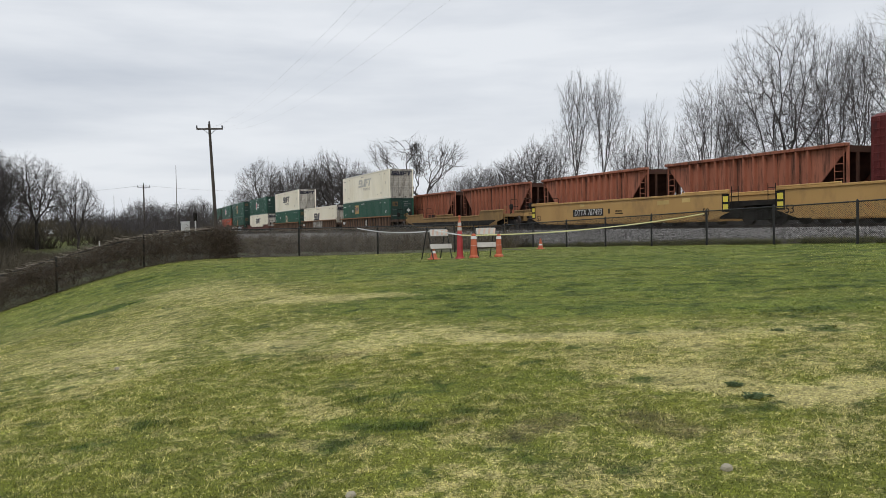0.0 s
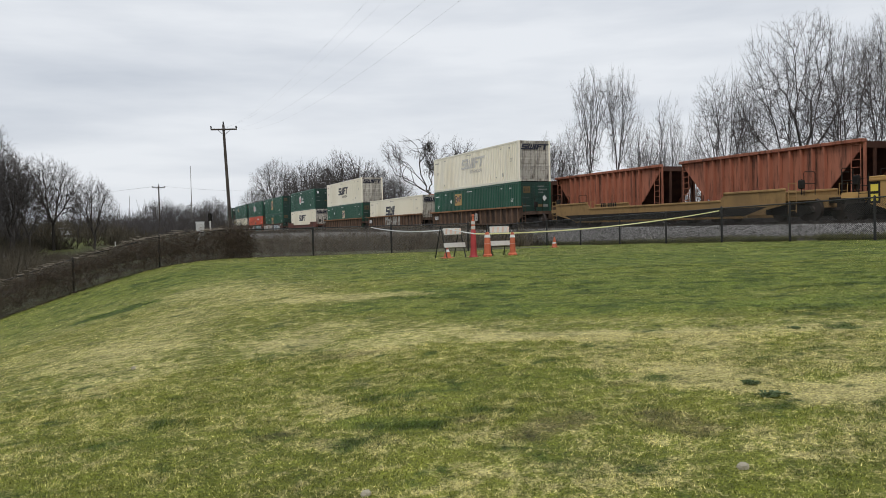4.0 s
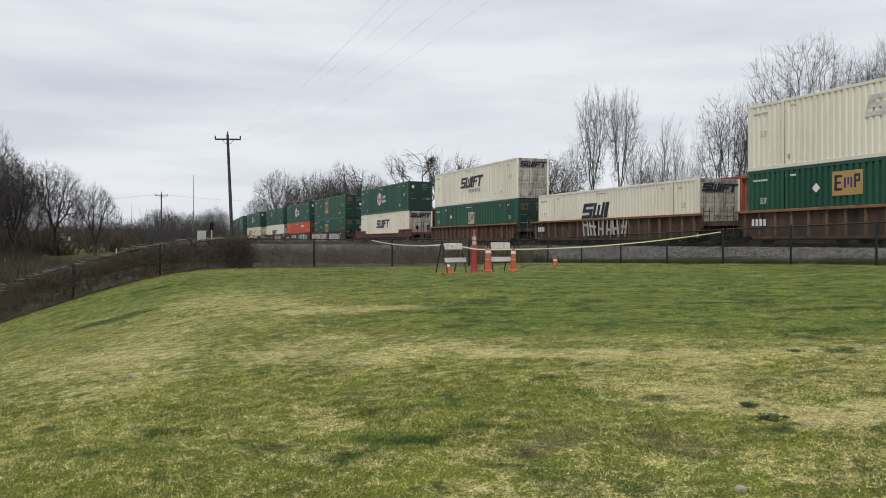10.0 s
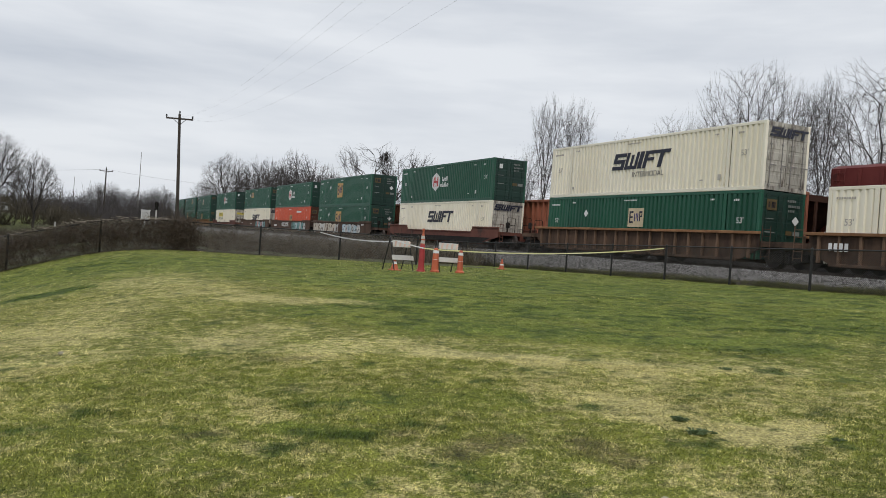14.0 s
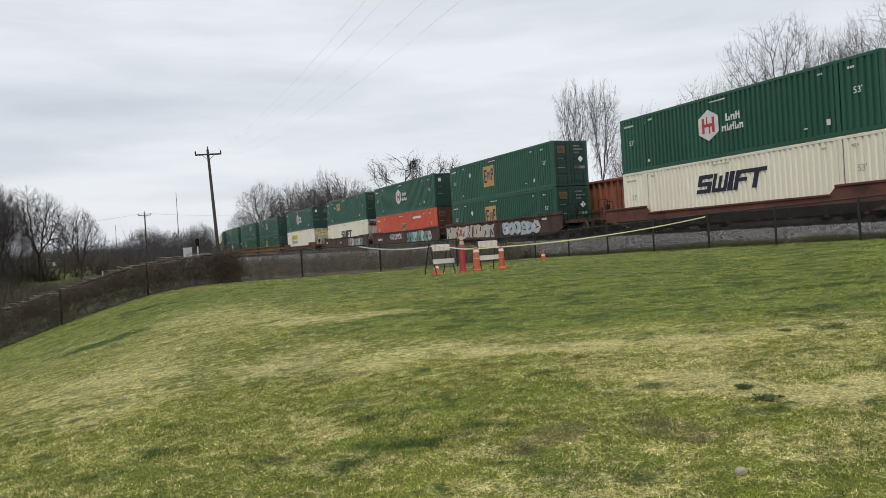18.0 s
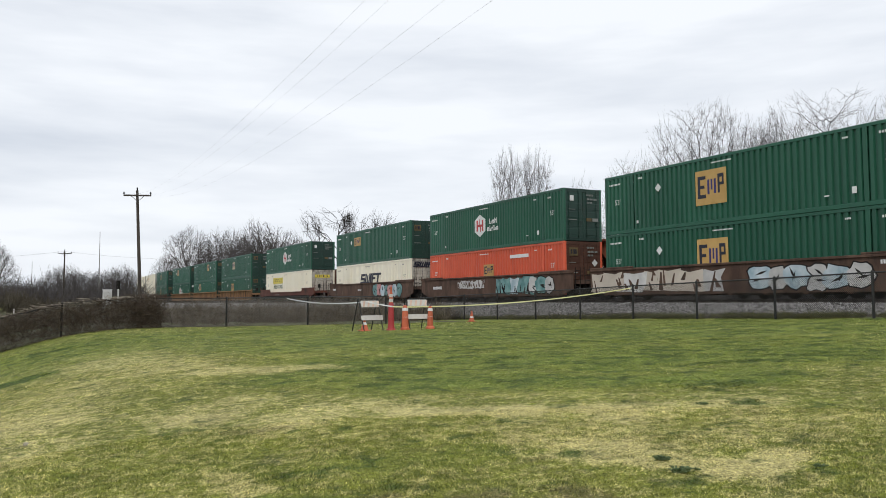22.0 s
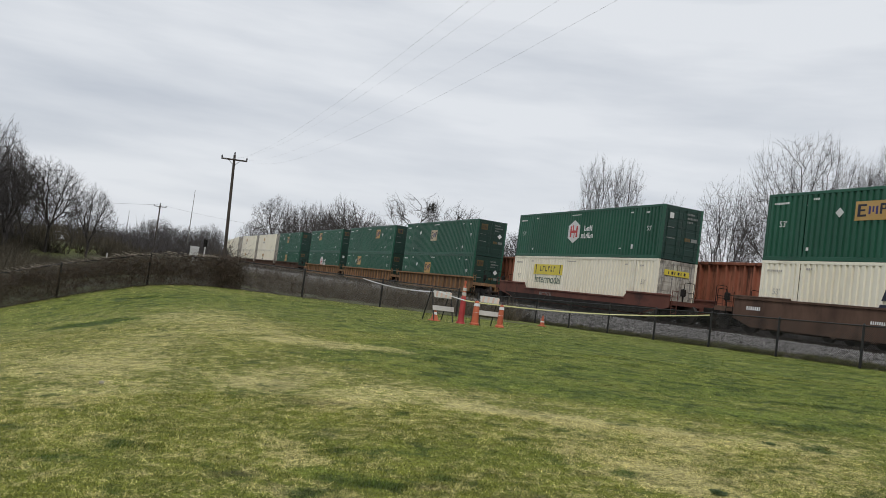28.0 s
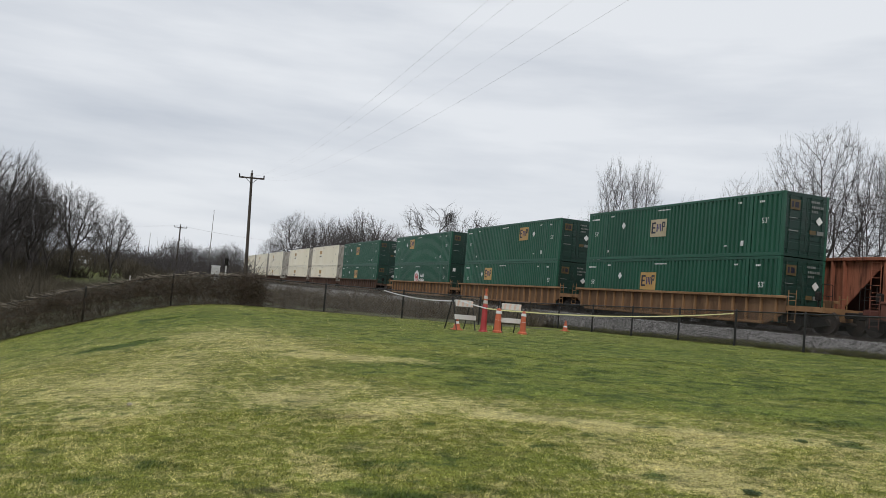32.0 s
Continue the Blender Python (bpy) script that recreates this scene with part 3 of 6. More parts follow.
def build_grass():
    rng = np.random.default_rng(5)

    def field(count, r0, r1, height, width, lying=1.0, each=0):
        """Blades strewn evenly, or in tussocks of so many each where the turf is thick."""
        r = np.sqrt(rng.uniform(r0 ** 2, r1 ** 2, count))
        a = np.radians(rng.uniform(-12, 62, count))
        x, y = r * np.sin(a), r * np.cos(a)
        if each:
            keep = rng.random(count) < 0.12 + lushness(x, y) * 1.1 - 0.8 * np.maximum(0, dryness(x, y) - 0.35)
            size = np.repeat(rng.uniform(0.06, 0.2, count)[keep], each)
            x, y = (np.repeat(q[keep], each) + rng.normal(0, 1, len(size)) * size for q in (x, y))
        keep = (wild(x, y) < 0.3)
        x, y = x[keep], y[keep]
        d = dryness(x, y)
        tf, so = np.maximum(near_bands(x, y, TUFT), 0.75 * (each > 0)), near_bands(x, y, SOIL)
        keep = rng.random(len(x)) > 0.35 * so
        x, y, d, tf, so = x[keep], y[keep], d[keep], tf[keep], so[keep]
        z = land(x, y)
        h = (1 + 0.9 * tf) * height * rng.uniform(0.5, 1.2, len(x)) * (1 - 0.35 * d) * (1 + 0.25 * wave(x, y, 0.35))
        th, lean = rng.uniform(0, 6.283, len(x)), rng.uniform(0, 6.283, len(x))
        tilt = h * rng.uniform(0.2, 1.1, len(x)) * lying
        s = np.stack([np.cos(th), np.sin(th), 0 * th], -1) * (width * rng.uniform(0.6, 1.3, len(x)))[:, None]
        b = np.stack([x, y, z - 0.005], -1)
        tip = b + np.stack([np.cos(lean) * tilt, np.sin(lean) * tilt, h], -1)
        return np.stack([b - s, b + s, tip], 1).reshape(-1, 3), np.repeat(np.stack([d, lushness(x, y), so, tf], -1), 3, 0)

    parts = [field(250000, 3.0, 9, 0.024, 0.003), field(60000, 3.0, 9, 0.016, 0.004, 4.0), field(190000, 9, 18, 0.02, 0.006, 2.5), field(110000, 18, 34, 0.02, 0.012, 3.0),
             field(900, 4.0, 12, 0.012, 0.006, 4.0, 30), field(4200, 12, 32, 0.011, 0.014, 6.0, 22)]
    v, d = np.concatenate([p[0] for p in parts]), np.concatenate([p[1] for p in parts])
    me = big_mesh("grass", v, np.arange(len(v)).reshape(-1, 3), M_BLADE, {"dry": d[:, 0], "wild": 0 * d[:, 0], "lush": d[:, 1], "soil": d[:, 2], "tuft": d[:, 3]})
    tagged(new("grass", me), "short green and straw-coloured grass blades of the lawn", "grass", kind="stuff")


def build_ballast():
    xs, ys = np.concatenate([np.arange(20.9, 27, 0.12), np.arange(27, 39, 0.5)]), np.concatenate([np.arange(-5, 45, 0.12), np.geomspace(45, 420, 120)])
    x, y = np.meshgrid(xs, ys)
    rng = np.random.default_rng(3)
    z = 0.8 + 0.58 * sm(20.9, 24.6, x) - 0.6 * sm(35.5, 39, x) - 0.12 * (1 - sm(20.9, 21.6, x)) + rng.uniform(-0.04, 0.04, x.shape)
    z = np.maximum(z, land(x + bend(y), y) - 0.1)
    v = np.stack([x + bend(y), y, z], -1).reshape(-1, 3)
    m, n = x.shape
    i, j = np.meshgrid(np.arange(m - 1), np.arange(n - 1), indexing="ij")
    q = np.stack([i * n + j, i * n + j + 1, (i + 1) * n + j + 1, (i + 1) * n + j], -1).reshape(-1, 4)
    tagged(new("ballast", big_mesh("ballast", v, q, M_BALLAST, {"oil_shade": sm(24.7, 26.0, x.ravel())})), "grey crushed stone ballast under the railway tracks", "gravel", kind="stuff")
    # loose stones on the slope
    c = 12000
    sx, sy = rng.uniform(20.9, 25.0, c), rng.uniform(10, 46, c)
    sz = 0.8 + 0.58 * sm(20.9, 24.6, sx) - 0.12 * (1 - sm(20.9, 21.6, sx)) + 0.03
    size = rng.uniform(0.025, 0.065, c)
    cube = np.array([(0, 0, 1), (1, 0, 0), (0, 1, 0), (-1, 0, 0), (0, -1, 0), (0, 0, -0.6)])
    tri = np.array([(0, 1, 2), (0, 2, 3), (0, 3, 4), (0, 4, 1), (5, 2, 1), (5, 3, 2), (5, 4, 3), (5, 1, 4)])
    pts = cube[None] * size[:, None, None] * rng.uniform(0.6, 1.3, (c, 6, 3)) + np.stack([sx, sy, sz], -1)[:, None]
    f = (np.arange(c) * 6)[:, None, None] + tri[None]
    me = big_mesh("ballast_stones", pts.reshape(-1, 3), f.reshape(-1, 3), M_STONE_ISLAND)
    tagged(new("ballast_stones", me), "loose grey ballast stones beside the track", "gravel", kind="stuff")


def island_stone():
    m, n, k, p = node_mat("loose_ballast")
    geo, ramp = n.new("ShaderNodeNewGeometry"), n.new("ShaderNodeValToRGB")
    ramp.color_ramp.elements[0].color, ramp.color_ramp.elements[1].color = (0.07, 0.065, 0.06, 1), (0.4, 0.385, 0.37, 1)
    k.new(geo.outputs["Random Per Island"], ramp.inputs["Fac"])
    k.new(ramp.outputs["Color"], p.inputs["Base Color"])
    p.inputs["Roughness"].default_value = 0.9
    return m


M_STONE_ISLAND = island_stone()


def ballast_material():
    """Crushed stone, blackened along the tracks by oil and by painted-in shade of the train."""
    m, n, k, p = node_mat("track_ballast")
    at, co, v1, ramp, mx = n.new("ShaderNodeAttribute"), n.new("ShaderNodeTexCoord"), n.new("ShaderNodeTexVoronoi"), n.new("ShaderNodeValToRGB"), n.new("ShaderNodeMix")
    at.attribute_name = "oil_shade"
    v1.inputs["Scale"].default_value = 16
    k.new(co.outputs["Object"], v1.inputs["Vector"])
    k.new(v1.outputs["Color"], ramp.inputs["Fac"])
    ramp.color_ramp.elements[0].color, ramp.color_ramp.elements[1].color = (0.08, 0.075, 0.07, 1), (0.36, 0.345, 0.33, 1)
    mx.data_type = "RGBA"
    # near-black tone: oily stone together with the shade under the cars
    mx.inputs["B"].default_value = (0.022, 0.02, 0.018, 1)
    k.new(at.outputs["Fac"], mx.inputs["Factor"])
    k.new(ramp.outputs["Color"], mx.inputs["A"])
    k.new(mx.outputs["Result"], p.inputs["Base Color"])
    p.inputs["Roughness"].default_value = 0.9
    bp = n.new("ShaderNodeBump")
    bp.inputs["Strength"].default_value, bp.inputs["Distance"].default_value = 0.6, 0.04
    k.new(v1.outputs["Distance"], bp.inputs["Height"])
    k.new(bp.outputs["Normal"], p.inputs["Normal"])
    return m


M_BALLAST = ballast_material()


def build_track(name, at):
    """at: the place of the track's middle by the distance along it."""
    t = thing(name, "railway track with steel rails on dark timber sleepers", "railway track")
    for s in (-0.7525, 0.7525):
        prof = [(-0.07, 1.39), (0.07, 1.39), (0.07, 1.405), (0.012, 1.43), (0.012, 1.515), (0.036, 1.53), (0.036, 1.56),
                (-0.036, 1.56), (-0.036, 1.53), (-0.012, 1.515), (-0.012, 1.43), (-0.07, 1.405)]
        sh, n = Shape(), len(prof)
        along_it = [*range(-8, 100, 6), *range(100, 421, 16)]
        for q in along_it:
            x, y = at(q)
            sh.v += [(x + s + a, y, b) for a, b in prof]
        for k in range(len(along_it) - 1):
            sh.f += [(k * n + j, k * n + n + j, k * n + n + (j + 1) % n, k * n + (j + 1) % n) for j in range(n)]
        part("rail", sh, M_RAIL, t)
    tie = Shape().chamfer(-1.3, 1.3, -0.115, 0.115, 1.2, 1.395, 0.012).mesh("sleeper", M_TIE)
    for k in range(260):
        x, y = at(-6 + 0.53 * k if k < 150 else 73.5 + (k - 150) * 2.6)
        part("sleeper", tie, M_TIE, t).location = (x + random.uniform(-0.04, 0.04), y, 0)


build_ground()
build_grass()
build_ballast()
build_track("railway_track", on_track)
build_track("railway_track", lambda q: (TRACK2_X + float(bend(q)), q))

# ---- containers ----
CL, CW, CH = 16.154, 2.59, 2.896
HL, HW = CL / 2, CW / 2
POST40 = 6.06


LETTERS = {}


def lettering(text, size, mat, parent, m, name="lettering", slant=0.0, label=""):
    """Raised letters in the built-in font."""
    key = (text, size, slant, mat.name)
    if key not in LETTERS:
        cu = bpy.data.curves.new("letters", "FONT")
        cu.body, cu.size, cu.align_x, cu.align_y, cu.extrude, cu.shear = text, size, "CENTER", "CENTER", 0.002, slant
        tmp = bpy.data.objects.new("letters", cu)
        LETTERS[key] = bpy.data.meshes.new_from_object(tmp)
        bpy.data.objects.remove(tmp)
        LETTERS[key].materials.clear()
        LETTERS[key].materials.append(mat)
    ob = part(name, LETTERS[key], mat, parent, label)
    ob.matrix_basis = m
    return ob


def corrugated(length0, length1, z0, z1, outer, depth, pitch):
    """A wall of upright trapezoid folds between two places along y; outer is its outermost x, folds go inwards."""
    s, inward = Shape(), (depth if outer < 0 else -depth)
    n = max(2, round((length1 - length0) / pitch))
    p = (length1 - length0) / n
    line = [(length0, outer + inward)]
    for k in range(n):
        y = length0 + k * p
        line += [(y + 0.17 * p, outer + inward), (y + 0.27 * p, outer), (y + 0.73 * p, outer), (y + 0.83 * p, outer + inward)]
    line.append((length1, outer + inward))
    for y, x in line:
        s.v += [(x, y, z0), (x, y, z1)]
    for k in range(len(line) - 1):
        a = 2 * k
        s.f.append((a, a + 2, a + 3, a + 1) if outer < 0 else (a, a + 1, a + 3, a + 2))
    return s


def container_meshes(tone, side, end):
    """The shared meshes of one paint."""
    ms = {}
    for key, x in (("near", -HW), ("off", HW)):
        spans = [(-HL + 0.12, -POST40 - 0.09), (-POST40 + 0.09, POST40 - 0.09), (POST40 + 0.09, HL - 0.12)]
        for i, (a, b) in enumerate(spans):
            ms[key, i] = corrugated(a, b, 0.17, CH - 0.13, x + (0.006 if x < 0 else -0.006), 0.072, 0.29).mesh("side_panel", side)
    ms["roof"] = Shape().chamfer(-HW + 0.02, HW - 0.02, -HL + 0.03, HL - 0.03, CH - 0.06, CH - 0.012, 0.01).mesh("roof", side)
    ms["floor"] = Shape().box(-HW + 0.06, HW - 0.06, -HL + 0.06, HL - 0.06, 0.1, 0.16).mesh("floor", M_BLACK)
    ms["top"] = Shape().chamfer(-0.035, 0.035, -HL + 0.1, HL - 0.1, CH - 0.13, CH, 0.012).mesh("top_rail", side)
    ms["bottom"] = Shape().chamfer(-0.04, 0.04, -HL + 0.1, HL - 0.1, 0.0, 0.17, 0.015).mesh("bottom_rail", side)
    ms["corner"] = Shape().chamfer(-0.08, 0.08, -0.08, 0.08, 0.1, CH - 0.1, 0.02).mesh("corner_post", side)
    ms["mid"] = Shape().chamfer(-0.03, 0.03, -0.09, 0.09, 0.1, CH - 0.1, 0.01).mesh("intermediate_post", side)
    ms["casting"] = Shape().chamfer(-0.085, 0.085, -0.089, 0.089, -0.001, 0.118, 0.015).mesh("corner_casting", side)
    d = Shape().chamfer(-0.59, 0.59, -0.02, 0.02, 0.2, CH - 0.2, 0.01)
    for k in range(5):
        z = 0.32 + 0.47 * k
        d.chamfer(-0.53, 0.53, -0.035, 0.0, z, z + 0.36, 0.02)
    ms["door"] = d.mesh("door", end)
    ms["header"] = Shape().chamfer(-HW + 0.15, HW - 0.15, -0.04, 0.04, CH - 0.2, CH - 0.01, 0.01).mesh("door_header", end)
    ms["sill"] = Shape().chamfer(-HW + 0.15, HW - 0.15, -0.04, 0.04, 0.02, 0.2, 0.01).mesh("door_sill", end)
    rod = Shape().tube([(0, 0, 0.12), (0, 0, CH - 0.12)], 0.018, 8)
    for z in (0.2, 0.9, 1.9, CH - 0.25):
        rod.box(-0.05, 0.05, -0.012, 0.03, z, z + 0.07)
    rod.box(0.0, 0.32, -0.03, -0.012, 1.05, 1.09)
    ms["rod"] = rod.mesh("lock_rod", M_ROD if tone == "white" else end)
    ms["front"] = corrugated(-HW + 0.1, HW - 0.1, 0.15, CH - 0.12, -0.01, 0.04, 0.25).mesh("front_wall", side)
    return ms


M_ROD = surface("galvanised_rod", (0.2, 0.19, 0.18), (0.36, 0.34, 0.32), 4.0, 0.5, metal=0.4, stain=RUST, stain_amount=0.7, stain_scale=4)
# orange doors take a dark brown in place of shaded orange
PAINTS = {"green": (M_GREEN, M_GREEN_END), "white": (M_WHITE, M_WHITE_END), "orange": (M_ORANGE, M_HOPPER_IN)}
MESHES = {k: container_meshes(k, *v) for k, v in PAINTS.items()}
CARGO = []      # what rides on the train: thing, place along the train, height


STACK = [0]


def plate(parent, mat, y0, y1, z0, z1, name="marking", shear=0.0, x=-HW - 0.001, label=""):
    """A thin painted patch on the near side; shear leans it along the side. Each lies a hair prouder than the last."""
    STACK[0] = (STACK[0] + 1) % 9
    s = Shape().prism([(y0, z0), (y1, z0), (y1 - shear, z1), (y0 - shear, z1)], "x", x - 0.003 - 0.0006 * STACK[0], x + 0.006)
    return part(name, s, mat, parent, label)


def end_plate(parent, mat, x0, x1, z0, z1, name="marking"):
    return part(name, Shape().box(x0, x1, -HL - 0.048, -HL - 0.036, z0, z1), mat, parent)


FACE = Matrix.Rotation(radians(-90), 4, "Z") @ Matrix.Rotation(radians(90), 4, "X")       # letters on the near side


def side_letters(text, size, y, z, mat, parent, slant=0.0, x=-HW - 0.003):
    return lettering(text, size, mat, parent, Matrix.Translation((x, y, z)) @ FACE, slant=slant)


MARK_STARTS, MARK_WIDTHS = (0.0, 0.98, 1.98, 2.36, 3.14), (0.92, 0.94, 0.3, 0.84, 0.9)


def slanted_mark(c, y, z, h, mat, strokes=5, pitch=0.88):
    """The haulier's slanted block mark: leaning dark strokes, read from the far end to the near end."""
    lean = 0.32 * h
    for k in range(strokes):
        a, w = y - MARK_STARTS[k] * pitch * 1.18, MARK_WIDTHS[k] * pitch * 1.18

        def bar(f0, f1, z0, z1):
            """f runs from the stroke's start to its end, z from foot to head; it leans forward."""
            plate(c, mat, a - f1 * w - z0 * lean, a - f0 * w - z0 * lean, z + z0 * h, z + z1 * h, "logo_stroke", shear=(z1 - z0) * lean)
        if k == 0:
            for z0, z1 in ((0.0, 0.22), (0.39, 0.61), (0.78, 1.0)):
                bar(0, 1, z0, z1)
            bar(0, 0.28, 0.61, 0.78), bar(0.72, 1, 0.22, 0.39)
        elif k == 1:
            bar(0, 1, 0.0, 0.2), bar(0, 0.22, 0.2, 1.0), bar(0.4, 0.6, 0.2, 0.85), bar(0.78, 1, 0.2, 1.0)
        elif k == 2:
            bar(0, 1, 0.0, 1.0)
        elif k == 3:
            bar(0, 0.3, 0.0, 1.0), bar(0.3, 1, 0.8, 1.0), bar(0.3, 0.85, 0.42, 0.6)
        else:
            bar(0, 1.1, 0.8, 1.0), bar(0.35, 0.65, 0.0, 0.8)


def end_slant(c):
    """The same slanted mark across the head of the doors."""
    z, h, lean = 2.26, 0.4, 0.14
    for k in range(5):
        a, w = -1.1 + 0.51 * MARK_STARTS[k], 0.51 * MARK_WIDTHS[k]

        def bar(f0, f1, z0, z1):
            pts = [(a + f0 * w + z0 * lean, z + z0 * h), (a + f1 * w + z0 * lean, z + z0 * h), (a + f1 * w + z1 * lean, z + z1 * h), (a + f0 * w + z1 * lean, z + z1 * h)]
            part("logo_stroke", Shape().prism(pts, "y", -HL - 0.05 - 0.001 * k, -HL - 0.036), M_NAVY, c)
        for b in (((0, 1, 0, 0.24), (0, 1, 0.38, 0.62), (0, 1, 0.76, 1), (0, 0.3, 0.62, 0.76), (0.7, 1, 0.24, 0.38)), ((0, 1, 0, 0.22), (0, 0.24, 0.22, 1), (0.4, 0.62, 0.22, 0.9), (0.78, 1, 0.22, 1)),
                  ((0, 1, 0, 1),), ((0, 0.3, 0, 1), (0.3, 1, 0.78, 1), (0.3, 0.85, 0.4, 0.6)), ((0, 1.1, 0.78, 1), (0.38, 0.7, 0, 0.78)))[k]:
            bar(*b)


def square_mark(c, y, z, w=1.4, h=1.0, panel=None):
    """Ochre panel with dark strokes."""
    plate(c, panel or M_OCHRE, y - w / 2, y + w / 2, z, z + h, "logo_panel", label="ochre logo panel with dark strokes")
    x = -HW - 0.009
    for a, b, z0, z1, m in ((0.42, 0.34, 0.2, 0.84, M_NAVY), (0.34, 0.16, 0.74, 0.84, M_NAVY), (0.34, 0.2, 0.48, 0.57, M_NAVY), (0.34, 0.16, 0.2, 0.3, M_NAVY),
                            (0.1, 0.04, 0.3, 0.72, M_NAVYBLUE), (-0.01, -0.06, 0.42, 0.72, M_NAVYBLUE), (-0.11, -0.17, 0.3, 0.72, M_NAVYBLUE),
                            (-0.23, -0.29, 0.3, 0.84, M_NAVY), (-0.29, -0.42, 0.74, 0.84, M_NAVY), (-0.37, -0.42, 0.55, 0.74, M_NAVY), (-0.29, -0.42, 0.52, 0.6, M_NAVY)):
        plate(c, m, y + b * w, y + a * w, z + z0 * h, z + z1 * h, "logo_stroke", x=x)


M_NAVYBLUE = surface("blue_violet_vinyl", (0.03, 0.025, 0.12), (0.04, 0.035, 0.16), 2.0, 0.5)


def hexagon_mark(c, y, z=0.84):
    """White hexagon with red strokes, and two rows of white strokes beside it."""
    hexa = [(y + 0.67 * a, z + b) for a, b in ((-1, 0.36), (0, 0), (1, 0.36), (1, 1.09), (0, 1.45), (-1, 1.09))]
    part("logo_panel", Shape().prism(hexa, "x", -HW - 0.004, -HW + 0.006), M_MARK, c, "white hexagon logo panel")
    for a, b, z0, z1 in ((0.42, 0.26, 0.38, 1.08), (-0.26, -0.42, 0.38, 1.08), (0.26, -0.26, 0.65, 0.8), (0.12, 0.04, 0.8, 1.14), (-0.04, -0.12, 0.32, 0.65)):
        plate(c, M_REDMARK, y + b, y + a, z + z0, z + z1, "logo_stroke", x=-HW - 0.008)
    k = 0
    for row, start, widths in ((0.74, 1.15, (0.27, 0.24, 0.25)), (0.3, 0.88, (0.27, 0.16, 0.22, 0.22, 0.22))):
        a = y - start
        for w in widths:
            k += 1
            tall = (0.34, 0.24, 0.34, 0.24)[k % 4]
            plate(c, M_MARK, a - w * 0.33, a, z + row, z + row + 0.34 * (1 if k % 2 else 0.72), "logo_stroke")
            if k % 3:
                plate(c, M_MARK, a - w, a - w * 0.67, z + row, z + row + tall * 0.72, "logo_stroke")
                plate(c, M_MARK, a - w, a, z + row + (0.0 if k % 2 else 0.17), z + row + (0.07 if k % 2 else 0.24), "logo_stroke")
            else:
                plate(c, M_MARK, a - w, a - w * 0.2, z + row + 0.16, z + row + 0.23, "logo_stroke")
                plate(c, M_MARK, a - w, a - w * 0.72, z + row, z + row + 0.34, "logo_stroke")
            a -= w + 0.06


def lemon_mark(c, y, z):
    plate(c, M_LEMON, y - 1.85, y + 1.85, z, z + 0.66, "logo_panel", label="yellow logo panel")
    for s in (1, -1):
        plate(c, M_NAVY, y + s * 1.55 - 0.04, y + s * 1.55 + 0.04, z + 0.08, z + 0.64, "logo_stroke", x=-HW - 0.007)
    for k in range(6):
        a = y + 1.0 - k * 0.35
        plate(c, M_NAVY, a - 0.06, a, z + 0.2, z + 0.54, "logo_stroke", x=-HW - 0.007)
        plate(c, M_NAVY, a - 0.2, a - 0.06, z + (0.46 if k % 2 else 0.2), z + (0.54 if k % 2 else 0.28), "logo_stroke", x=-HW - 0.007)


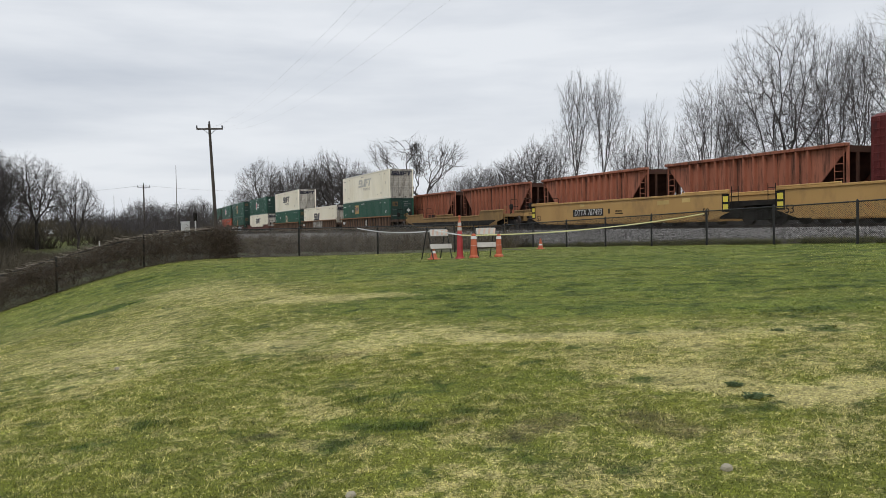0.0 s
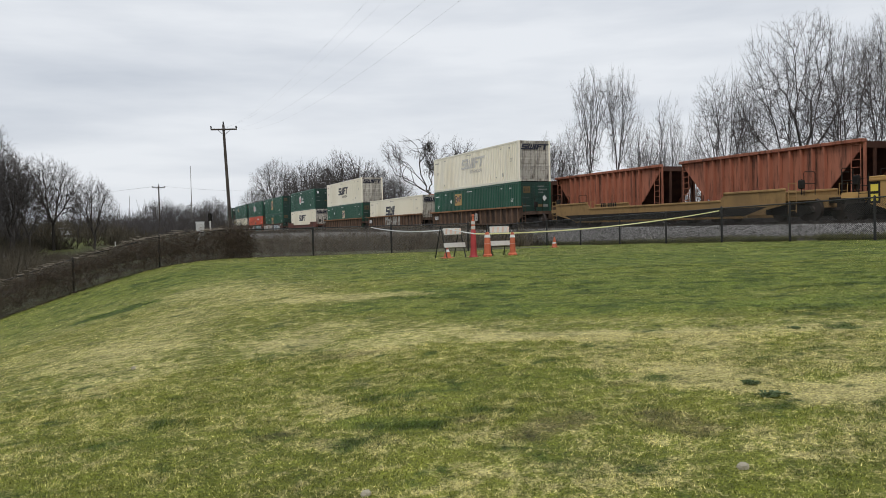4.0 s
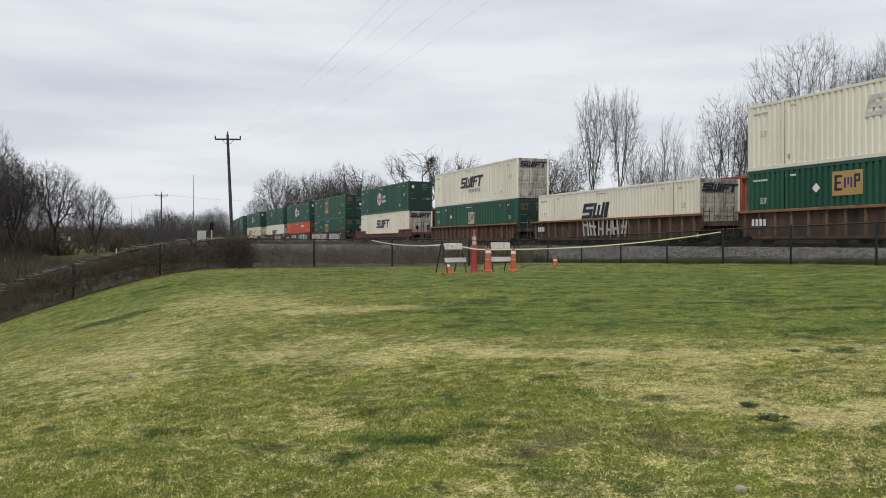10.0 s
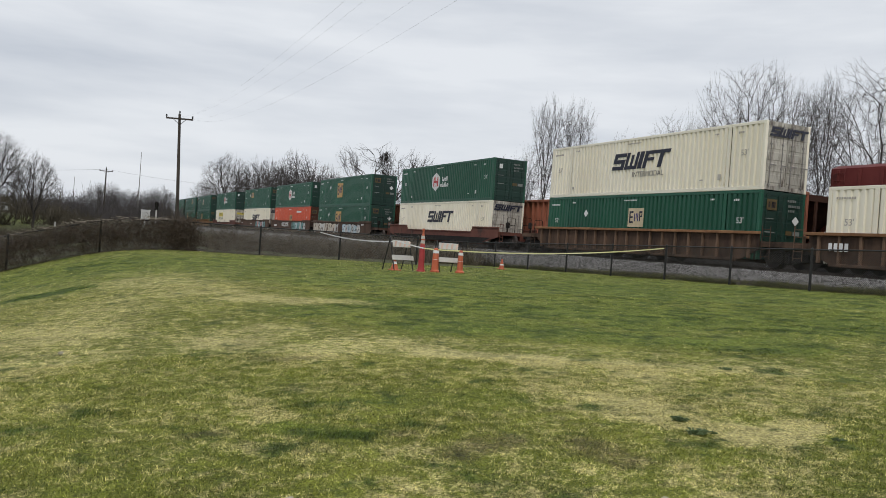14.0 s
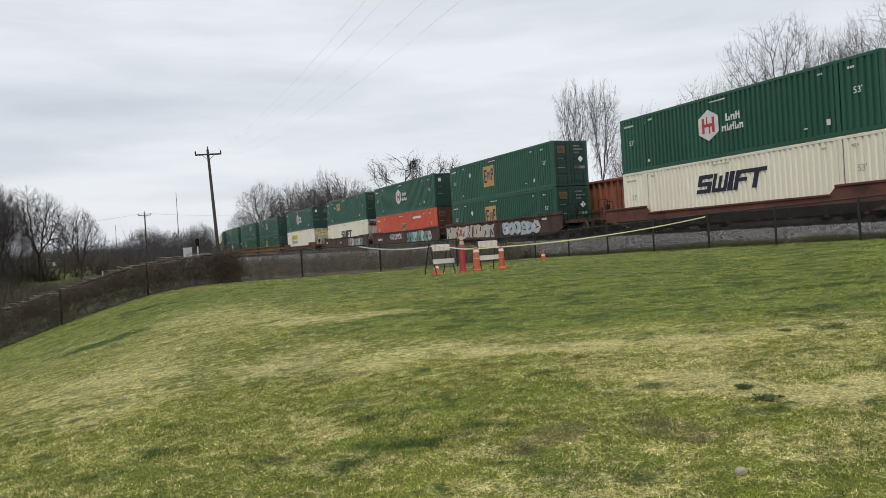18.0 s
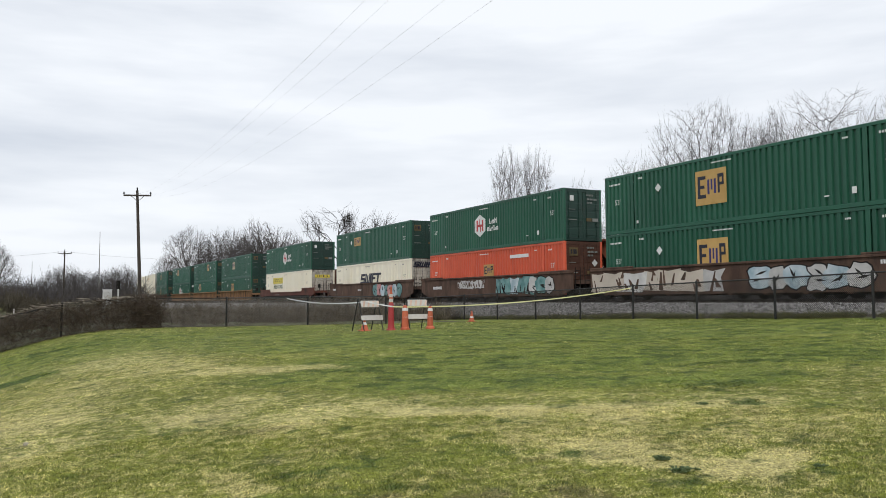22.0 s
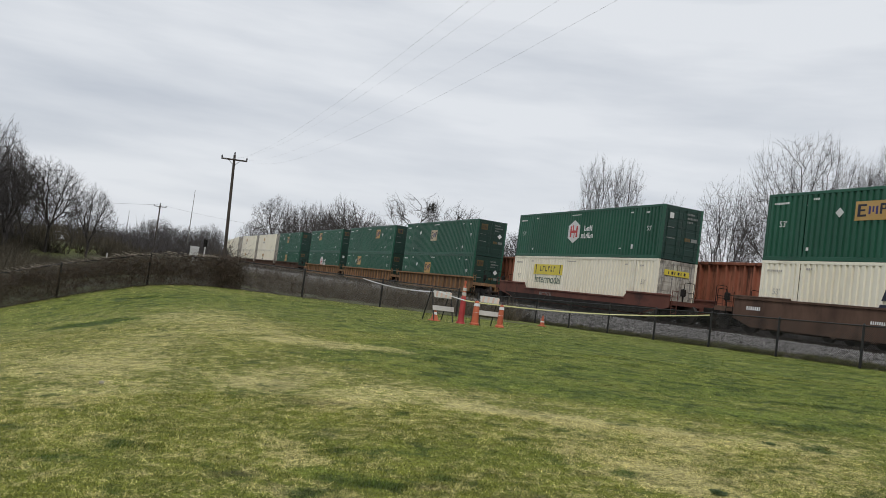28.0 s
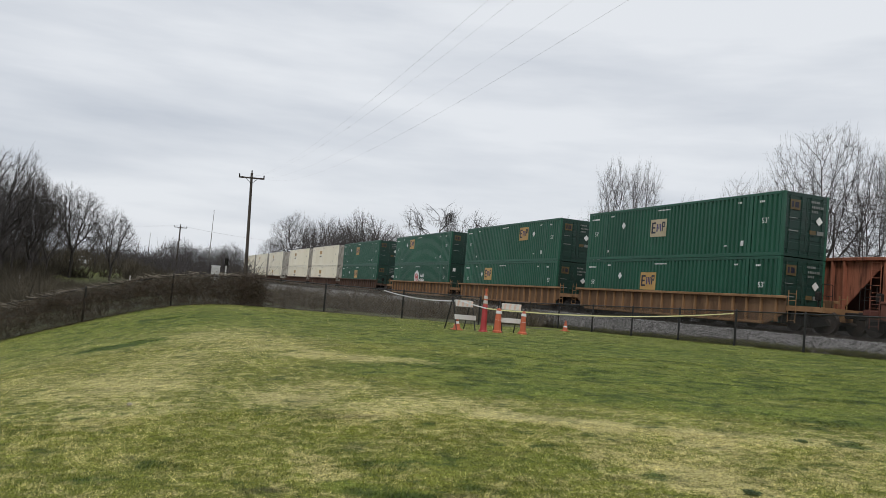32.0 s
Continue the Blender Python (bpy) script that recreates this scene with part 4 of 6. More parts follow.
def container(tone, label, u, level, marks=(), group="containers on the train"):
    c = thing("shipping_container", label, "container", group)
    ms = MESHES[tone]
    for key, x in (("near", -HW), ("off", HW)):
        for i in range(3):
            part("side_panel", ms[key, i], None, c)
        sx = 1 if x < 0 else -1
        part("top_rail", ms["top"], None, c).location = (x + sx * 0.035, 0, 0)
        part("bottom_rail", ms["bottom"], None, c).location = (x + sx * 0.04, 0, 0)
        for y in (-POST40, POST40):
            part("intermediate_post", ms["mid"], None, c).location = (x + sx * 0.026, y, 0)
        for y in (-HL + 0.08, HL - 0.08):
            part("corner_post", ms["corner"], None, c).location = (x + sx * 0.08, y, 0)
        for y in (-HL + 0.089, -POST40, POST40, HL - 0.089):
            for z in (0.0, CH - 0.115):
                part("corner_casting", ms["casting"], None, c).location = (x + sx * 0.082, y, z)
    part("roof", ms["roof"], None, c)
    part("floor", ms["floor"], None, c)
    part("front_wall", ms["front"], None, c).matrix_basis = pose(0, HL, 0, 0, 0, -90)
    for s in (-1, 1):
        door = part("door", ms["door"], None, c)
        door.location = (s * 0.6, -HL + 0.03, 0)
        for x in (-0.36, 0.3):
            part("lock_rod", ms["rod"], None, door).location = (x, -0.06, 0)
    part("door_header", ms["header"], None, c).location = (0, -HL + 0.04, 0)
    part("door_sill", ms["sill"], None, c).location = (0, -HL + 0.04, 0)
    for kind, *v in marks:
        if kind == "slant":
            slanted_mark(c, *v)
        elif kind == "square":
            square_mark(c, *v)
        elif kind == "hex":
            hexagon_mark(c, *v)
        elif kind == "lemon":
            lemon_mark(c, *v)
        elif kind == "text":
            side_letters(v[0], v[1], v[2], v[3], v[4], c, *v[5:])
        elif kind == "end_bar":
            end_plate(c, *v)
        elif kind == "end_bar_over":
            m, x0, x1, z0, z1 = v
            part("logo_stroke", Shape().box(x0, x1, -HL - 0.053, -HL - 0.04, z0, z1), m, c)
        elif kind == "bar":
            plate(c, *v)
        elif kind == "diamond":
            y, z, r = v
            part("placard", Shape().prism([(y - r, z), (y, z - r), (y + r, z), (y, z + r)], "x", -HW - 0.006, -HW + 0.006), M_MARK, c, "white diamond placard")
        elif kind == "end_slant":
            end_slant(c)
        elif kind == "end_diamond":
            x, z, r = v
            part("placard", Shape().prism([(x - r, z), (x, z - r), (x + r, z), (x, z + r)], "y", -HL - 0.05, -HL - 0.036), M_MARK, c, "white diamond placard")
    CARGO.append((c, u + HL, level))
    return c


LOW, HIGH = RAIL_Z + 0.33, RAIL_Z + 0.33 + CH + 0.012


def small_marks(tone):
    """Length figures, number bars and warning lines that all of them carry."""
    mk = M_MARK if tone != "white" else M_GREYTEXT
    out = [("text", "53'", 0.36, 7.1, 1.55, mk), ("text", "53'", 0.36, -7.0, 1.6, mk)]
    for y0, count, z, size in ((7.7, 8, 2.42, 0.085), (5.6, 3, 2.52, 0.09), (1.0, 16, 2.58, 0.055), (-5.2, 3, 2.5, 0.07), (-6.6, 3, 2.45, 0.09)):
        out += [("bar", mk, y0 - k * size * 1.25 - size * 0.8, y0 - k * size * 1.25, z, z + size) for k in range(count)]
    out += [("bar", mk, 5.62, 5.75, 0.42, 0.56), ("bar", mk, -5.7, -5.52, 0.5, 0.74), ("bar", mk, -4.6, -4.4, 0.5, 0.55)]
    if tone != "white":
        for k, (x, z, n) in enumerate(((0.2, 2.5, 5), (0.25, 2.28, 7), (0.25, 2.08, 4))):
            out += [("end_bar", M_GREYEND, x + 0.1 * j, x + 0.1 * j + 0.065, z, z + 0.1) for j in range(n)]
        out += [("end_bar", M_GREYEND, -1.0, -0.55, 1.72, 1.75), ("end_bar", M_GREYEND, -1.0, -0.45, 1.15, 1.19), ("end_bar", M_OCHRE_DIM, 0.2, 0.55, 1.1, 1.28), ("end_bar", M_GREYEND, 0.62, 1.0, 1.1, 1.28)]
    return out


# prints for the door ends, dimmed to match the shade in the door paint
M_GREYEND = surface("dim_white_print", (0.12, 0.14, 0.13), (0.24, 0.25, 0.23), 3.0, 0.6)
M_OCHRE_DIM = surface("shaded_ochre_print", (0.085, 0.06, 0.025), (0.13, 0.09, 0.035), 3.0, 0.6)
M_GREYTEXT = surface("faded_grey_print", (0.4, 0.37, 0.32), (0.48, 0.45, 0.4), 2.0, 0.6)
M_FADED = surface("faded_blue_print", (0.52, 0.5, 0.47), (0.72, 0.69, 0.6), 3.0, 0.6)


def ochre_end():
    return [("end_bar", M_OCHRE_DIM, -0.98, -0.42, 2.1, 2.55), ("end_bar", M_NAVY, -0.9, -0.8, 2.2, 2.45), ("end_bar", M_NAVY, -0.72, -0.5, 2.2, 2.45), ("end_diamond", 0.72, 1.72, 0.2)]


def green_square(u, level, y, z, w=1.4, h=0.95, diamond=4.25, panel=None):
    return container("green", "dark green corrugated steel container with an ochre logo panel", u, level,
                     small_marks("green") + ochre_end() + [("square", y, z, w, h, panel), ("diamond", diamond, 1.95, 0.2)])


def green_hex(u, level, y=1.1):
    return container("green", "dark green corrugated steel container with a white hexagon mark", u, level,
                     small_marks("green") + [("hex", y), ("end_bar", M_MARK, -0.9, -0.65, 2.2, 2.5)])


def white_slant(u, level, y=2.2, z=1.3, h=0.85, mat=None, words=True, strokes=5, pitch=0.88, label="white corrugated steel container with a slanted navy mark"):
    mk = small_marks("white") + [("slant", y, z, h, mat or M_NAVY, strokes, pitch)]
    mk.append(("end_slant",))
    if words:
        mk.append(("text", "INTERMODAL", 0.38, y - 2.9, z - 0.3, M_GREYTEXT if mat else M_GREYDARK))
    return container("white", label, u, level, mk)


M_GREYDARK = surface("faded_black_print", (0.09, 0.085, 0.09), (0.16, 0.15, 0.15), 3.0, 0.6)


def white_lemon(u, level):
    return container("white", "white corrugated steel container with a yellow panel mark", u, level,
                     small_marks("white") + [("lemon", 3.27, 1.7), ("text", "Intermodal", 0.76, 3.2, 1.38, M_DKGREEN),
                                             ("end_bar", M_LEMON, -0.85, 0.75, 2.1, 2.4)] + [("end_bar_over", M_NAVY, -0.6 + 0.2 * k, -0.6 + 0.2 * k + (0.12 if k % 2 else 0.05), 2.17, 2.33) for k in range(6)])


# the consist, from the front of what is seen towards its tail; u counts metres along the train
white_slant(0.0, HIGH, y=2.0, z=1.55, h=0.8, mat=M_FADED, label="white corrugated container with a faded slanted mark")
green_square(0.0, LOW, 2.75, 1.58)
white_slant(19.5, LOW, y=2.6, z=1.2, h=0.9, strokes=3, pitch=1.02, words=False, label="white corrugated container with half of its slanted mark gone")
white_slant(38.9, HIGH)
green_square(38.9, LOW, -0.07, 1.25, 1.2, panel=M_OCHREPALE)
green_hex(62.1, HIGH, 1.12)
white_slant(62.1, LOW, z=1.35, words=False)
green_square(85.3, HIGH, 1.05, 0.83, 1.73, 1.5)
green_square(85.3, LOW, 1.05, 0.78, 1.73, 1.5)
green_hex(104.95, HIGH, 0.93)
container("orange", "bright orange corrugated steel container with an ochre logo panel", 104.95, LOW,
          small_marks("orange") + ochre_end() + [("square", -0.1, 1.2, 1.2, 0.75), ("bar", M_MARK, -4.6, -2.6, 2.2, 2.4)])
green_square(124.4, HIGH, 2.78, 1.6, 1.5, 0.75)
white_slant(124.4, LOW, y=2.1, z=1.15, words=False)
green_hex(147.8, HIGH, 0.62)
white_lemon(147.8, LOW)
green_square(170.7, HIGH, 0.9, 1.18, panel=M_OCHREPALE)
green_square(170.7, LOW, 1.5, 1.2)
green_square(190.5, HIGH, -2.7, 1.55, diamond=-4.3)
green_square(190.5, LOW, 3.05, 1.5)
green_square(210.3, HIGH, 2.75, 1.55)
green_hex(210.3, LOW, 0.5)
green_square(232.7, HIGH, 1.0, 1.3)
green_square(232.7, LOW, 1.0, 1.3)
for u in (252.35, 272.0, 295.3, 314.95, 334.6, 357.9):
    for level, y in ((HIGH, 3.0), (LOW, 2.4)):
        container("white", "white corrugated steel container with a small ochre mark", u, level, small_marks("white") + [("bar", M_OCHRE, y - 1.4, y, 1.75, 2.25), ("bar", M_GREYDARK, y - 1.2, y, 1.3, 1.5)])

# ---- well cars ----
CARS = []       # cars of the train: thing, place along the train, half the span of its trucks
SIDE = 1.46     # half width over the side plates


def truck_meshes():
    f = Shape()
    f.prism([(-1.15, 0.36), (-0.95, 0.62), (-0.45, 0.66), (0.45, 0.66), (0.95, 0.62), (1.15, 0.36), (0.95, 0.32), (0.5, 0.25), (0.35, 0.2), (-0.35, 0.2), (-0.5, 0.25), (-0.95, 0.32)],
            "x", -0.09, 0.09)
    w = Shape()
    for e in (-1, 1):
        w.tube([(e * 0.69, 0, 0), (e * 0.72, 0, 0), (e * 0.72, 0, 0), (e * 0.83, 0, 0)], [0.48, 0.48, 0.46, 0.455], 24)
        w.tube([(e * 0.83, 0, 0), (e * 0.9, 0, 0)], [0.16, 0.13], 12)
        for k in range(3):
            a = 2.094 * k
            w.box(e * 0.835 - 0.008, e * 0.835 + 0.008, 0.3 * math.cos(a) - 0.04, 0.3 * math.cos(a) + 0.04, 0.3 * math.sin(a) - 0.04, 0.3 * math.sin(a) + 0.04)
    w.tube([(-1.05, 0, 0), (1.05, 0, 0)], 0.08, 10)
    s = Shape()
    for k in (-0.18, 0, 0.18):
        s.tube([(0, k, 0.25), (0, k, 0.58)], 0.07, 8)
    return f.mesh("side_frame", M_BLACK), w.mesh("wheelset", M_WHEEL), s.mesh("spring", M_BLACK), Shape().chamfer(-1.0, 1.0, -0.2, 0.2, 0.42, 0.72, 0.03).mesh("bolster", M_BLACK)


M_WHEEL = surface("wheel_steel", (0.05, 0.04, 0.035), (0.09, 0.07, 0.06), 3.0, 0.6, metal=0.5)
T_FRAME, T_WHEEL, T_SPRING, T_BOLSTER = truck_meshes()
WHEELS = []     # wheelsets that turn: part, place on its truck


def truck(car, y, rolls=True):
    """A two-axle truck under a car."""
    t = part("truck", T_BOLSTER, None, car)
    t.location = (0, y, 0)
    for s in (-1, 1):
        part("side_frame", T_FRAME, None, t).location = (s * 1.0, 0, 0)
        part("spring", T_SPRING, None, t).location = (s * 1.12, 0, 0)
    for a in (-0.89, 0.89):
        ws = part("wheelset", T_WHEEL, None, t)
        ws.location = (0, a, 0.48)
        if rolls:
            WHEELS.append((ws, a))
    return t


def well(car, y, paint, style, chord=None):
    """One well: a trough with two side plates, ribs, chords and floor beams, and an end platform each way. y: its middle along the car."""
    body = Shape()
    if style == "ribbed":
        top, low, skin = 1.47, 0.32, SIDE - 0.13
        outline = [(-8.6, top), (8.6, top), (8.6, 0.75), (7.6, 0.28), (-7.6, 0.28), (-8.6, 0.75)]
    elif style == "low":
        top, low, skin = 1.36, 0.3, SIDE
        outline = [(-9.6, top - 0.05), (-5.9, top - 0.05), (-5.6, 1.02), (5.6, 1.02), (5.9, top - 0.05), (9.6, top - 0.05), (9.6, 0.72), (7.2, 0.28), (-7.2, 0.28), (-9.6, 0.72)]
    else:
        top, low, skin = 1.5, 0.28, SIDE
        outline = [(-9.1, top), (9.1, top), (9.1, 0.6), (8.7, 0.48), (8.0, 0.26), (-8.0, 0.26), (-8.7, 0.48), (-9.1, 0.6)]
    for s in (-1, 1):
        body.prism([(a + y, b) for a, b in outline], "x", s * skin - 0.02, s * skin + 0.02)
    for k in range(9):
        yy = y - 7.2 + 1.8 * k
        body.box(-skin, skin, yy - 0.12, yy + 0.12, 0.2, 0.32)
    # tan panels take the tone with the recess shade painted in
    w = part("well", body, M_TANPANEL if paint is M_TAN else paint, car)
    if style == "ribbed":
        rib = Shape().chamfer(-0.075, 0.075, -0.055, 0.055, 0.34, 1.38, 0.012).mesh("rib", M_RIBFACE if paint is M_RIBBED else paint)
        for s in (-1, 1):
            for k in range(19):
                part("rib", rib, None, w).location = (s * (skin + 0.05), y - 8.1 + 0.9 * k, 0)
            part("top_chord", Shape().chamfer(s * SIDE - 0.09, s * SIDE + 0.07, y - 8.7, y + 8.7, 1.37, 1.49, 0.015), chord or paint, w)
            part("bottom_chord", Shape().chamfer(s * SIDE - 0.1, s * SIDE + 0.06, y - 7.5, y + 7.5, 0.22, 0.34, 0.015), paint, w)
    else:
        for s in (-1, 1):
            if style == "smooth":
                part("top_chord", Shape().chamfer(s * SIDE - 0.08, s * SIDE + 0.06, y - 9.1, y + 9.1, 1.44, 1.54, 0.015), chord or paint, w)
                for e in (-1, 1):
                    a, b = sorted((y + e * 9.1, y + e * 5.9))
                    part("corner_guide", Shape().chamfer(s * SIDE - 0.07, s * SIDE + 0.055, a, b, 1.54, 1.62, 0.02), chord or paint, w)
            else:
                part("top_chord", Shape().chamfer(s * SIDE - 0.08, s * SIDE + 0.05, y - 5.7, y + 5.7, 0.97, 1.06, 0.015), chord or paint, w)
                for e in (-1, 1):
                    a, b = sorted((y + e * 9.6, y + e * 5.9))
                    part("corner_guide", Shape().chamfer(s * SIDE - 0.08, s * SIDE + 0.06, a, b, 1.3, 1.4, 0.02), chord or paint, w)
    reach = {"ribbed": 8.75, "low": 9.65, "smooth": 9.15}[style]
    for s in (-1, 1):
        for e in (-1, 1):
            ld, a = Shape(), y + e * reach
            for q in (0.06, 0.48):
                ld.tube([(s * (SIDE - 0.03), a + e * q, 0.35), (s * (SIDE - 0.03), a + e * q, top + 0.25)], 0.018, 5)
            for k in range(5):
                z = 0.45 + 0.28 * k
                ld.tube([(s * (SIDE - 0.03), a + e * 0.06, z), (s * (SIDE - 0.03), a + e * 0.48, z)], 0.014, 5)
            part("ladder", ld, M_BLACK if style == "smooth" else paint, w)
    if paint is M_YELLOW:
        for e in (-1, 1):
            a = y + e * (reach - 0.25)
            part("placard_board", Shape().box(-SIDE - 0.03, -SIDE - 0.02, a - 0.24, a + 0.24, 0.62, 1.42), M_BLACK, w)
            for z in (0.7, 1.06):
                part("placard", Shape().box(-SIDE - 0.036, -SIDE - 0.03, a - 0.16, a + 0.16, z, z + 0.26), M_LEMON, w, "yellow reflective placard")
    if style == "low":
        # black plates added over the lower sides, standing for the shade there
        for s in (-1, 1):
            x0, x1 = sorted((s * (SIDE + 0.018), s * (SIDE + 0.03)))
            part("lower_side", Shape().prism([(y - 8.6, 0.66), (y + 8.6, 0.66), (y + 7.2, 0.29), (y - 7.2, 0.29)], "x", x0, x1), M_BLACK, w, "black plate standing for the shade on the lower side")
    for e in (-1, 1):
        part("bulkhead", Shape().prism([(-1.3, 0.3), (1.3, 0.3), (1.3, 1.1), (-1.3, 1.1)], "y", y + e * 8.35 - 0.05, y + e * 8.35 + 0.05), M_BLACK, w)
    return w


def platform(car, y0, y1, paint, coupler=0):
    """The deck over a truck; coupler: the way in which a free end points."""
    p = Shape().prism([(-1.3, 0.86), (1.3, 0.86), (1.3, 1.08), (-1.3, 1.08)], "y", y0, y1)
    p.box(-0.35, 0.35, y0, y1, 0.55, 0.88)
    d = part("end_platform", p, paint, car)
    if coupler:
        end = y1 if coupler > 0 else y0
        c = Shape().chamfer(-0.12, 0.12, min(end, end + coupler * 0.75), max(end, end + coupler * 0.75), 0.72, 0.96, 0.03)
        c.chamfer(-0.2, 0.2, end + coupler * 0.85 - 0.17, end + coupler * 0.85 + 0.17, 0.66, 1.0, 0.05)
        part("coupler", c, M_BLACK, car)
        ye = end - coupler * 0.08
        for a, b in ((-1.35, -0.75), (0.75, 1.35)):
            part("handrail", Shape().tube([(a, ye, 1.05), (a, ye, 1.98), (a + 0.05, ye, 2.03), (b - 0.05, ye, 2.03), (b, ye, 1.98), (b, ye, 1.05)], 0.018, 6), M_BLACK, car)
            part("handrail", Shape().tube([(a, ye, 1.55), (b, ye, 1.55)], 0.016, 6), M_BLACK, car)
        h = Shape().tube([(-1.05, end - coupler * 0.5, 1.05), (-1.05, end - coupler * 0.5, 1.75)], 0.03, 6)
        h.chamfer(-1.15, -0.95, end - coupler * 0.5 - 0.13, end - coupler * 0.5 + 0.13, 1.35, 1.72, 0.04)
        part("brake_wheel", h, M_BLACK, car)
    return d


def well_car(label, units, u, paint, style, chord=None, pitch=19.65, group="well cars of the train"):
    """A well car of one or three wells; u: where its first container begins along the train."""
    car = thing("well_car", label, "rail car", group)
    n = units
    mid = u + HL + pitch * (n - 1) / 2
    wells = []
    for k in range(n):
        wells.append(well(car, (k - (n - 1) / 2) * pitch, paint, style, chord))
    edge = pitch * (n - 1) / 2
    for k in range(n - 1):
        y = (k - (n - 2) / 2) * pitch
        platform(car, y - 1.4, y + 1.4, M_BLACK if paint is M_YELLOW else paint)
        truck(car, y)
    for e in (-1, 1):
        a, b = sorted((e * (edge + 8.4), e * (edge + 10.55)))
        platform(car, a, b, paint, e)
        truck(car, e * (edge + 9.5))
    CARS.append((car, mid, edge + 9.5))
    return car, wells


def side_bars(w, y, z, count, size, mat, gap=0.35, x=-SIDE - 0.022):
    """A row of unreadable characters on a car's side, running from the far end towards the near end."""
    for k in range(count):
        a = y - k * size * (0.62 + gap * 0.4)
        s = Shape().prism([(a - size * 0.5, z), (a, z), (a, z + size), (a - size * 0.5, z + size)], "x", x - 0.006, x)
        part("marking", s, mat, w)


def blob_letters(w, y0, y1, z0, z1, mats, seed, wide=(0.75, 1.15), x=-SIDE - 0.024):
    """Sprayed lettering: fat rounded shapes with outlines and slits that nobody can read."""
    rng = random.Random(seed)
    y, layer = y1, 0
    while y > y0:
        wd = rng.uniform(*wide)
        c, mid, h = y - wd / 2, (z0 + z1) / 2 + rng.uniform(-0.05, 0.05), (z1 - z0) / 2 * rng.uniform(0.8, 1.0)
        n = 16
        jag = [rng.uniform(0.82, 1.12) for _ in range(n)]
        pw = rng.choice((0.45, 0.7, 1.0))

        def ring(scale):
            pts = []
            for k in range(n):
                a = 2 * math.pi * k / n
                ca, sa = math.cos(a), math.sin(a)
                px = math.copysign(abs(ca) ** pw, ca) * wd * 0.56 * jag[k] * scale
                pz = math.copysign(abs(sa) ** pw, sa) * h * jag[k] * scale
                pts.append((c + px, max(0.3, min(1.42, mid + pz))))
            return pts
        d = 0.003 + 0.002 * (layer % 3)
        part("sprayed_letter", Shape().prism(ring(1.06), "x", x - d, x + 0.002), mats[-1], w)
        part("sprayed_letter", Shape().prism(ring(0.95), "x", x - d - 0.0025, x + 0.002), mats[layer % (len(mats) - 1)], w)
        for _ in range(2):
            a, q = rng.uniform(0, 3.14), rng.uniform(0.15, 0.3)
            sy, sz = c + rng.uniform(-0.2, 0.2) * wd, mid + rng.uniform(-0.4, 0.4) * h
            slit = [(sy + math.cos(a) * q * wd, sz + math.sin(a) * q), (sy - math.sin(a) * 0.05, sz + math.cos(a) * 0.05),
                    (sy - math.cos(a) * q * wd, sz - math.sin(a) * q), (sy + math.sin(a) * 0.05, sz - math.cos(a) * 0.05)]
            part("sprayed_letter", Shape().prism(slit, "x", x - d - 0.005, x + 0.002), mats[-1], w)
        y -= wd * 0.86
        layer += 1


def block_letters(w, y0, y1, z0, z1, mats, seed, wide=(0.75, 1.15), x=-SIDE - 0.024):
    """Sprayed lettering: tall angular shapes with dark slits that nobody can read."""
    rng = random.Random(seed)
    y, layer = y1, 0
    while y > y0:
        wd = rng.uniform(*wide)
        e = [rng.uniform(-0.16, 0.16) * wd for _ in range(6)]
        hi, lo = z1 - rng.uniform(0, 0.12), z0 + rng.uniform(0, 0.1)
        mid = (lo + hi) / 2 + rng.uniform(-0.15, 0.15)
        body = [(y - wd + e[0], lo), (y + e[1], lo + rng.uniform(0, 0.1)), (y + e[2], mid), (y + e[3], hi), (y - wd * 0.5, hi - rng.uniform(0, 0.12)), (y - wd + e[4], hi), (y - wd + e[5], mid)]
        d = 0.003 + 0.0015 * (layer % 3)
        part("sprayed_letter", Shape().prism(body, "x", x - d, x + 0.002), mats[layer % (len(mats) - 1)], w)
        for _ in range(rng.choice((2, 3))):
            a, b = y - wd * rng.uniform(0.1, 0.9), rng.uniform(0.03, 0.09) * wd + 0.03
            za, zb = sorted((rng.uniform(lo, hi), rng.uniform(lo, hi)))
            zb = max(zb, za + 0.3 * (z1 - z0))
            t = rng.uniform(-0.2, 0.2) * wd
            part("sprayed_letter", Shape().prism([(a - b, za), (a + b, za), (a + t + b * 0.4, min(zb, hi)), (a + t - b * 0.4, min(zb, hi))], "x", x - d - 0.003, x + 0.002), mats[-1], w)
        y -= wd * 0.97
        layer += 1


def open_letters(w, y0, y1, z0, z1, mat, seed, x=-SIDE - 0.024):
    """Sprayed lettering of slanting bars with the paint of the car between them."""
    rng = random.Random(seed)
    y = y1
    while y > y0:
        wd, d = rng.uniform(0.6, 0.85), rng.uniform(0.14, 0.24)
        lean = rng.uniform(-0.2, 0.25)
        for f in (0.0, rng.uniform(0.45, 0.7)):
            a, zb = y - f * wd, z0 + rng.uniform(0, 0.15)
            part("sprayed_letter", Shape().prism([(a - d, zb), (a, zb), (a - lean, z1), (a - lean - d * 0.7, z1)], "x", x - 0.004, x + 0.002), mat, w)
        zc = rng.uniform(z0 + 0.2, z1 - 0.3)
        part("sprayed_letter", Shape().prism([(y - wd * 0.8, zc), (y - 0.05, zc + 0.05), (y - 0.05, zc + 0.2), (y - wd * 0.8, zc + 0.14)], "x", x - 0.0055, x + 0.002), mat, w)
        y -= wd + rng.uniform(0.05, 0.2)


